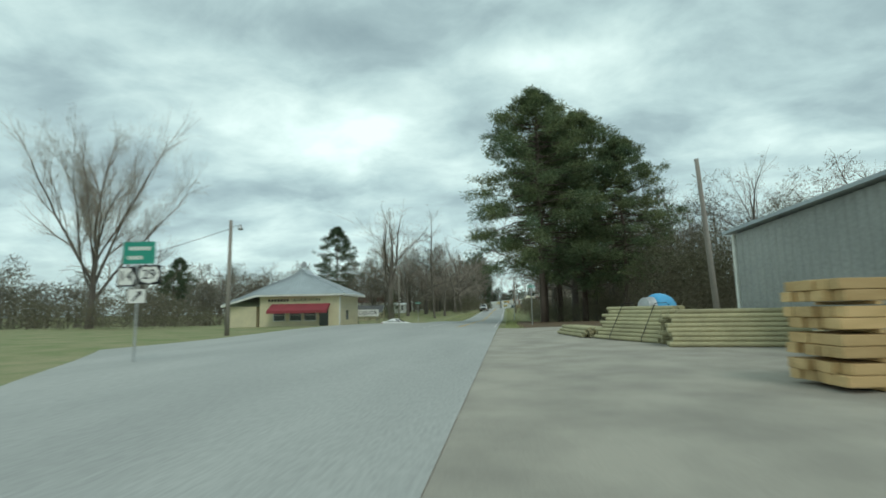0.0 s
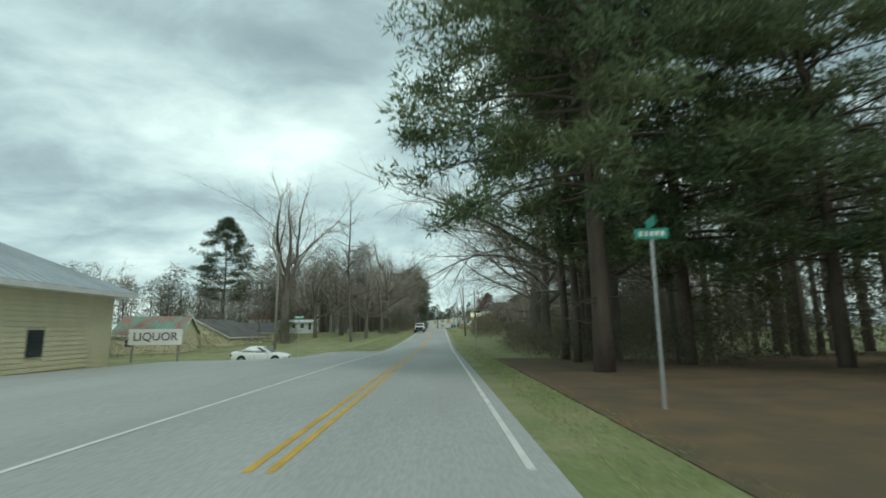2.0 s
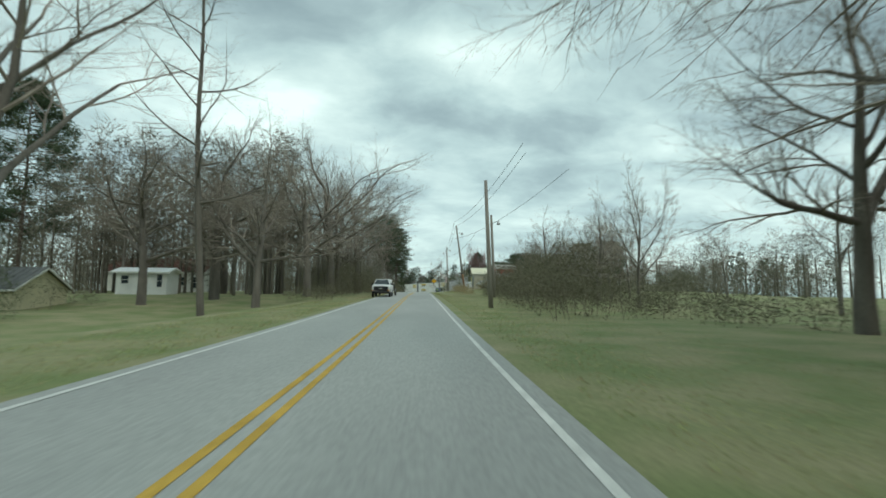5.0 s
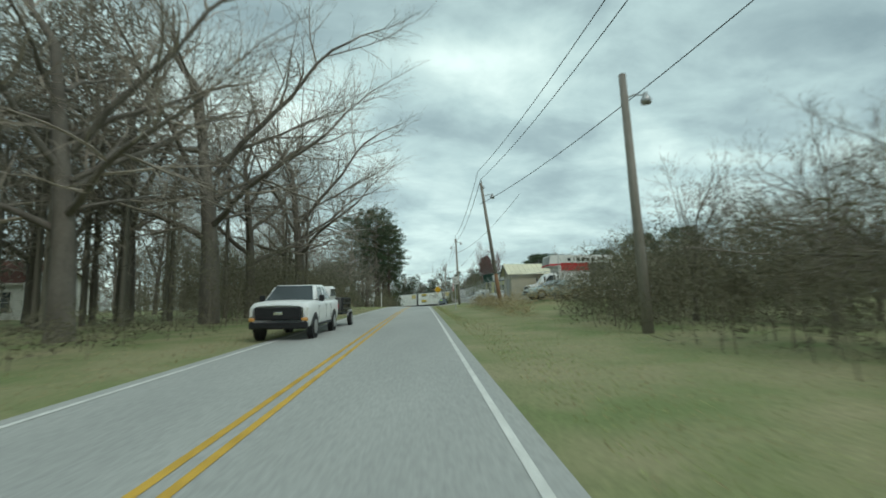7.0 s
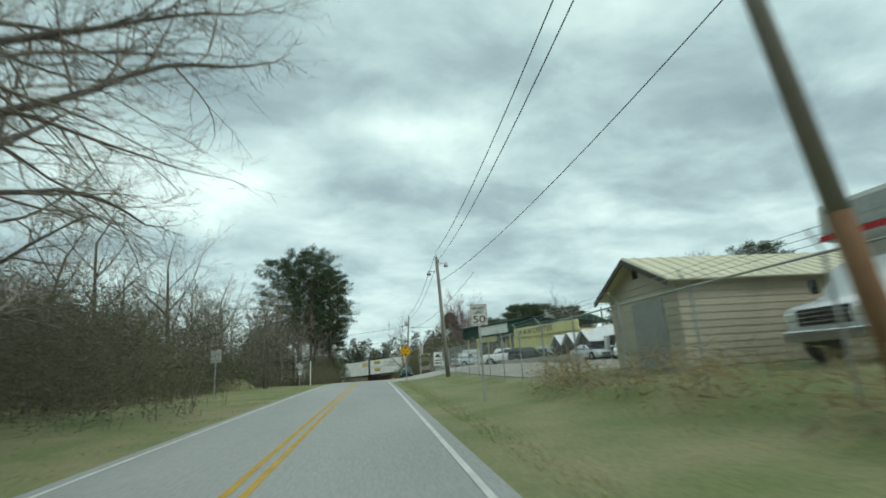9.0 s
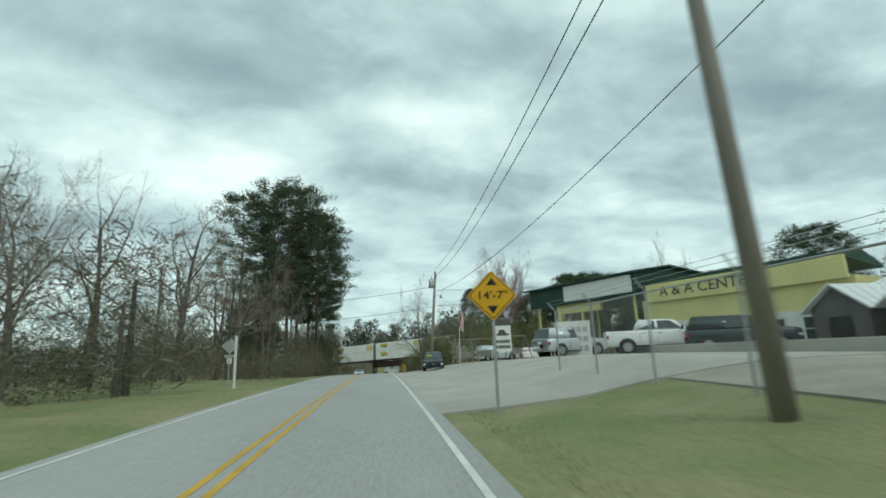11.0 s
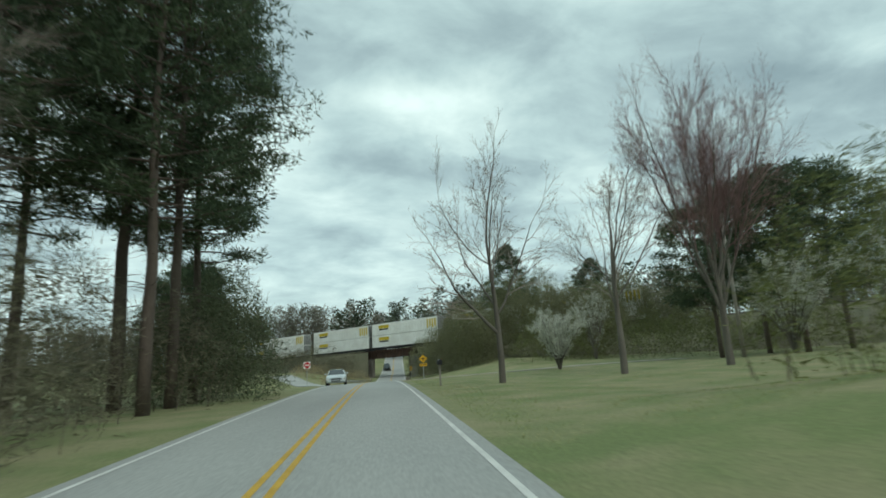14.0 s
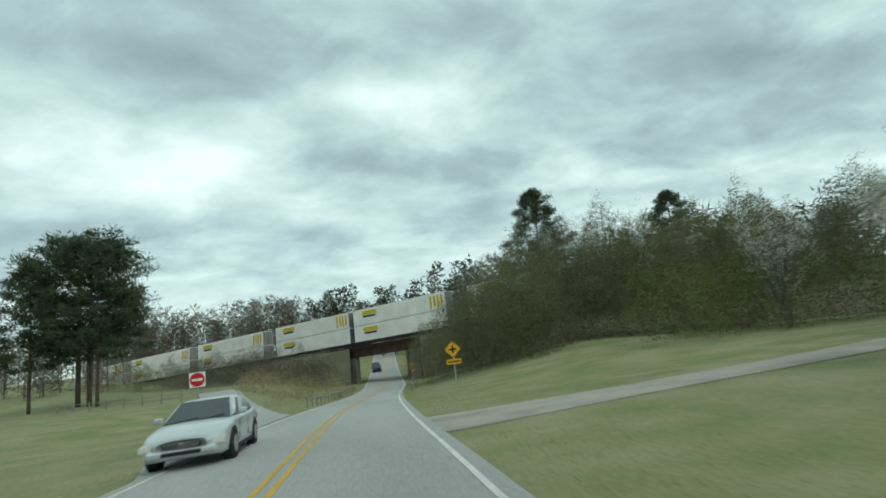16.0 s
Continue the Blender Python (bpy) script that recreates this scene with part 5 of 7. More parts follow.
SHAPES = {
    # body stations (y, half width, sill, waist, top) from nose to tail; cabin (y, z): windscreen foot, roof front, roof back, rear glass foot
    "sedan": dict(w=1.8, body=[(-2.36, 0.52, 0.40, 0.55, 0.60), (-2.29, 0.74, 0.27, 0.60, 0.68), (-2.08, 0.84, 0.21, 0.68, 0.77), (-1.5, 0.89, 0.19, 0.80, 0.87), (-0.95, 0.90, 0.19, 0.88, 0.93), (0.2, 0.90, 0.19, 0.91, 0.95), (1.3, 0.90, 0.19, 0.94, 0.98), (1.85, 0.87, 0.21, 0.94, 1.01), (2.2, 0.80, 0.27, 0.92, 1.01), (2.34, 0.66, 0.42, 0.86, 0.94)], cab=[(-1.15, 0.90), (-0.25, 1.40), (0.85, 1.43), (1.72, 0.97)], r=0.32, axles=(-1.42, 1.36)),
    "van": dict(w=1.9, body=[(-2.46, 0.58, 0.42, 0.62, 0.70), (-2.38, 0.80, 0.28, 0.68, 0.80), (-2.1, 0.90, 0.24, 0.80, 0.92), (-1.5, 0.94, 0.22, 0.96, 1.04), (0.0, 0.95, 0.22, 1.0, 1.06), (1.9, 0.95, 0.24, 1.02, 1.08), (2.3, 0.90, 0.3, 1.02, 1.08), (2.42, 0.8, 0.42, 0.96, 1.02)], cab=[(-1.75, 0.98), (-0.7, 1.68), (1.95, 1.72), (2.36, 1.04)], r=0.34, axles=(-1.5, 1.45)),
    "suv": dict(w=1.95, body=[(-2.48, 0.68, 0.46, 0.84, 0.92), (-2.4, 0.88, 0.36, 0.92, 1.02), (-2.15, 0.95, 0.33, 1.0, 1.08), (-1.2, 0.97, 0.31, 1.05, 1.13), (0.0, 0.97, 0.31, 1.08, 1.14), (2.0, 0.97, 0.33, 1.09, 1.15), (2.38, 0.92, 0.38, 1.08, 1.14), (2.46, 0.85, 0.48, 1.02, 1.08)], cab=[(-1.2, 1.08), (-0.45, 1.76), (2.1, 1.80), (2.4, 1.12)], r=0.38, axles=(-1.5, 1.5)),
    "pickup": dict(w=2.02, body=[(-2.9, 0.84, 0.58, 1.08, 1.15), (-2.83, 0.96, 0.48, 1.14, 1.23), (-2.6, 0.995, 0.44, 1.18, 1.28), (-1.6, 1.01, 0.42, 1.24, 1.33), (0.0, 1.01, 0.42, 1.27, 1.33), (1.4, 1.01, 0.42, 1.28, 1.33), (2.78, 1.0, 0.46, 1.28, 1.33), (2.88, 0.97, 0.52, 1.26, 1.30)], cab=[(-1.6, 1.28), (-0.8, 1.90), (1.05, 1.93), (1.42, 1.3)], r=0.41, axles=(-1.86, 1.78)),
}


def car_shell(stations):
    """The lower body as a smooth skin over its cross sections."""
    b = Build()
    for y, h, lo, waist, top in stations:
        mid = lo + (waist - lo) * 0.55
        half = [(h * 0.88, lo), (h * 0.965, lo + 0.05), (h * 0.985, lo + (mid - lo) * 0.6), (h, mid), (h * 0.985, waist - 0.06), (h * 0.955, waist), (h * 0.90, top - 0.025), (h * 0.8, top), (h * 0.4, top + 0.02), (0, top + 0.025)]
        b.v += [(x, y, z) for x, z in half] + [(-x, y, z) for x, z in half[-2::-1]]
    n = 19
    for k in range(len(stations) - 1):
        b.f += [(k * n + i, k * n + i + 1, k * n + n + i + 1, k * n + n + i) for i in range(n - 1)] + [(k * n + n - 1, k * n, k * n + n, k * n + 2 * n - 1)]
    b.f += [tuple(range(n)), tuple(range(len(b.v) - 1, len(b.v) - 1 - n, -1))]
    return b


def vehicle(kind, x, y, turn, paint, label, name="car", group="", sticker=False, z=None, cap=False):
    """A car with its nose to -y before it is turned."""
    S = SHAPES[kind]
    tilt = math.degrees(math.atan((grade(y + 1.5) - grade(y - 1.5)) / 3)) * math.cos(radians(turn)) if z is not None else 0.0
    ob = thing(name, pose(x, y, (land(x, y) + 0.05) if z is None else z, tilt, 0, turn), label, "car" if kind != "pickup" else "pickup truck", group)
    w, cab, body = S["w"], S["cab"], S["body"]
    part("body", car_shell(body), paint, ob, smooth=True)
    lo, hi = w / 2 - 0.07, w / 2 - 0.27
    ring = [(cab[0][0], cab[0][1], lo), (cab[1][0], cab[1][1], hi), (cab[2][0], cab[2][1], hi), (cab[3][0], cab[3][1], lo)]
    b = bmesh.new()
    L = [b.verts.new((-q[2], q[0], q[1])) for q in ring]
    Rr = [b.verts.new((q[2], q[0], q[1])) for q in ring]
    b.faces.new(L), b.faces.new(Rr[::-1])
    for k in range(4):
        b.faces.new((L[k], Rr[k], Rr[(k + 1) % 4], L[(k + 1) % 4]))
    bmesh.ops.recalc_face_normals(b, faces=b.faces[:])
    bmesh.ops.bevel(b, geom=b.edges[:], offset=0.075, segments=3, affect="EDGES")
    part("cabin", Build().bm(b), paint, ob, smooth=True)

    def pane(nm, corners, push, shrink=0.9):
        n = (Vector(corners[1]) - Vector(corners[0])).cross(Vector(corners[2]) - Vector(corners[0])).normalized()
        if n.dot(Vector(push)) < 0:
            n = -n
        mid = sum((Vector(c) for c in corners), Vector()) / len(corners)
        cs = [mid + (Vector(c) - mid) * shrink for c in corners]
        bb = Build()
        k = len(cs)
        bb.add([tuple(c - n * 0.02) for c in cs] + [tuple(c + n * 0.006) for c in cs], [tuple(range(k)), tuple(range(2 * k - 1, k - 1, -1))] + [(i, (i + 1) % k, k + (i + 1) % k, k + i) for i in range(k)])
        return part(nm, bb, M_GLASS, ob, "dark glass")
    c0, c1, c2, c3 = ring
    pane("windscreen", [(-c0[2], c0[0], c0[1]), (c0[2], c0[0], c0[1]), (c1[2], c1[0], c1[1]), (-c1[2], c1[0], c1[1])], (0, -1, 0.5))
    pane("rear_window", [(-c3[2], c3[0], c3[1]), (c3[2], c3[0], c3[1]), (c2[2], c2[0], c2[1]), (-c2[2], c2[0], c2[1])], (0, 1, 0.5))

    def flank(sgn, yy, t):
        """A point on the cabin's side: t from the waist up to the roof."""
        return (sgn * (c0[2] + (c1[2] - c0[2]) * t), yy, c0[1] + (c1[1] - c0[1]) * t)
    cuts = [c1[0] + 0.1, c1[0] + (c2[0] - c1[0]) * 0.5, c2[0]]
    nose, tail = body[0][0], body[-1][0]
    for sgn in (-1, 1):
        pane("side_window", [flank(sgn, c0[0] + 0.42, 0.14), flank(sgn, cuts[1] - 0.04, 0.14), flank(sgn, cuts[1] - 0.04, 0.9), flank(sgn, cuts[0] + 0.06, 0.9)], (sgn, 0, 0.2), 0.96)
        pane("side_window", [flank(sgn, cuts[1] + 0.06, 0.14), flank(sgn, c3[0] - (0.42 if kind != "pickup" else 0.2), 0.14), flank(sgn, cuts[2] - 0.04, 0.9), flank(sgn, cuts[1] + 0.06, 0.9)], (sgn, 0, 0.2), 0.96)
        part("mirror", Build().box((sgn * (w / 2 + 0.07), c0[0] + 0.4, c0[1] + 0.12), (0.2, 0.09, 0.14 if kind != "pickup" else 0.24), 0.03), M_BLACK if kind == "pickup" else paint, ob, "wing mirror")
        hz = (body[1][3] + body[1][2]) / 2 + (0.08 if kind != "pickup" else 0.14)
        hh = 0.15 if kind != "pickup" else 0.3
        lamp = part("headlight", Build().prism([(body[1][0] - 0.05, hz - hh / 2), (body[1][0] - 0.03, hz + hh / 2), (body[2][0] + 0.1, hz + hh / 2 + 0.03), (body[2][0] + 0.1, hz - hh / 4)], sgn * (w / 2 - 0.42), sgn * (w / 2 - 0.05), "x", 0.02), M_LAMP, ob, "clear headlight")
        if kind == "pickup":
            part("indicator", Build().box((sgn * (w / 2 - 0.15), body[1][0] - 0.02, hz - 0.24), (0.22, 0.12, 0.12), 0.02), M_AMBER, ob, "amber indicator")
        part("tail_light", Build().box((sgn * (body[-2][1] - 0.1), tail - 0.07, (body[-2][2] + body[-2][3]) / 2 + 0.12), (0.24, 0.12, 0.22), 0.03), M_TAIL, ob, "red tail light")
        for ay in S["axles"]:
            r = S["r"]
            part("wheel_arch", Build().tube([(sgn * (w / 2 - 0.2), ay, r + 0.02), (sgn * (w / 2 + 0.004), ay, r + 0.02)], [r * 1.2, r * 1.18], 22), M_BLACK, ob, "dark wheel arch")
            wheel(ob, sgn * (w / 2 - 0.09), ay, r, 0.21)
        for yy in (c0[0] + 0.35, cuts[1], c3[0] - 0.35):
            part("door_seam", Build().box((sgn * (w / 2 - 0.006), yy, (body[4][2] + body[4][3]) / 2 + 0.04), (0.014, 0.012, (body[4][3] - body[4][2]) * 0.62)), M_BLACK, ob, "door gap")
        for yy in (cuts[1] - 0.16, c3[0] - 0.55):
            part("door_handle", Build().box((sgn * (w / 2 - 0.005), yy, body[4][3] - 0.12), (0.04, 0.17, 0.035), 0.01), M_BLACK if kind == "pickup" else paint, ob)
        part("sill", Build().box((sgn * (w / 2 - 0.06), (S["axles"][0] + S["axles"][1]) / 2, body[4][2] + 0.03), (0.1, S["axles"][1] - S["axles"][0] - 2.3 * S["r"], 0.1), 0.02), M_BLACK, ob, "dark sill")
    big = kind == "pickup"
    gz = (body[1][3] + body[1][2]) / 2
    grille = part("grille", Build().box((0, body[1][0] - 0.02, gz + (0.08 if not big else 0.1)), (w - (1.0 if not big else 0.5), 0.14, 0.13 if not big else 0.44), 0.03), M_GRILLE, ob, "black grille")
    for k in range(3):
        part("grille_bar", Build().box((0, body[1][0] - 0.093, gz + (0.05 if not big else -0.02) + k * (0.035 if not big else 0.13)), (w - (1.1 if not big else 0.62), 0.012, 0.012 if not big else 0.03), 0.004), M_CHROME if not big else M_BLACK, grille)
    part("emblem", Build().box((0, body[1][0] - 0.098, gz + (0.1 if not big else 0.1)), (0.12 if not big else 0.3, 0.02, 0.07 if not big else 0.1), 0.01), M_CHROME, grille, "plain bright emblem")
    part("bumper", Build().box((0, body[1][0] - 0.0, body[1][2] + (0.1 if not big else 0.04)), (w - 0.34 if not big else w - 0.08, 0.2, 0.18 if not big else 0.26), 0.06), M_GRILLE if big else paint, ob)
    part("air_intake", Build().box((0, body[1][0] - 0.085, body[1][2] + 0.09), (w - 1.0, 0.06, 0.09), 0.02), M_GRILLE, ob, "black air intake")
    part("plate_bar", Build().box((0, tail - 0.0, body[-2][3] - 0.2), (0.32, 0.1, 0.15), 0.01), M_SIGNW, ob, "plain white plate")
    for k in (-0.3, 0.3):
        part("wiper", Build().tube([(k - 0.3, c0[0] + 0.02, c0[1] + 0.03), (k + 0.3, c0[0] + 0.12, c0[1] + 0.1)], [0.012, 0.01], 4), M_BLACK, ob)
    if big:
        if cap:
            q = [(1.30, 1.30), (1.36, 1.88), (2.62, 1.90), (2.84, 1.32)]
            shell = part("bed_cap", Build().prism(q, -w / 2 + 0.12, w / 2 - 0.12, "x", 0.06), paint, ob, "white canopy over the cargo bed", True)
            for sgn in (-1, 1):
                part("cap_window", Build().prism([(1.5, 1.45), (1.54, 1.76), (2.52, 1.78), (2.62, 1.47)], sgn * (w / 2 - 0.125), sgn * (w / 2 - 0.108), "x"), M_GLASS, shell, "dark glass")
        else:
            part("cargo_bed", Build().box((0, 2.12, 1.345), (w - 0.3, 1.28, 0.03)), M_BLACK, ob, "dark open cargo bed")
    if sticker:
        part("sticker", Build().box((-0.36, c0[0] + 0.46, c0[1] + 0.36), (0.42, 0.03, 0.13), 0.004), M_STICKER, ob, "lime green price sticker")
    return ob


def utility_trailer(x, y):
    """A dark two-wheeled trailer behind the pickup truck."""
    ob = thing("trailer", pose(x, y, grade(y) + 0.02, 0.6, 0, 0), "dark steel utility trailer with mesh sides hitched to a pickup truck", "trailer")
    part("deck", Build().box((0, 0, 0.62), (1.7, 2.6, 0.08), 0.01), M_BLACK, ob)
    part("drawbar", Build().prism([(-0.5, -1.3), (0.5, -1.3), (0.06, -2.3), (-0.06, -2.3)], 0.5, 0.58, "z"), M_BLACK, ob)
    for sgn in (-1, 1):
        for k in range(6):
            part("upright", Build().box((sgn * 0.83, -1.25 + 0.5 * k, 1.0), (0.05, 0.05, 0.75)), M_BLACK, ob)
        for zz in (0.85, 1.1, 1.36):
            part("side_rail", Build().box((sgn * 0.83, 0, zz), (0.04, 2.55, 0.05)), M_BLACK, ob)
        part("mudguard", Build().tube([(sgn * 0.9, 0.3 - 0.42, 0.5), (sgn * 0.98, 0.3 - 0.3, 0.74), (sgn * 0.98, 0.3 + 0.3, 0.74), (sgn * 0.9, 0.3 + 0.42, 0.5)], [0.06, 0.06, 0.06, 0.06], 6), M_GALV, ob, "grey mudguard")
        wheel(ob, sgn * 0.98, 0.3, 0.34, 0.2)
    for k in range(3):
        part("load_crate", Build().box((-0.45 + 0.42 * k, 0.1 * k, 0.95 + 0.05 * k), (0.36, 2.1 - 0.3 * k, 0.5 + 0.1 * k), 0.06), M_GREYWOOD, ob, "dark load under cloth")
    return ob


vehicle("pickup", -4.35, 140.3, 0, M_CARW, "white crew-cab pickup with a bed canopy in the oncoming lane", "pickup_truck", z=grade(140.3) + 0.02, cap=True)
utility_trailer(-4.2, 145.5)
vehicle("sedan", -4.15, 286.0, 3, M_CARS, "pale silver sedan in the oncoming lane", "car", z=grade(286.0) + 0.02)
vehicle("suv", 2.0, 384, 3, M_CARD, "dark car beyond the railway bridge", "car", z=grade(384) + 0.02)
vehicle("van", 5.25, 233.5, -7, M_CARD, "dark green minivan with a lime price sticker on a forecourt", "car", "cars on the forecourt", True)
vehicle("sedan", -15.0, 75.6, 92, M_CARW, "white car parked by the road behind the store", "car")
vehicle("sedan", 10.8, 158.7, -80, M_CARG, "dull green-silver sedan in a fenced lot among weeds", "car", "cars in the fenced lot")
vehicle("sedan", 16.2, 158.6, -85, M_CARW, "white car in a fenced lot among weeds", "car", "cars in the fenced lot")
vehicle("pickup", 16.2, 213.2, 70, M_CARW, "white pickup truck before the yellow shop front", "pickup_truck", "cars on the forecourt")
vehicle("suv", 12.6, 217.5, 110, M_CARS, "pale estate car parked under the shop canopy", "car", "cars on the forecourt")
vehicle("suv", 18.0, 208.8, 60, M_CARD, "black car before the yellow shop front", "car", "cars on the forecourt")
vehicle("sedan", 20.0, 190.4, -30, M_CARW, "white sedan beside the grey shed row", "car", "cars by the sheds")
vehicle("sedan", 20.0, 197, 10, M_CARS, "silver sedan beside the grey shed row", "car", "cars by the sheds")
vehicle("sedan", 18.3, 232.3, 80, M_CARD, "black sedan under the shop canopy", "car", "cars on the forecourt")
vehicle("van", 13.2, 241.0, 100, M_CARS, "silver car at the back of the forecourt", "car", "cars on the forecourt")
vehicle("sedan", 17.5, 243.2, 95, M_CARW, "white car at the back of the forecourt", "car", "cars on the forecourt")


def box_truck(x, y, turn):
    ob = thing("rental_truck", pose(x, y, land(x, y), 0, 0, turn), "white rental box truck with an orange-red panel in a fenced lot", "truck")
    # nose to -y; cargo box behind
    box = part("cargo_box", Build().box((0, 1.75, 2.4), (2.3, 4.9, 2.7), 0.03), M_WHITE, ob)
    part("overcab", Build().prism([(-1.5, 2.85), (-0.7, 2.75), (-0.7, 3.75), (-1.35, 3.75)], -1.15, 1.15, "x", 0.03), M_WHITE, ob)
    part("logo_panel", Build().prism([(-1.512, 2.98), (-1.40, 3.62), (-1.38, 3.62), (-1.49, 2.98)], -1.0, 1.0, "x"), M_CORR, ob, "grey panel with a logo shape")
    part("stripe", Build().box((0, -1.46, 2.9), (2.28, 0.1, 0.12)), M_SIGNR, ob, "red stripe")
    for sgn in (-1, 1):
        part("stripe", Build().prism([(-1.45, 2.84), (-1.44, 2.98), (1.9, 3.1), (1.9, 2.96)], sgn * 1.152, sgn * 1.164, "x"), M_SIGNR, box, "red stripe")
        part("panel", Build().box((sgn * 1.157, 0.72, 2.72), (0.014, 2.4, 0.7)), M_SIGNR, box, "orange-red advertising panel")
        part("panel", Build().box((sgn * 1.157, 2.75, 2.45), (0.014, 1.45, 1.2)), M_GREYWOOD, box, "dark picture panel")
        for k, (a, b2) in enumerate(((0.5, 0.2), (0.18, 0.06), (-0.12, 0.24), (-0.45, 0.22), (-0.78, 0.22), (-1.1, 0.2))):
            part("logo_bar", Build().box((sgn * 1.157, 0.9 - a * 1.3, 3.36), (0.014, b2 * 1.3, 0.26)), M_BLACK, box, "black logo shape")
        part("corner_rail", Build().box((sgn * 1.15, -0.7, 2.4), (0.03, 0.06, 2.66)), M_GALV, box)
        part("skirt_rail", Build().box((sgn * 1.15, 1.75, 1.08), (0.03, 4.9, 0.1)), M_GALV, box)
    part("cab", Build().prism([(-3.2, 0.55), (-3.26, 1.12), (-3.1, 1.22), (-2.15, 1.42), (-1.5, 2.22), (-0.75, 2.28), (-0.75, 0.55)], -1.0, 1.0, "x", 0.07), M_CARW, ob, smooth=True)
    part("windscreen", Build().prism([(-2.10, 1.47), (-1.54, 2.14), (-1.52, 2.12), (-2.07, 1.44)], -0.86, 0.86, "x"), M_GLASS, ob, "dark glass")
    for sgn in (-1, 1):
        part("side_window", Build().prism([(-1.9, 1.46), (-1.5, 2.02), (-0.95, 2.06), (-0.95, 1.46)], sgn * 0.99, sgn * 1.012, "x"), M_GLASS, ob, "dark glass")
        part("door_decal", Build().box((sgn * 1.005, -1.9, 1.0), (0.012, 0.36, 0.4)), M_SIGNR, ob, "orange-red door mark")
        part("door_seam", Build().box((sgn * 1.002, -0.9, 1.15), (0.012, 0.014, 0.9)), M_BLACK, ob)
        part("headlight", Build().box((sgn * 0.78, -3.2, 1.0), (0.3, 0.14, 0.2), 0.03), M_LAMP, ob)
        part("mirror", Build().box((sgn * 1.2, -1.95, 1.75), (0.2, 0.1, 0.36), 0.03), M_BLACK, ob)
        for ay in (-2.35, 2.9):
            part("wheel_arch", Build().tube([(sgn * 0.8, ay, 0.46), (sgn * 1.006, ay, 0.46)], [0.5, 0.49], 20), M_BLACK, ob, "dark wheel arch")
            wheel(ob, sgn * 0.92, ay, 0.4, 0.24)
    g = part("grille", Build().box((0, -3.22, 0.97), (1.2, 0.12, 0.36), 0.02), M_GRILLE, ob)
    for k in range(3):
        part("grille_bar", Build().box((0, -3.29, 0.87 + 0.1 * k), (1.2, 0.02, 0.03)), M_CHROME, g)
    part("bumper", Build().box((0, -3.26, 0.58), (2.0, 0.16, 0.24), 0.03), M_CHROME, ob)
    part("chassis", Build().box((0, 1.4, 0.85), (1.0, 5.6, 0.3)), M_BLACK, ob)
    return ob


box_truck(12.7, 162.6, -88)

# ---- buildings ----


def siding(parent, u0, u1, z0, z1, plane, axis, mat, course=0.2, face=-1, cut=()):
    """Lapped boards, each a piece of its own, along x or y on a wall face; cut lists openings (u0, u1, z0, z1)."""
    n = max(int(round((z1 - z0) / course)), 1)
    h = (z1 - z0) / n
    for k in range(n):
        a, b = z0 + k * h, z0 + (k + 1) * h - 0.006
        runs = [(u0, u1)]
        for c0, c1, d0, d1 in cut:
            if b > d0 and a < d1:
                runs = [r for s, e in runs for r in ((s, min(e, c0)), (max(s, c1), e)) if r[1] - r[0] > 0.02]
        for s, e in runs:
            lo, hi = plane + face * 0.034, plane + face * 0.012
            q = [(plane, a), (lo, a), (hi, b), (plane, b)]
            bb = Build().prism(q, s, e, "y" if axis == "y" else "x")
            if axis == "y":
                part("board", bb, mat, parent)
            else:
                part("board", bb, mat, parent)


def ribbed(corners, n, mat, name, parent, thick=0.05, rib=0.035, label=""):
    """A metal roof sheet with standing ribs between the eave (first two corners) and the ridge (last two)."""
    a, b, c, d = (Vector(v) for v in corners)
    up = (b - a).cross(d - a).normalized()
    if up.z < 0:
        up = -up
    bb = Build()
    bb.add([tuple(v) for v in (a, b, c, d)] + [tuple(v - up * thick) for v in (a, b, c, d)], [(0, 1, 2, 3), (7, 6, 5, 4), (0, 4, 5, 1), (1, 5, 6, 2), (2, 6, 7, 3), (3, 7, 4, 0)])
    o = part(name, bb, mat, parent, label)
    r = Build()
    for k in range(n + 1):
        t = min(max(k / n, 0.004), 0.996)
        p, q = a.lerp(b, t), d.lerp(c, t)
        s = (b - a).normalized() * 0.02
        r.add([tuple(v) for v in (p - s, p + s, q + s, q - s)] + [tuple(v + up * rib) for v in (p - s * 0.5, p + s * 0.5, q + s * 0.5, q - s * 0.5)], [(4, 5, 6, 7), (0, 1, 5, 4), (1, 2, 6, 5), (2, 3, 7, 6), (3, 0, 4, 7)])
    part("roof_ribs", r, mat, o)
    return o


def window_part(parent, x, y, z, w, h, axis="x", face=-1, frame=M_TRIM):
    """A framed window set proud of a wall that faces along -x/+x (axis y) or -y/+y (axis x)."""
    def put(c, s):
        return (c, s) if axis == "x" else ((c[1], c[0], c[2]), (s[1], s[0], s[2]))
    b = Build()
    for dx, dz, sx, sz in ((0, h / 2, w + 0.12, 0.08), (0, -h / 2, w + 0.16, 0.09), (-w / 2, 0, 0.08, h), (w / 2, 0, 0.08, h), (0, 0, w, 0.045)):
        c, s = ((x + dx, y + face * 0.04, z + dz), (sx, 0.07, sz)) if axis == "x" else ((x + face * 0.04, y + dx, z + dz), (0.07, sx, sz))
        b.box(c, s, 0.006)
    o = part("window", b, frame, parent)
    c, s = ((x, y + face * 0.022, z), (w, 0.02, h)) if axis == "x" else ((x + face * 0.022, y, z), (0.02, w, h))
    part("pane", Build().box(c, s), M_GLASS, o, "dark glass pane")
    return o


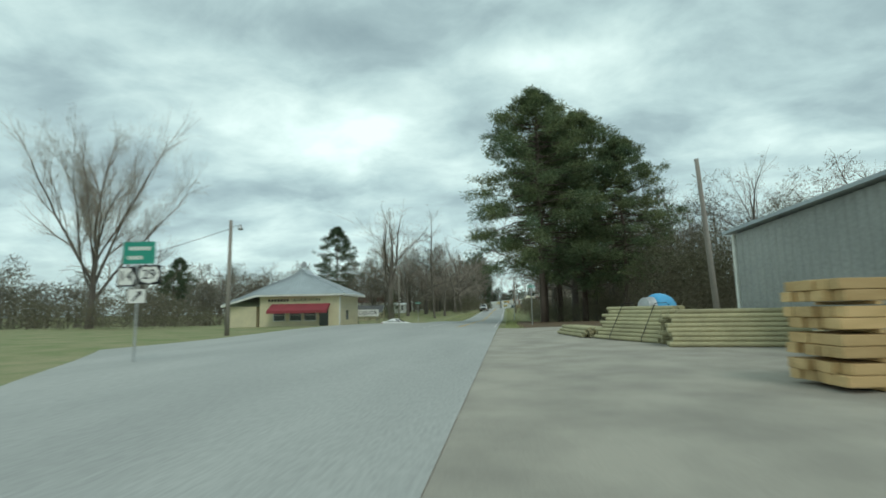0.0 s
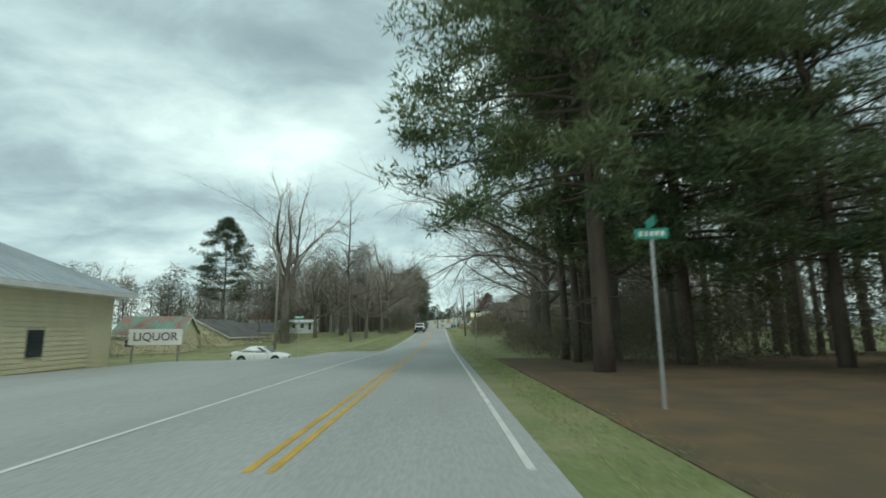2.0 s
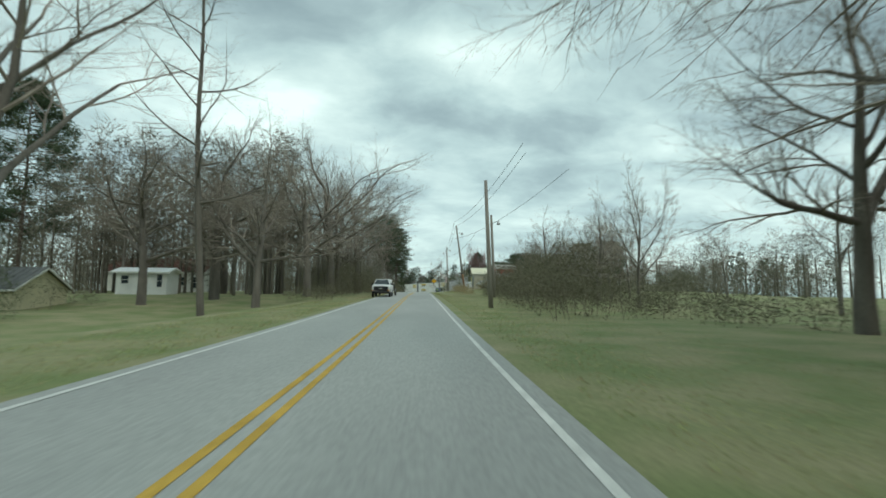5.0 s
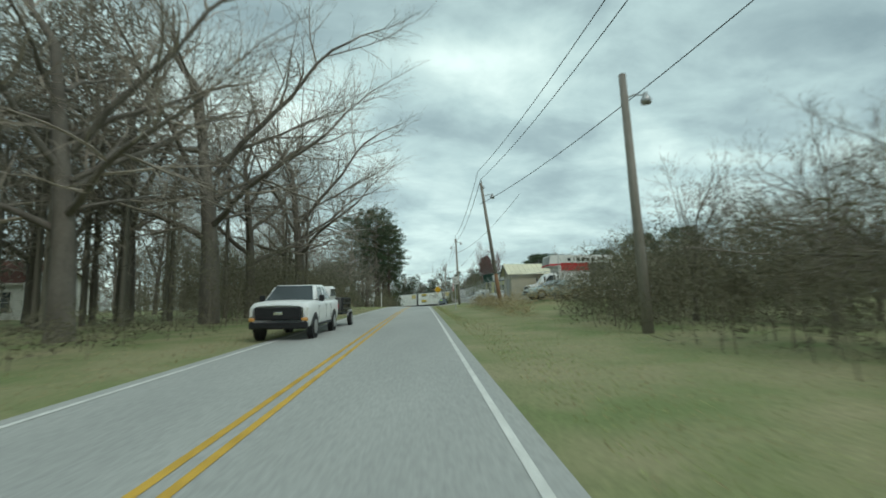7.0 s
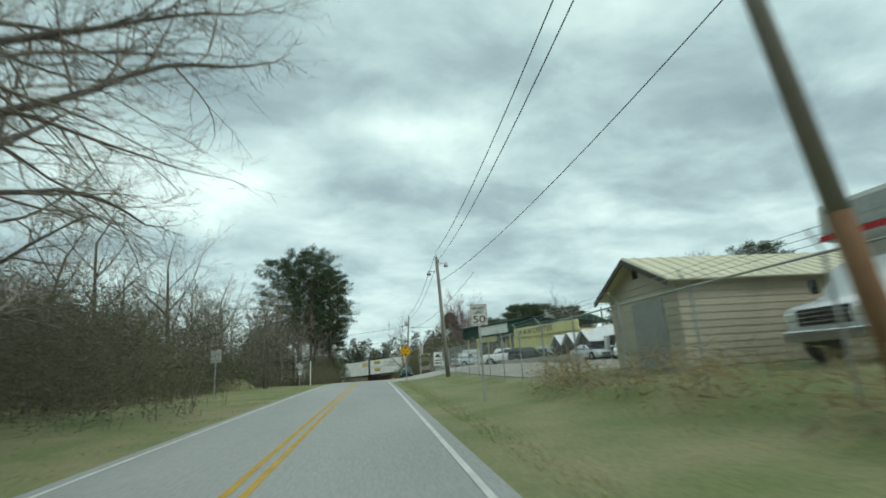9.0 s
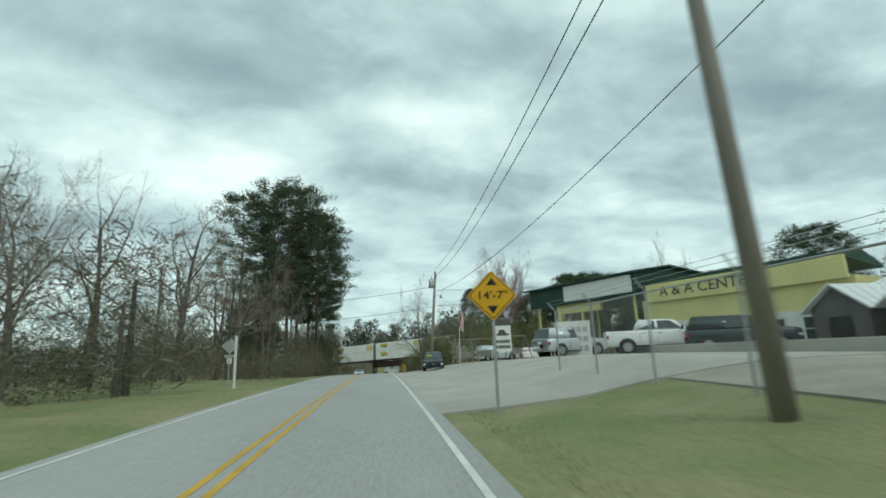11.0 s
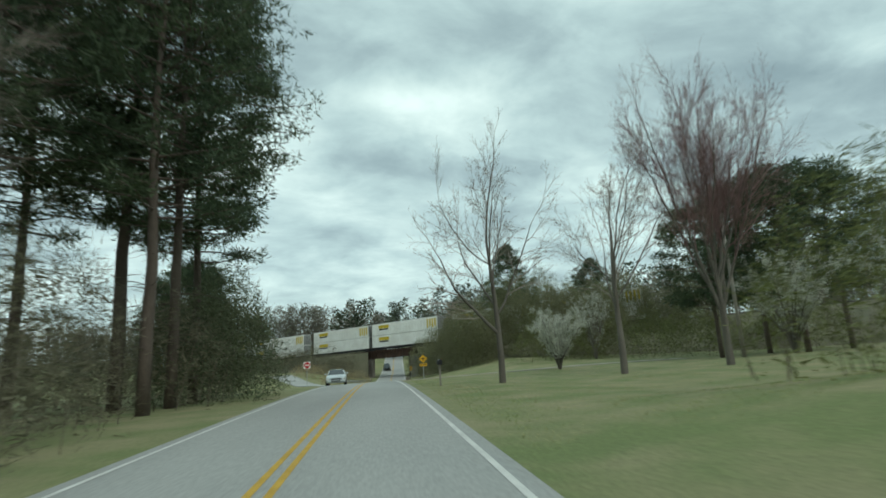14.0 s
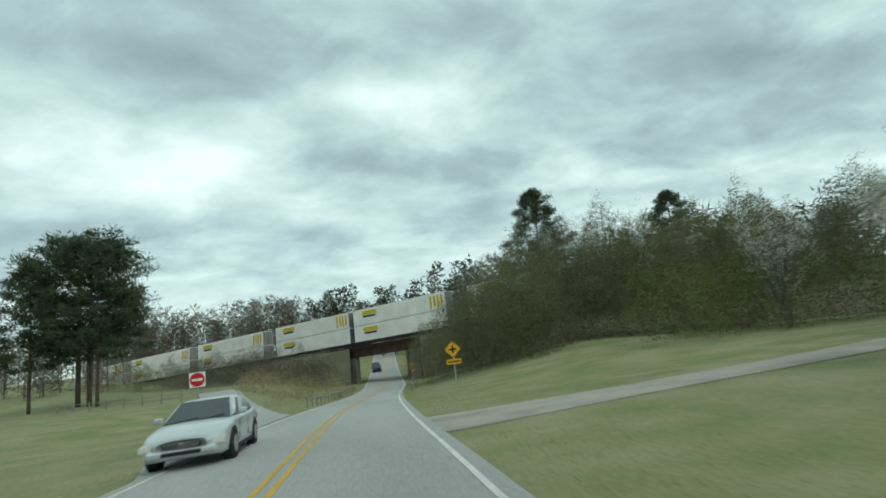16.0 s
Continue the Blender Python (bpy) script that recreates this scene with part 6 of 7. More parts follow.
# the store: cream boards, red awning and a grey hipped metal roof
st = thing("liquor_store", pose(-15.1, 49.6, land(-16, 56), 0, 0, 3), "cream clapboard store with a red awning and grey hipped metal roof", "store")
W0, D0, EZ, AZ, WL0, EL = 12.5, 8.0, 3.35, 6.15, 9.2, 2.3
part("wall", Build().box((-WL0 / 2, D0 / 2, EZ / 2 - 0.1), (WL0 - 0.4, D0 - 0.4, EZ + 0.2)), M_CREAM, st)
part("side_wing", Build().box((-(WL0 + W0) / 2 - 0.1, D0 / 2, EL / 2 - 0.1), (W0 - WL0 - 0.2, D0 - 0.5, EL + 0.1)), M_CREAM, st, "low cream side wing")
siding(st, 0.2, 6.2, 0.1, 3.2, -0.2, "y", M_CREAM, 0.2, 1, cut=((2.6, 3.5, 0.6, 1.75),))
part("trim_board", Build().box((-0.19, 0.2, 1.6), (0.14, 0.14, 3.2), 0.01), M_TRIM, st)
part("fascia", Build().box((-WL0 / 2 + 0.26, -0.42, EZ), (WL0 + 0.5, 0.06, 0.22), 0.01), M_TRIM, st)
part("fascia", Build().prism([(-W0 - 0.52, EL - 0.1), (-WL0, EZ - 0.11), (-WL0, EZ + 0.11), (-W0 - 0.52, EL + 0.12)], -0.45, -0.39, "y"), M_TRIM, st)
part("fascia", Build().box((0.52, D0 / 2, EZ), (0.06, D0 + 1.0, 0.22), 0.01), M_TRIM, st)
part("fascia", Build().box((-W0 - 0.52, D0 / 2, EL), (0.06, D0 + 1.0, 0.22), 0.01), M_TRIM, st)
part("soffit", Build().box((-WL0 / 2 + 0.26, D0 / 2, EZ - 0.08), (WL0 + 0.4, D0 + 0.9, 0.04)), M_TRIM, st)
ez, lz, ye, yb, AX = EZ + 0.12, EL + 0.12, -0.46, D0 + 0.46, -5.4
r1, r2 = (AX, D0 / 2 - 1.2, AZ), (AX, D0 / 2 + 1.2, AZ)
ribbed([(-WL0, ye, ez), (0.55, ye, ez), (AX + 0.02, r1[1], AZ), (AX - 0.02, r1[1], AZ)], 18, M_TIN, "roof_slope", st)
ribbed([(-W0 - 0.55, ye, lz), (-WL0, ye, ez), (AX, r1[1], AZ), (AX - 0.04, r1[1], AZ)], 7, M_TIN, "roof_slope", st)
ribbed([(0.55, ye, ez), (0.55, yb, ez), r2, r1], 16, M_TIN, "roof_slope", st)
ribbed([(0.55, yb, ez), (-WL0, yb, ez), (AX - 0.02, r2[1], AZ), (AX + 0.02, r2[1], AZ)], 18, M_TIN, "roof_slope", st)
ribbed([(-WL0, yb, ez), (-W0 - 0.55, yb, lz), (AX - 0.04, r2[1], AZ), (AX, r2[1], AZ)], 7, M_TIN, "roof_slope", st)
ribbed([(-W0 - 0.55, yb, lz), (-W0 - 0.55, ye, lz), r1, r2], 16, M_TIN, "roof_slope", st)
part("roof_gablet", Build().prism([(-1.1, 5.55), (1.1, 5.55), (0, 6.5)], D0 / 2 - 1.3, D0 / 2 + 1.4, "y", m=Matrix.Translation((AX, 0, 0))), M_TIN, st, "small raised roof vent gable")
part("awning", Build().prism([(-0.2, 2.45), (-1.5, 1.75), (-1.5, 1.45), (-1.42, 1.45), (-0.2, 2.3)], -7.5, -1.1, "x"), M_AWN, st, "dark red sloping awning")
for x in (-6.8, -5.0, -3.4):
    window_part(st, x, -0.0 + 0.2, 1.25, 1.3, 1.2, "x", -1)
part("door", Build().box((-1.9, 0.16, 1.05), (0.95, 0.08, 2.1), 0.01), M_GLASS, st, "dark shop door")
lettering("LIQUOR STORE", 0.36, M_BLACK, st, Matrix.Translation((-3.9, 0.16, 2.85)), width=3.2)
for k in range(7):
    part("writing_bar", Build().box((-7.95 + 0.34 * k, 0.17, 2.85), (0.22, 0.03, 0.28)), M_BLACK, st, "dark painted name bar")
part("side_window", Build().box((-0.17, 3.05, 1.18), (0.06, 0.8, 1.05), 0.01), M_GLASS, st, "small dark side window")
d = part("dish_mast", Build().tube([(AX, 4.6, AZ - 0.3), (AX, 4.6, AZ + 0.75)], [0.035, 0.035], 6), M_GALV, st)
part("dish", Build().tube([(AX - 0.1, 4.45, AZ + 0.8), (AX - 0.2, 4.3, AZ + 0.86), (AX - 0.34, 4.1, AZ + 0.9)], [0.05, 0.32, 0.42], 12), M_GALV, d, "grey satellite dish")
part("dish_arm", Build().tube([(AX, 4.6, AZ + 0.6), (AX + 0.5, 4.2, AZ + 1.15)], [0.025, 0.04], 5), M_GALV, d)

s = sign("liquor_board", -15.4, 60.6, "white roadside board lettered LIQUOR in black capitals", turn=6, category="sign")
for x in (-1.2, 1.2):
    part("post", Build().box((x, 0.05, 0.55), (0.09, 0.09, 1.5), 0.01), M_POLE, s)
board(s, "panel", rect(2.8, 0.86, 0.02), 1.38, M_SIGNW, 0.03)
lettering("LIQUOR", 0.62, M_BLACK, s, Matrix.Translation((0, -0.045, 1.38)), width=2.3)


def cottage(name, x, y, turn, w, d, eave, ridge, wall, roof, label, wins=(), porch=False, boards=False):
    """A low building with its ridge along its width and gables at the ends."""
    ob = thing(name, pose(x, y, land(x, y), 0, 0, turn), label, "house")
    part("wall", Build().prism([(-d / 2, -1.2), (d / 2, -1.2), (d / 2, eave), (0, ridge - 0.06), (-d / 2, eave)], -w / 2, w / 2, "x"), wall, ob)
    o = 0.35
    k = (ridge - eave) / (d / 2)
    ribbed([(-w / 2 - o, -d / 2 - o, eave - k * o + 0.05), (w / 2 + o, -d / 2 - o, eave - k * o + 0.05), (w / 2 + o, 0, ridge + 0.05), (-w / 2 - o, 0, ridge + 0.05)], int(w / 0.45), roof, "roof_slope", ob, 0.06)
    ribbed([(-w / 2 - o, d / 2 + o, eave - k * o + 0.05), (w / 2 + o, d / 2 + o, eave - k * o + 0.05), (w / 2 + o, 0, ridge + 0.05), (-w / 2 - o, 0, ridge + 0.05)], int(w / 0.45), roof, "roof_slope", ob, 0.06)
    part("fascia", Build().box((0, -d / 2 - o, eave - k * o - 0.06), (w + 2 * o, 0.05, 0.16), 0.008), M_TRIM, ob)
    for sx in (-1, 1):
        for sy in (-1, 1):
            part("barge_board", Build().prism([(sy * (d / 2 + o), eave - k * o - 0.12), (sy * (d / 2 + o), eave - k * o + 0.04), (0, ridge + 0.04), (0, ridge - 0.13)], sx * (w / 2 + o) - 0.03, sx * (w / 2 + o) + 0.03, "x"), M_TRIM, ob)
    for wx, wz, ww, wh in wins:
        window_part(ob, wx, -d / 2, wz, ww, wh, "x", -1)
    if boards:
        siding(ob, -w / 2, w / 2, 0.05, eave - 0.05, -d / 2, "x", wall, 0.22, -1)
        siding(ob, -d / 2, d / 2, 0.05, eave - 0.05, -w / 2, "y", wall, 0.22, -1)
    return ob


cottage("cream_house", -35.2, 110.4, 80, 9, 11, 1.35, 3.9, M_CREAM, M_SHINGLE, "cream house with white barge boards and a gable to the road", boards=True)
cottage("grey_house", -36.6, 124.5, 6, 13, 6.5, 1.7, 3.3, M_CREAM, M_SHINGLE, "low cream house with a long grey shingle roof", ((-3, 1.0, 1.0, 0.8), (2.5, 1.0, 1.0, 0.8)))
cottage("green_shed", -35.0, 94.5, 4, 7.6, 5, 2.4, 4.4, M_CREAM, M_TURQ, "low building with a faded green and red metal roof", ((-2, 1.2, 0.9, 0.9),), boards=True)
cottage("white_trailer", -29.6, 139, 5, 5.0, 3.0, 2.4, 2.8, M_WHITE, M_TINW, "white mobile home with dark windows behind a leafless tree", ((-1.6, 1.5, 0.8, 0.9), (0.2, 1.5, 0.8, 0.9), (1.8, 1.4, 0.6, 1.4)))
cottage("white_house", -44, 171, -4, 17, 8, 3.3, 5.6, M_WHITE, M_BROWNROOF, "white house with a dark brown roof across the road", ((2.0, 1.6, 1.2, 1.4), (4.8, 1.6, 1.2, 1.4), (7.0, 1.4, 1.0, 1.9)))

# tan shed: gable to the road, long boarded side to the fence
sh = thing("tan_shed", pose(8.9, 168.4, land(12, 167), 0, 0, 0), "tan boarded shed with a pale metal gable roof", "shed")
SW, SL, SE, SR = 4.0, 15.0, 2.62, 3.6
part("wall", Build().prism([(-SW / 2, -0.3), (SW / 2, -0.3), (SW / 2, SE), (0, SR - 0.06), (-SW / 2, SE)], 0.0, SL, "x"), M_TAN, sh)
siding(sh, 0.0, SL, 0.05, SE - 0.03, -SW / 2, "x", M_TAN, 0.21, -1)
siding(sh, -SW / 2, SW / 2, 0.05, SE - 0.03, 0.0, "y", M_TAN, 0.21, -1, cut=((-1.3, 0.5, 0.0, 2.1),))
part("door", Build().box((-0.02, -0.4, 1.05), (0.07, 1.8, 2.1), 0.01), M_CORR, sh, "grey roll-up metal door")
part("gable_board", Build().prism([(-SW / 2, SE), (SW / 2, SE), (0, SR - 0.1)], -0.035, 0.0, "x"), M_TAN, sh)
part("gable_vent", Build().box((-0.045, 0, SR - 0.5), (0.04, 0.3, 0.34), 0.006), M_BLACK, sh, "dark gable vent")
for sy in (-1, 1):
    ribbed([(-0.45, sy * (SW / 2 + 0.35), SE - 0.12), (SL + 0.4, sy * (SW / 2 + 0.35), SE - 0.12), (SL + 0.4, 0, SR + 0.04), (-0.45, 0, SR + 0.04)], 34, M_TINY, "roof_slope", sh, 0.05)
    part("barge_board", Build().prism([(sy * (SW / 2 + 0.36), SE - 0.32), (sy * (SW / 2 + 0.36), SE - 0.14), (0, SR + 0.0), (0, SR - 0.18)], -0.48, -0.42, "x"), M_GREYWOOD, sh)
window_part(sh, 12.6, -SW / 2, 1.6, 1.5, 0.9, "x", -1)


def mesh_fence(name, pts, label, h=2.2, step=3.0, barbed=True):
    ob = thing(name, Matrix.Identity(4), label, "fence")
    wires = Build()
    for (x0, y0), (x1, y1) in zip(pts, pts[1:]):
        n = max(int(math.hypot(x1 - x0, y1 - y0) / step), 1)
        q = []
        for k in range(n + 1):
            x, y = x0 + (x1 - x0) * k / n, y0 + (y1 - y0) * k / n
            z = land(x, y)
            q.append((x, y, z))
            if k == n and (x1, y1) != pts[-1]:
                continue
            o = part("post", Build().tube([(x, y, z - 0.3), (x, y, z + h)], [0.032, 0.032], 8), M_GALV, ob)
            if barbed:
                part("arm", Build().tube([(x, y, z + h), (x - 0.3, y - 0.1, z + h + 0.32)], [0.022, 0.018], 6), M_GALV, o)
        for a, b in zip(q, q[1:]):
            part("top_rail", Build().tube([(a[0], a[1], a[2] + h - 0.03), (b[0], b[1], b[2] + h - 0.03)], [0.024, 0.024], 6), M_GALV, ob)
            if barbed:
                for j in range(3):
                    f = 0.1 * (j + 1)
                    wires.tube([(a[0] - f, a[1], a[2] + h + f), (b[0] - f, b[1], b[2] + h + f)], [0.006, 0.006], 3, cap=False)
            # woven mesh
            m = int(math.hypot(b[0] - a[0], b[1] - a[1]) / 0.14)
            for j in range(-14, m):
                for sgn in (0, 1):
                    t0, t1 = max(j, 0), min(j + 14, m)
                    za, zb = (t0 - j) / 14 * (h - 0.1), (t1 - j) / 14 * (h - 0.1)
                    if sgn:
                        za, zb = h - 0.1 - za, h - 0.1 - zb
                    A, B = Vector(a), Vector(b)
                    wires.tube([tuple(A.lerp(B, t0 / m) + Vector((0, 0, 0.04 + za))), tuple(A.lerp(B, t1 / m) + Vector((0, 0, 0.04 + zb)))], [0.0025, 0.0025], 3, cap=False)
    part("woven_mesh", wires, M_GALV, ob, "thin galvanised wire mesh")
    return ob


mesh_fence("chain_link_fence", [(24, 156.5), (6.8, 156.5), (6.8, 204)], "chain-link fence with barbed-wire arms round the lot")

# row of grey sheds with a white metal roof
rs = thing("shed_row", pose(22, 182, land(22, 195) - 0.6, 0, 0, 0), "long grey boarded shed row with a white metal roof", "shed")
RL, RD, RE, RR = 25.0, 8.0, 2.9, 4.3
part("wall", Build().prism([(0, -0.3), (RD, -0.3), (RD, RE), (RD / 2, RR - 0.06), (0, RE)], 0, RL, "y"), M_GREYWOOD, rs)
ribbed([(-0.5, -0.4, RE - 0.12), (-0.5, RL + 0.4, RE - 0.12), (RD / 2, RL + 0.4, RR + 0.04), (RD / 2, -0.4, RR + 0.04)], 50, M_TINW, "roof_slope", rs, 0.05)
ribbed([(RD + 0.5, -0.4, RE - 0.12), (RD + 0.5, RL + 0.4, RE - 0.12), (RD / 2, RL + 0.4, RR + 0.04), (RD / 2, -0.4, RR + 0.04)], 50, M_TINW, "roof_slope", rs, 0.05)
for k in range(56):
    part("board", Build().box((-0.012, 0.22 + k * 0.445, RE / 2 - 0.05), (0.024, 0.425, RE)), M_GREYWOOD, rs)
for y in (3.0, 7.5, 12.0):
    window_part(rs, -0.02, y, 1.9, 1.0, 0.75, "y", -1, M_GREYWOOD)
for y in (16.2, 19.8, 23.3):
    g = part("porch", Build().prism([(y - 1.35, 0), (y - 1.35, 2.55), (y, 3.5), (y + 1.35, 2.55), (y + 1.35, 0)], -1.9, -0.02, "x"), M_GREYWOOD, rs, "grey gabled entrance bay")
    for sgn in (-1, 1):
        ribbed([(-2.2, y + sgn * 1.7, 2.36), (0.2, y + sgn * 1.7, 2.36), (1.6, y, 3.56), (-2.2, y, 3.56)], 6, M_TINW, "porch_roof", g, 0.04)
    part("bay_door", Build().box((-1.92, y, 1.05), (0.05, 1.1, 2.1), 0.01), M_BLACK, g, "dark doorway")
part("pillar", Build().box((-0.6, 14.2, 1.35), (0.4, 0.4, 2.8), 0.02), M_WHITE, rs, "white corner pillar")
# low pale wall along the lot
setting("low_wall", Build().box((15.5, 201.5, land(15.5, 201.5) + 0.15), (0.25, 26, 0.7), 0.02), M_CONC, "low pale concrete block wall along the lot", "wall")

# shop with a yellow name board, and its dark green canopy
shop = thing("variety_shop", pose(24.2, 208.2, land(22, 216) - 0.75, 0, 0, math.degrees(math.atan2(0.922, -0.387)) - 90), "shop with a yellow name board and a dark green canopy roof", "shop")
# local: +y runs along the front, +x goes into the building, the front faces -x
part("wall", Build().box((2.6, 6.2, 2.2), (5.0, 12.8, 4.8)), M_YELLOW, shop)
part("lower_wall", Build().box((0.06, 6.2, 1.5), (0.1, 12.8, 3.0), 0.01), M_WHITE, shop, "white lower front")
part("name_board", Build().box((-0.12, 6.0, 5.05), (0.2, 12.0, 1.25), 0.02), M_YELLOW, shop, "yellow painted name board")
lettering("A & A CENTER", 0.95, M_BLACK, shop, Matrix.Translation((-0.24, 7.6, 5.05)) @ Matrix.Rotation(radians(-90), 4, "Z"), width=6.6)
for y in (1.6, 4.2, 6.8, 9.4):
    window_part(shop, 0.0, y, 2.0, 1.7, 1.3, "y", -1)
part("door", Build().box((-0.02, 11.3, 1.1), (0.08, 1.1, 2.2), 0.01), M_GLASS, shop, "dark glass door")
part("roof", Build().prism([(-0.02, 5.7), (5.3, 5.3), (5.3, 5.5), (2.5, 6.3), (-0.02, 5.95)], 0.2, 12.6, "y"), M_DKGREEN, shop, "dark green roof")
ca = part("canopy", Build().prism([(-0.5, 5.15), (8.5, 5.15), (8.5, 6.9), (3.6, 7.35), (-0.5, 6.75)], 12.7, 24.4, "y"), M_DKGREEN, shop, "dark green canopy")
part("canopy_roof", Build().prism([(-0.9, 6.72), (3.6, 7.42), (8.9, 6.95), (8.9, 7.08), (3.6, 7.56), (-0.9, 6.86)], 12.4, 24.9, "y"), M_DKGREEN, ca, "dark green sheet roof with an overhang")
part("white_panel", Build().box((-0.57, 16.4, 6.0), (0.1, 7.0, 1.3), 0.01), M_SIGNW, ca, "blank white sign panel")
for x, y in ((0.0, 13.2), (0.0, 18.5), (0.0, 23.8), (7.6, 23.8), (7.6, 13.2)):
    part("column", Build().box((x, y, 2.45), (0.15, 0.15, 5.5), 0.01), M_YELLOW, shop, "yellow painted canopy column")

part("entrance_column", Build().box((0.0, 21.0, 2.3), (0.45, 0.5, 5.6), 0.02), M_YELLOW, shop, "thick yellow canopy pillar")
part("entrance_beam", Build().box((0.02, 18.6, 4.75), (0.3, 4.4, 0.75), 0.02), M_YELLOW, shop, "yellow beam under the canopy")

s = sign("advert_board", 8.6, 219.4, "white roadside advertising board with dark printed blocks", "sign", turn=-12, dz=-0.5)
for x in (-0.5, 0.5):
    part("post", Build().box((x, 0.05, 1.2), (0.09, 0.09, 2.9), 0.008), M_POLE, s)
b = board(s, "panel", rect(1.15, 1.75, 0.02), 2.05, M_SIGNW, 0.03)
board(b, "picture", [(-0.42, 0.2), (0.42, 0.2), (0.42, 0.32), (0.25, 0.34), (0.12, 0.6), (-0.2, 0.6), (-0.3, 0.36), (-0.42, 0.32)], 2.05, M_GREYWOOD, 0.004, "dark printed picture", -0.032)
for k in range(2):
    for j in range(6):
        board(b, "writing_bar", [(a - 0.42 + 0.165 * j, c - 0.2 - 0.36 * k) for a, c in rect(0.12, 0.22)], 2.05, M_BLACK, 0.004, y=-0.032)
board(s, "upper_panel", rect(1.15, 0.4, 0.02), 3.2, M_GREYWOOD, 0.03)

s = sign("white_banner", 12.6, 216.8, "white banner board with grey lettering blocks under the canopy", "sign", turn=-25, dz=-0.6)
for x in (-1.0, 1.0):
    part("post", Build().box((x, 0.05, 1.2), (0.08, 0.08, 2.8), 0.008), M_WHITE, s)
b = board(s, "panel", rect(2.2, 2.2, 0.02), 1.75, M_SIGNW, 0.03)
for k in range(3):
    for j in range(5):
        board(b, "writing_bar", [(a - 0.75 + 0.38 * j, c + 0.55 - 0.6 * k) for a, c in rect(0.28, 0.34, 0.05)], 1.75, M_ALU, 0.004, y=-0.032)

# flag on its pole
s = sign("flag_pole", 7.05, 228.8, "leaning white pole with a hanging striped flag", "flag", turn=-15, dz=-0.3)
part("pole", Build().tube([(0, 0, -0.2), (0.1, 0, 5.4)], [0.035, 0.02], 8), M_WHITE, s)
for k in range(7):
    b = Build()
    for j in range(6):
        z = 5.2 - j * 0.32
        b.v += [(0.1 + 0.05 * k + 0.05 * math.sin(j * 0.9), 0.05 * math.sin(j * 1.1 + k), z - 0.06 * k), (0.1 + 0.05 * (k + 1) + 0.05 * math.sin(j * 0.9), 0.05 * math.sin(j * 1.1 + k + 1), z - 0.06 * (k + 1))]
    b.f = [(2 * j, 2 * j + 1, 2 * j + 3, 2 * j + 2) for j in range(5)]
    b.v, b.f = b.v + [(x, y + 0.012, z) for x, y, z in b.v], b.f + [tuple(i + 12 for i in reversed(f)) for f in b.f]
    part("stripe", b, M_FLAGB if k < 1 else (M_FLAGR if k % 2 else M_WHITE), s)


def swing_frame(x, y, turn, w, h, label):
    ob = thing("swing_frame", pose(x, y, land(x, y) + 0.04, 0, 0, turn), label, "garden furniture", "frames on the forecourt")
    for sx in (-w / 2, w / 2):
        for sy in (-0.75, 0.75):
            part("leg", Build().tube([(sx, sy, 0), (sx, 0, h)], [0.05, 0.05], 6), M_POLE, ob)
        part("brace", Build().tube([(sx, -0.45, h * 0.4), (sx, 0.45, h * 0.4)], [0.04, 0.04], 6), M_POLE, ob)
    part("top_beam", Build().tube([(-w / 2 - 0.15, 0, h), (w / 2 + 0.15, 0, h)], [0.055, 0.055], 6), M_POLE, ob)
    part("seat", Build().box((0, 0, 0.5), (w * 0.7, 0.5, 0.06), 0.01), M_POLE, ob)
    part("backrest", Build().box((0, 0.26, 0.8), (w * 0.7, 0.05, 0.5), 0.01), M_POLE, ob)
    for sx in (-w * 0.33, w * 0.33):
        part("chain", Build().tube([(sx, -0.2, 0.5), (sx, 0, h)], [0.012, 0.012], 4), M_GALV, ob)
    return ob


L_SW = "grey timber garden swing on an A-frame"
swing_frame(8.2, 232.5, 20, 2.2, 2.2, L_SW)
swing_frame(10.6, 234.6, 10, 2.2, 2.2, L_SW)
swing_frame(8.8, 237.8, -10, 2.0, 2.1, L_SW)
swing_frame(12.4, 229.2, 30, 2.0, 2.1, L_SW)


def white_table(x, y):
    ob = thing("side_table", pose(x, y, land(x, y) + 0.05, 0, 0, 20), "small white table on the forecourt", "table")
    part("tabletop", Build().box((0, 0, 0.7), (0.9, 0.5, 0.05), 0.01), M_WHITE, ob)
    for sx in (-0.4, 0.4):
        for sy in (-0.2, 0.2):
            part("leg", Build().box((sx, sy, 0.34), (0.05, 0.05, 0.7)), M_WHITE, ob)


white_table(15.2, 227.2)
tr = thing("tyre", pose(12.8, 232.8, land(12.8, 232.8) + 0.42, 0, 12, 40), "old tyre leaning on the forecourt", "tyre")
part("tyre_ring", Build().tube([(0.32 * math.cos(a), 0, 0.32 * math.sin(a)) for a in np.linspace(0, 2 * math.pi, 17)], [0.1] * 17, 8, False), M_TYRE, tr, smooth=True)
co = thing("traffic_cone", Matrix.Translation((13.9, 233.2, land(13.9, 233.2) + 0.05)), "orange traffic cone on the forecourt", "cone")
part("cone", Build().tube([(0, 0, 0.03), (0, 0, 0.7)], [0.17, 0.03], 12), M_ORANGE, co, smooth=True)
part("base", Build().box((0, 0, 0.02), (0.4, 0.4, 0.04), 0.01), M_ORANGE, co)

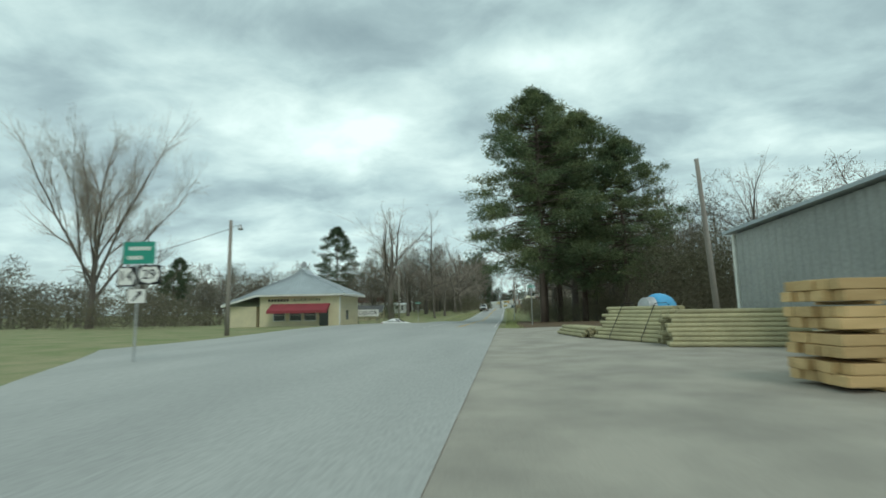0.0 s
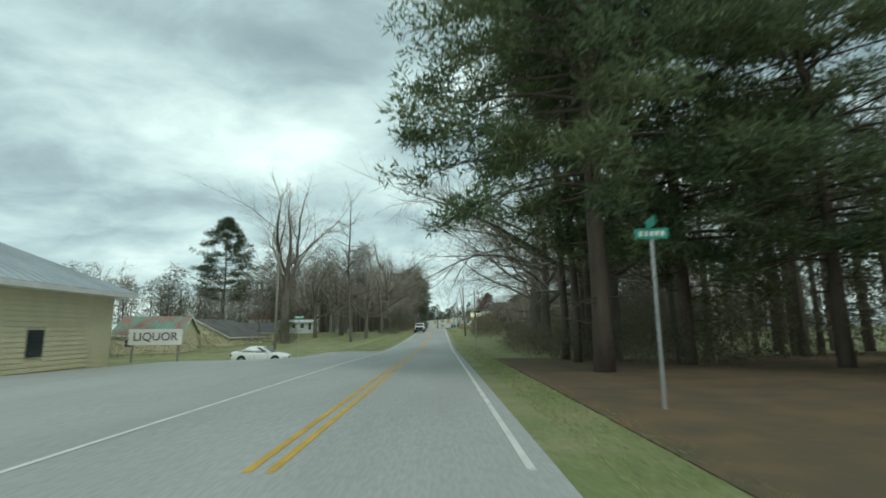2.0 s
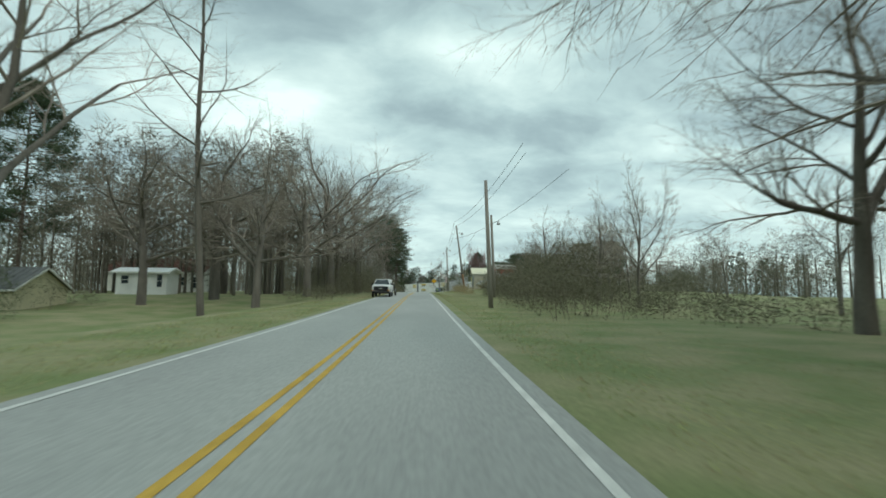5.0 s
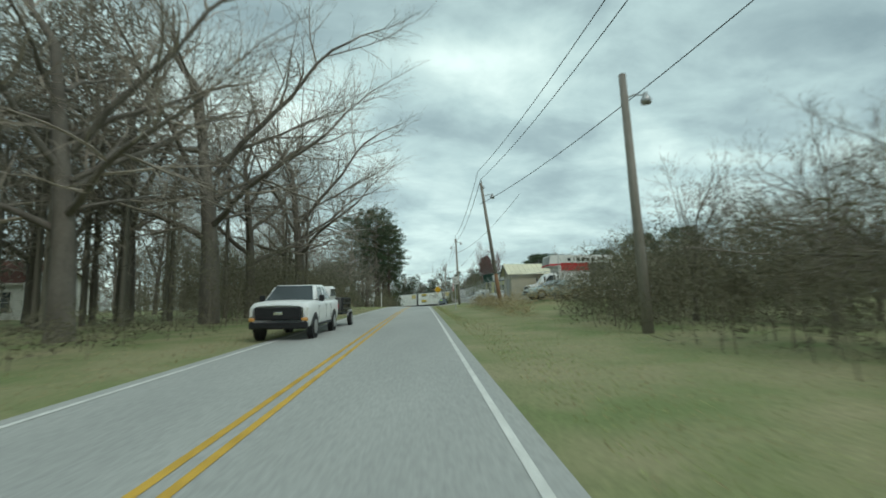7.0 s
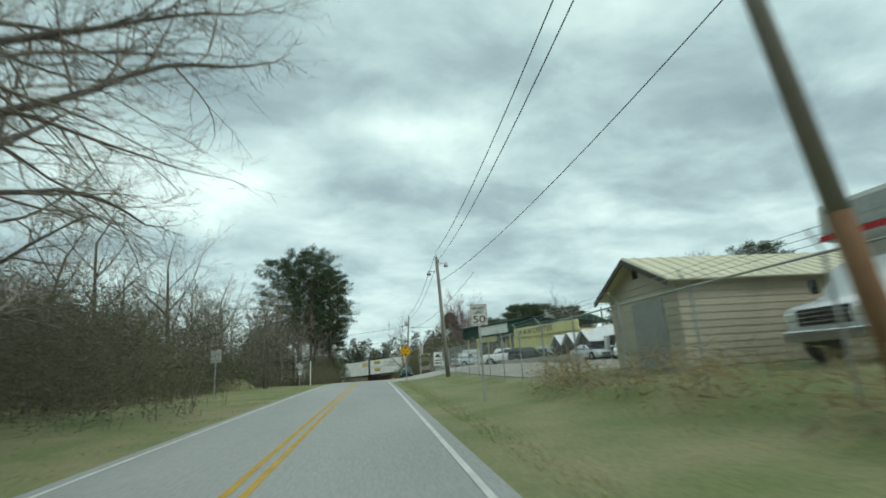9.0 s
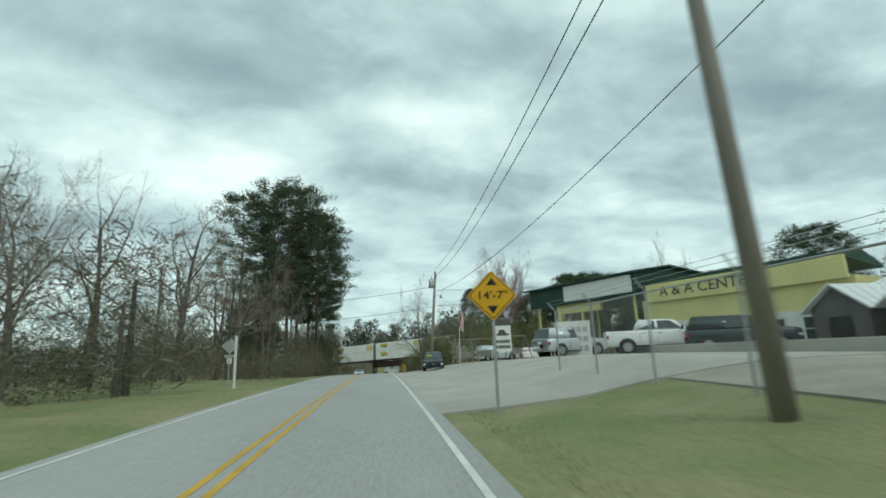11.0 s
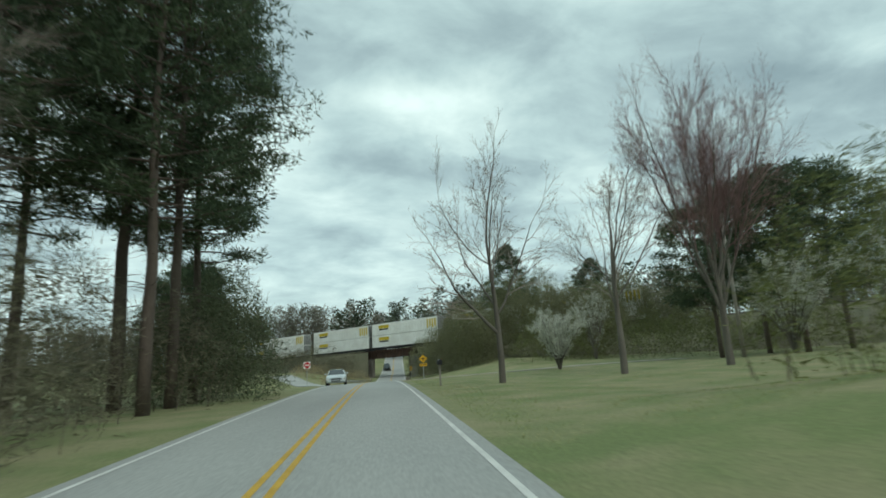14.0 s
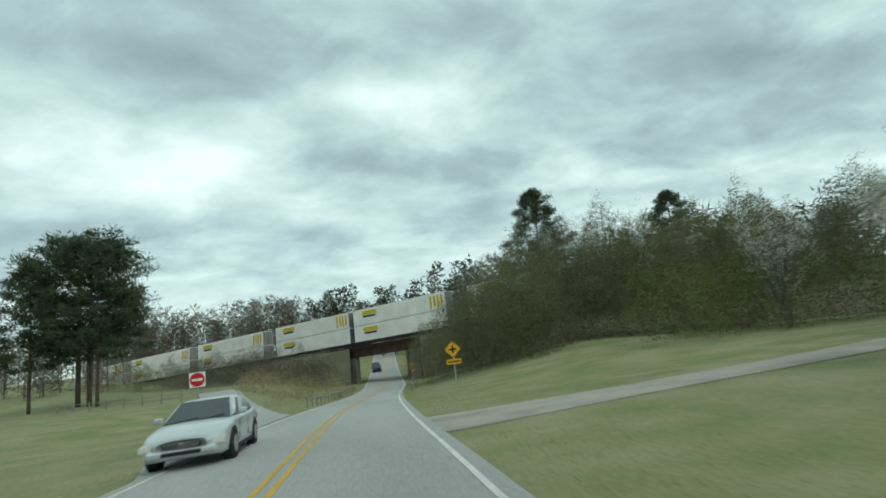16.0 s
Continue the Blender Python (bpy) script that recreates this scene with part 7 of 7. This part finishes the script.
# ---- lumber yard ----
wh = thing("metal_warehouse", pose(11.2, 19.8, land(14, 20) + 0.05, 0, 0, 10), "grey corrugated steel warehouse in the lumber yard", "warehouse")
b = Build()
n = 150
for k in range(n + 1):
    y = -26 * k / n
    x = 0.03 * math.cos(k * math.pi)
    hh = 4.05 + 1.9 * (k / n)
    b.v += [(x, y, 0), (x, y, hh), (x + 0.12, y, hh), (x + 0.12, y, 0)]
b.f = [f for k in range(n) for f in ((4 * k, 4 * k + 4, 4 * k + 5, 4 * k + 1), (4 * k + 1, 4 * k + 5, 4 * k + 6, 4 * k + 2), (4 * k + 2, 4 * k + 6, 4 * k + 7, 4 * k + 3))]
part("side_wall", b, M_CORR, wh)
b = Build()
for k in range(121):
    x = 0.2 + 17.8 * k / 120
    y = 0.03 * math.cos(k * math.pi)
    b.v += [(x, y, 0), (x, y, 4.05 + 0.03 * x), (x, y - 0.12, 4.05 + 0.03 * x), (x, y - 0.12, 0)]
b.f = [f for k in range(120) for f in ((4 * k, 4 * k + 4, 4 * k + 5, 4 * k + 1), (4 * k + 1, 4 * k + 5, 4 * k + 6, 4 * k + 2), (4 * k + 2, 4 * k + 6, 4 * k + 7, 4 * k + 3))]
part("end_wall", b, M_CORR, wh)
part("corner_trim", Build().box((0.0, 0.02, 2.0), (0.14, 0.14, 4.1), 0.01), M_TRIM, wh, "pale corner flashing")
part("roof", Build().add([(-0.3, 0.3, 4.08), (18.3, 0.3, 4.65), (18.3, -26.3, 6.6), (-0.3, -26.3, 6.02), (-0.3, 0.3, 4.2), (18.3, 0.3, 4.77), (18.3, -26.3, 6.72), (-0.3, -26.3, 6.14)], [(3, 2, 1, 0), (4, 5, 6, 7), (0, 1, 5, 4), (1, 2, 6, 5), (2, 3, 7, 6), (3, 0, 4, 7)]), M_TIN, wh)


def lumber_stack(x, y, turn, length, w, rows, label):
    ob = thing("lumber_stack", pose(x, y, land(x, y) + 0.05, 0, 0, turn), label, "lumber", "stacked lumber")
    z = 0.0
    R = random.Random(int(x * 10))
    for r in range(rows):
        for sx in (-length * 0.38, 0, length * 0.38):
            part("bearer", Build().box((sx, 0, z + 0.028), (0.09, w, 0.056)), M_LUMBER, ob)
        z += 0.06
        for j in range(int(w / 0.24)):
            for i in range(2):
                dl = R.uniform(-0.08, 0.08)
                part("plank", Build().box((dl, -w / 2 + 0.12 + j * 0.24, z + 0.085 + i * 0.175), (length, 0.225, 0.165), 0.008), M_LUMBER, ob)
        z += 0.36
    return ob


lumber_stack(9.6, 8.8, 8, 4.9, 1.2, 4, "bundles of yellow sawn lumber stacked on bearers")
lumber_stack(14.8, 8.6, 8, 4.9, 1.2, 5, "bundles of yellow sawn lumber stacked on bearers")


def post_pile(x, y, turn, length, n, rows, r, label, tilt=0.0):
    ob = thing("post_pile", pose(x, y, land(x, y) + 0.06, 0, tilt, turn), label, "timber posts", "piles of posts")
    R = random.Random(int(y * 10))
    for k in range(rows):
        for j in range(n - k):
            yy, zz = (j + k / 2 - n / 2) * 2 * r, r + k * r * 1.74
            d = R.uniform(-0.25, 0.25)
            part("post", Build().tube([(-length / 2 + d, yy, zz), (-length / 2 + d + 0.02, yy, zz), (length / 2 + d, yy, zz)], [r * 0.9, r, r * 0.92], 8), M_LOG, ob)
    return ob


bundle = post_pile(7.8, 20.6, 115, 3.9, 12, 9, 0.085, "tall bundle of pale round fence posts bound with straps")
for sx in (-1.0, 0.9):
    part("strap", Build().tube([(sx, -1.13, 0.02), (sx, -1.13, 0.14), (sx, -0.42, 1.40), (sx, -0.34, 1.47), (sx, 0.17, 1.47), (sx, 0.25, 1.40), (sx, 0.96, 0.14), (sx, 0.96, 0.02)], [0.014] * 8, 6), M_BLACK, bundle, "dark steel strap")
post_pile(10.4, 17.6, -6, 5.0, 13, 8, 0.085, "tall pile of weathered round fence posts")
post_pile(5.9, 24.5, 100, 4.0, 8, 3, 0.085, "low pile of pale round fence posts")
post_pile(12.2, 13.6, 0, 4.0, 7, 4, 0.09, "pile of pale round fence posts")
post_pile(12.4, 27.0, 10, 4.5, 8, 5, 0.09, "pile of weathered round posts")
post_pile(9.4, 23.7, 20, 2.6, 9, 4, 0.085, "low pile of round posts under a blue tank")
bl = thing("plastic_tank", pose(9.4, 23.7, land(9.4, 23.7) + 1.30, 0, 84, 205), "bright blue rounded tank with a grey neck lying on posts", "tank")
profile = [(-0.70, 0.08), (-0.68, 0.28), (-0.58, 0.48), (-0.40, 0.62), (-0.15, 0.69), (0.12, 0.69), (0.34, 0.63), (0.52, 0.52)]
part("drum", Build().tube([(0, 0, a) for a, r in profile], [r for a, r in profile], 28), M_BLUE, bl, smooth=True)
part("neck", Build().tube([(0, 0, 0.50), (0, 0, 0.56), (0, 0, 0.82), (0, 0, 0.88), (0, 0, 0.90)], [0.50, 0.49, 0.40, 0.42, 0.34], 24), M_GALV, bl, "grey metal neck", smooth=True)

# ---- railway bridge and train ----
TU = Vector((0.7626, -0.6468, 0))
TN = Vector((-0.6468, -0.7626, 0))
TP = Vector((8.5, 352.8, 2.4))


def track(s, off, up):
    """A point s metres along the line, off metres towards the road's near side, up metres above the container floor."""
    p = TP + TU * s + TN * off
    return (p.x, p.y, TP.z + 0.042 * s + up)


def beam(s0, s1, o0, o1, u0, u1):
    b = Build()
    b.add([track(s, o, u) for s in (s0, s1) for o in (o0, o1) for u in (u0, u1)], [(0, 1, 3, 2), (4, 6, 7, 5), (0, 4, 5, 1), (2, 3, 7, 6), (0, 2, 6, 4), (1, 5, 7, 3)])
    return b


br = thing("railway_bridge", Matrix.Identity(4), "dark rusty plate-girder railway bridge on stained abutments", "bridge")
for o in (1.2, -3.6):
    g = part("girder", beam(-19.5, 0.6, o - 0.12, o + 0.12, -2.55, -0.75), M_RUST, br, "rust-brown plate girder")
    part("flange", beam(-19.5, 0.6, o - 0.3, o + 0.3, -2.62, -2.54), M_RUST, g)
    part("flange", beam(-19.5, 0.6, o - 0.3, o + 0.3, -0.76, -0.68), M_RUST, g)
    for k in range(13):
        part("stiffener", beam(-19.2 + k * 1.6, -19.1 + k * 1.6, o + 0.12, o + 0.27, -2.54, -0.76), M_RUST, g)
part("deck", beam(-24, 6, -3.4, 1.0, -0.95, -0.72), M_RUST, br)
part("walkway", beam(-30, 6, 1.35, 2.1, -1.05, -0.95), M_RUST, br)
for k in range(12):
    part("rail_post", Build().tube([track(-26 + 2.6 * k, 2.0, -1.0), track(-26 + 2.6 * k, 2.0, 0.0)], [0.03, 0.03], 5), M_RUST, br)
part("hand_rail", Build().tube([track(-26, 2.0, 0.0), track(2.6, 2.0, 0.0)], [0.025, 0.025], 5), M_RUST, br)
SKEW = 0.848


def abutment(s0, s1, low):
    """A support whose face runs along the road, askew to the rails."""
    b = Build()
    b.add([track(s + SKEW * o, o, u) for s in (s0, s1) for o in (-4.4, 1.8) for u in (low, -2.6)], [(0, 1, 3, 2), (4, 6, 7, 5), (0, 4, 5, 1), (2, 3, 7, 6), (0, 2, 6, 4), (1, 5, 7, 3)])
    part("abutment", b, M_ABUT, br, "stained concrete abutment")


abutment(-1.9, 4.5, -9.0)
abutment(-25, -14.2, -8.5)
part("pier", beam(-12.9, -12.2, 0.6, 1.6, -8.2, -2.6), M_ABUT, br, "slim support column")


def bank(name, s0, s1):
    b = Build()
    ss = np.arange(s0, s1 + 0.1, 4.0)
    for s in ss:
        toe = 2.8 + 0.55 * (s - s0) if s0 > -1 else 4.0 + 0.7 * (s1 - s)
        for o, u in ((-15, None), (-5.0, -0.9), (2.4, -0.9), (min(toe, 16), None)):
            x, y, z = track(s + SKEW * o, o, u or 0.0)
            b.v.append((x, y, z if u else min(land(x, y) - 0.2, z - 4)))
    b.f = [(4 * k + j, 4 * k + j + 1, 4 * k + j + 5, 4 * k + j + 4) for k in range(len(ss) - 1) for j in range(3)]
    b.f += [(0, 1, 2, 3), tuple(4 * (len(ss) - 1) + j for j in (3, 2, 1, 0))]
    return setting(name, b, M_BANK, "brown overgrown railway embankment", "embankment", True)


bank("embankment", -174.8, -14.8)
bank("embankment", 0, 120)
part("ballast", beam(-170, 120, -3.6, 1.2, -0.9, -0.66), M_BALLAST, thing("railway_track", Matrix.Identity(4), "railway track bed of dark ballast", "railway"))


def wagon(s0, s1, number):
    ob = thing("container_wagon", Matrix.Identity(4), "well wagon with two stacked white freight containers", "train", "wagons of the freight train")
    part("well_frame", beam(s0 - 0.5, s1 + 0.5, -2.6, 0.05, -0.45, 0.05), M_BLACK, ob, "dark low wagon frame")
    for lo, hi, nm in ((0.0, 2.82, "lower_container"), (2.9, 5.72, "upper_container")):
        c = part(nm, beam(s0, s1, -2.55, -0.05, lo, hi), M_CONT, ob, "white ribbed freight container")
        r = Build()
        m = int((s1 - s0) / 0.45)
        for k in range(m):
            a = s0 + 0.3 + (s1 - s0 - 0.6) * k / m
            q = beam(a, a + 0.2, -0.05, 0.0, lo + 0.14, hi - 0.14)
            r.add(q.v, q.f)
        part("ribs", r, M_CONT, c)
        part("decal", beam(s0 + 2.2, s0 + 5.4, 0.004, 0.02, hi - 1.15, hi - 0.4), M_DECAL, c, "yellow decal block")
        part("decal", beam(s0 + 2.4, s0 + 5.2, 0.004, 0.02, hi - 1.55, hi - 1.25), M_BLACK, c, "dark writing bar")
        if lo > 1:
            for j in range(4):
                part("decal", beam(s1 - 2.9 + 0.7 * j, s1 - 2.5 + 0.7 * j, 0.004, 0.02, lo + 0.4 + 0.25 * (j % 2), hi - 0.4), M_DECAL, c, "yellow marking")
        # dark grey panels with black bars laid over both end faces
        for a, d in ((s0, -1), (s1, 1)):
            e = part("end_panels", beam(min(a, a + d * 0.03), max(a, a + d * 0.03), -2.5, -0.1, lo + 0.05, hi - 0.05), M_CORR, c, "dark grey end panel")
            for o in (-2.1, -1.5, -1.1, -0.5):
                part("end_bar", beam(min(a, a + d * 0.07), max(a, a + d * 0.07), o, o + 0.05, lo + 0.1, hi - 0.1), M_BLACK, e)
    for a in (s0 + 0.9, s1 - 0.9):
        for d in (-0.5, 0.5):
            part("wheel", Build().tube([track(a + d, -0.2, -0.3), track(a + d, -2.3, -0.3)], [0.38, 0.38], 14), M_BLACK, ob)
    return ob


for k, (a, b) in enumerate(((-116.0, -94.0), (-89.5, -64.0), (-60.6, -38.2), (-34.2, -14.6), (-13.4, 6.2), (10.4, 30.0), (31.2, 50.8))):
    wagon(a, b, k)


def guard_rail(pts, label):
    ob = thing("guard_rail", Matrix.Identity(4), label, "guard rail", "guard rails")
    b = Build()
    for (x0, y0), (x1, y1) in zip(pts, pts[1:]):
        n = max(int(math.hypot(x1 - x0, y1 - y0) / 2), 1)
        for k in range(n + 1):
            x, y = x0 + (x1 - x0) * k / n, y0 + (y1 - y0) * k / n
            part("post", Build().box((x, y, land(x, y) + 0.3), (0.12, 0.12, 0.9), 0.01), M_POLE, ob)
        q = [(x0 + (x1 - x0) * t, y0 + (y1 - y0) * t) for t in np.linspace(0, 1, n + 1)]
        for a, c in zip(q, q[1:]):
            za, zc = land(*a), land(*c)
            for dz, r in ((0.52, 0.05), (0.62, 0.03), (0.72, 0.05)):
                b.tube([(a[0], a[1], za + dz), (c[0], c[1], zc + dz)], [r, r], 6)
    part("rail_beam", b, M_GALV, ob)


guard_rail([(4.0, 318), (4.9, 330), (6.2, 344)], "galvanised guard rail leading to the bridge")
guard_rail([(-5.0, 314), (-3.4, 332), (-1.9, 346)], "galvanised guard rail leading to the bridge")
s = sign("object_marker", 6.6, 345.5, "amber and black striped object marker at the abutment")
sign_post(s, 2.0, size=0.06)
board(s, "plate", rect(0.5, 1.1, 0.02), 2.3, M_SIGNY)
for k in range(4):
    board(s, "stripe", [(-0.25, -0.5 + 0.26 * k), (0.25, -0.26 + 0.26 * k), (0.25, -0.14 + 0.26 * k), (-0.25, -0.38 + 0.26 * k)], 2.3, M_BLACK, 0.004, y=-0.014)

# grassy mound by the verge and a paddock fence below the railway
md = Build()
for j in range(9):
    for i in range(17):
        a, q = 2 * math.pi * i / 16, 1 - j / 8
        md.v.append((-13.2 + 2.2 * q * math.cos(a), 203 + 2.2 * q * math.sin(a), land(-13.2, 203) - 0.1 + 1.25 * (1 - q * q) ** 0.8))
md.f = [(j * 17 + i, j * 17 + i + 1, j * 17 + 17 + i + 1, j * 17 + 17 + i) for j in range(8) for i in range(16)]
setting("mound", md, M_GRASS, "rounded grass-covered earth mound by the verge", "mound", True)
pf = thing("paddock_fence", Matrix.Identity(4), "low wooden post and rail fence in a field", "fence")
for k in range(8):
    x, y = -20 - 2.6 * k, 330 + 1.6 * k
    part("post", Build().box((x, y, land(x, y) + 0.5), (0.12, 0.12, 1.3), 0.01), M_POLE, pf)
    if k:
        for dz in (0.45, 0.9):
            part("rail", Build().tube([(x, y, land(x, y) + dz), (x + 2.6, y - 1.6, land(x + 2.6, y - 1.6) + dz)], [0.04, 0.04], 5), M_POLE, pf)
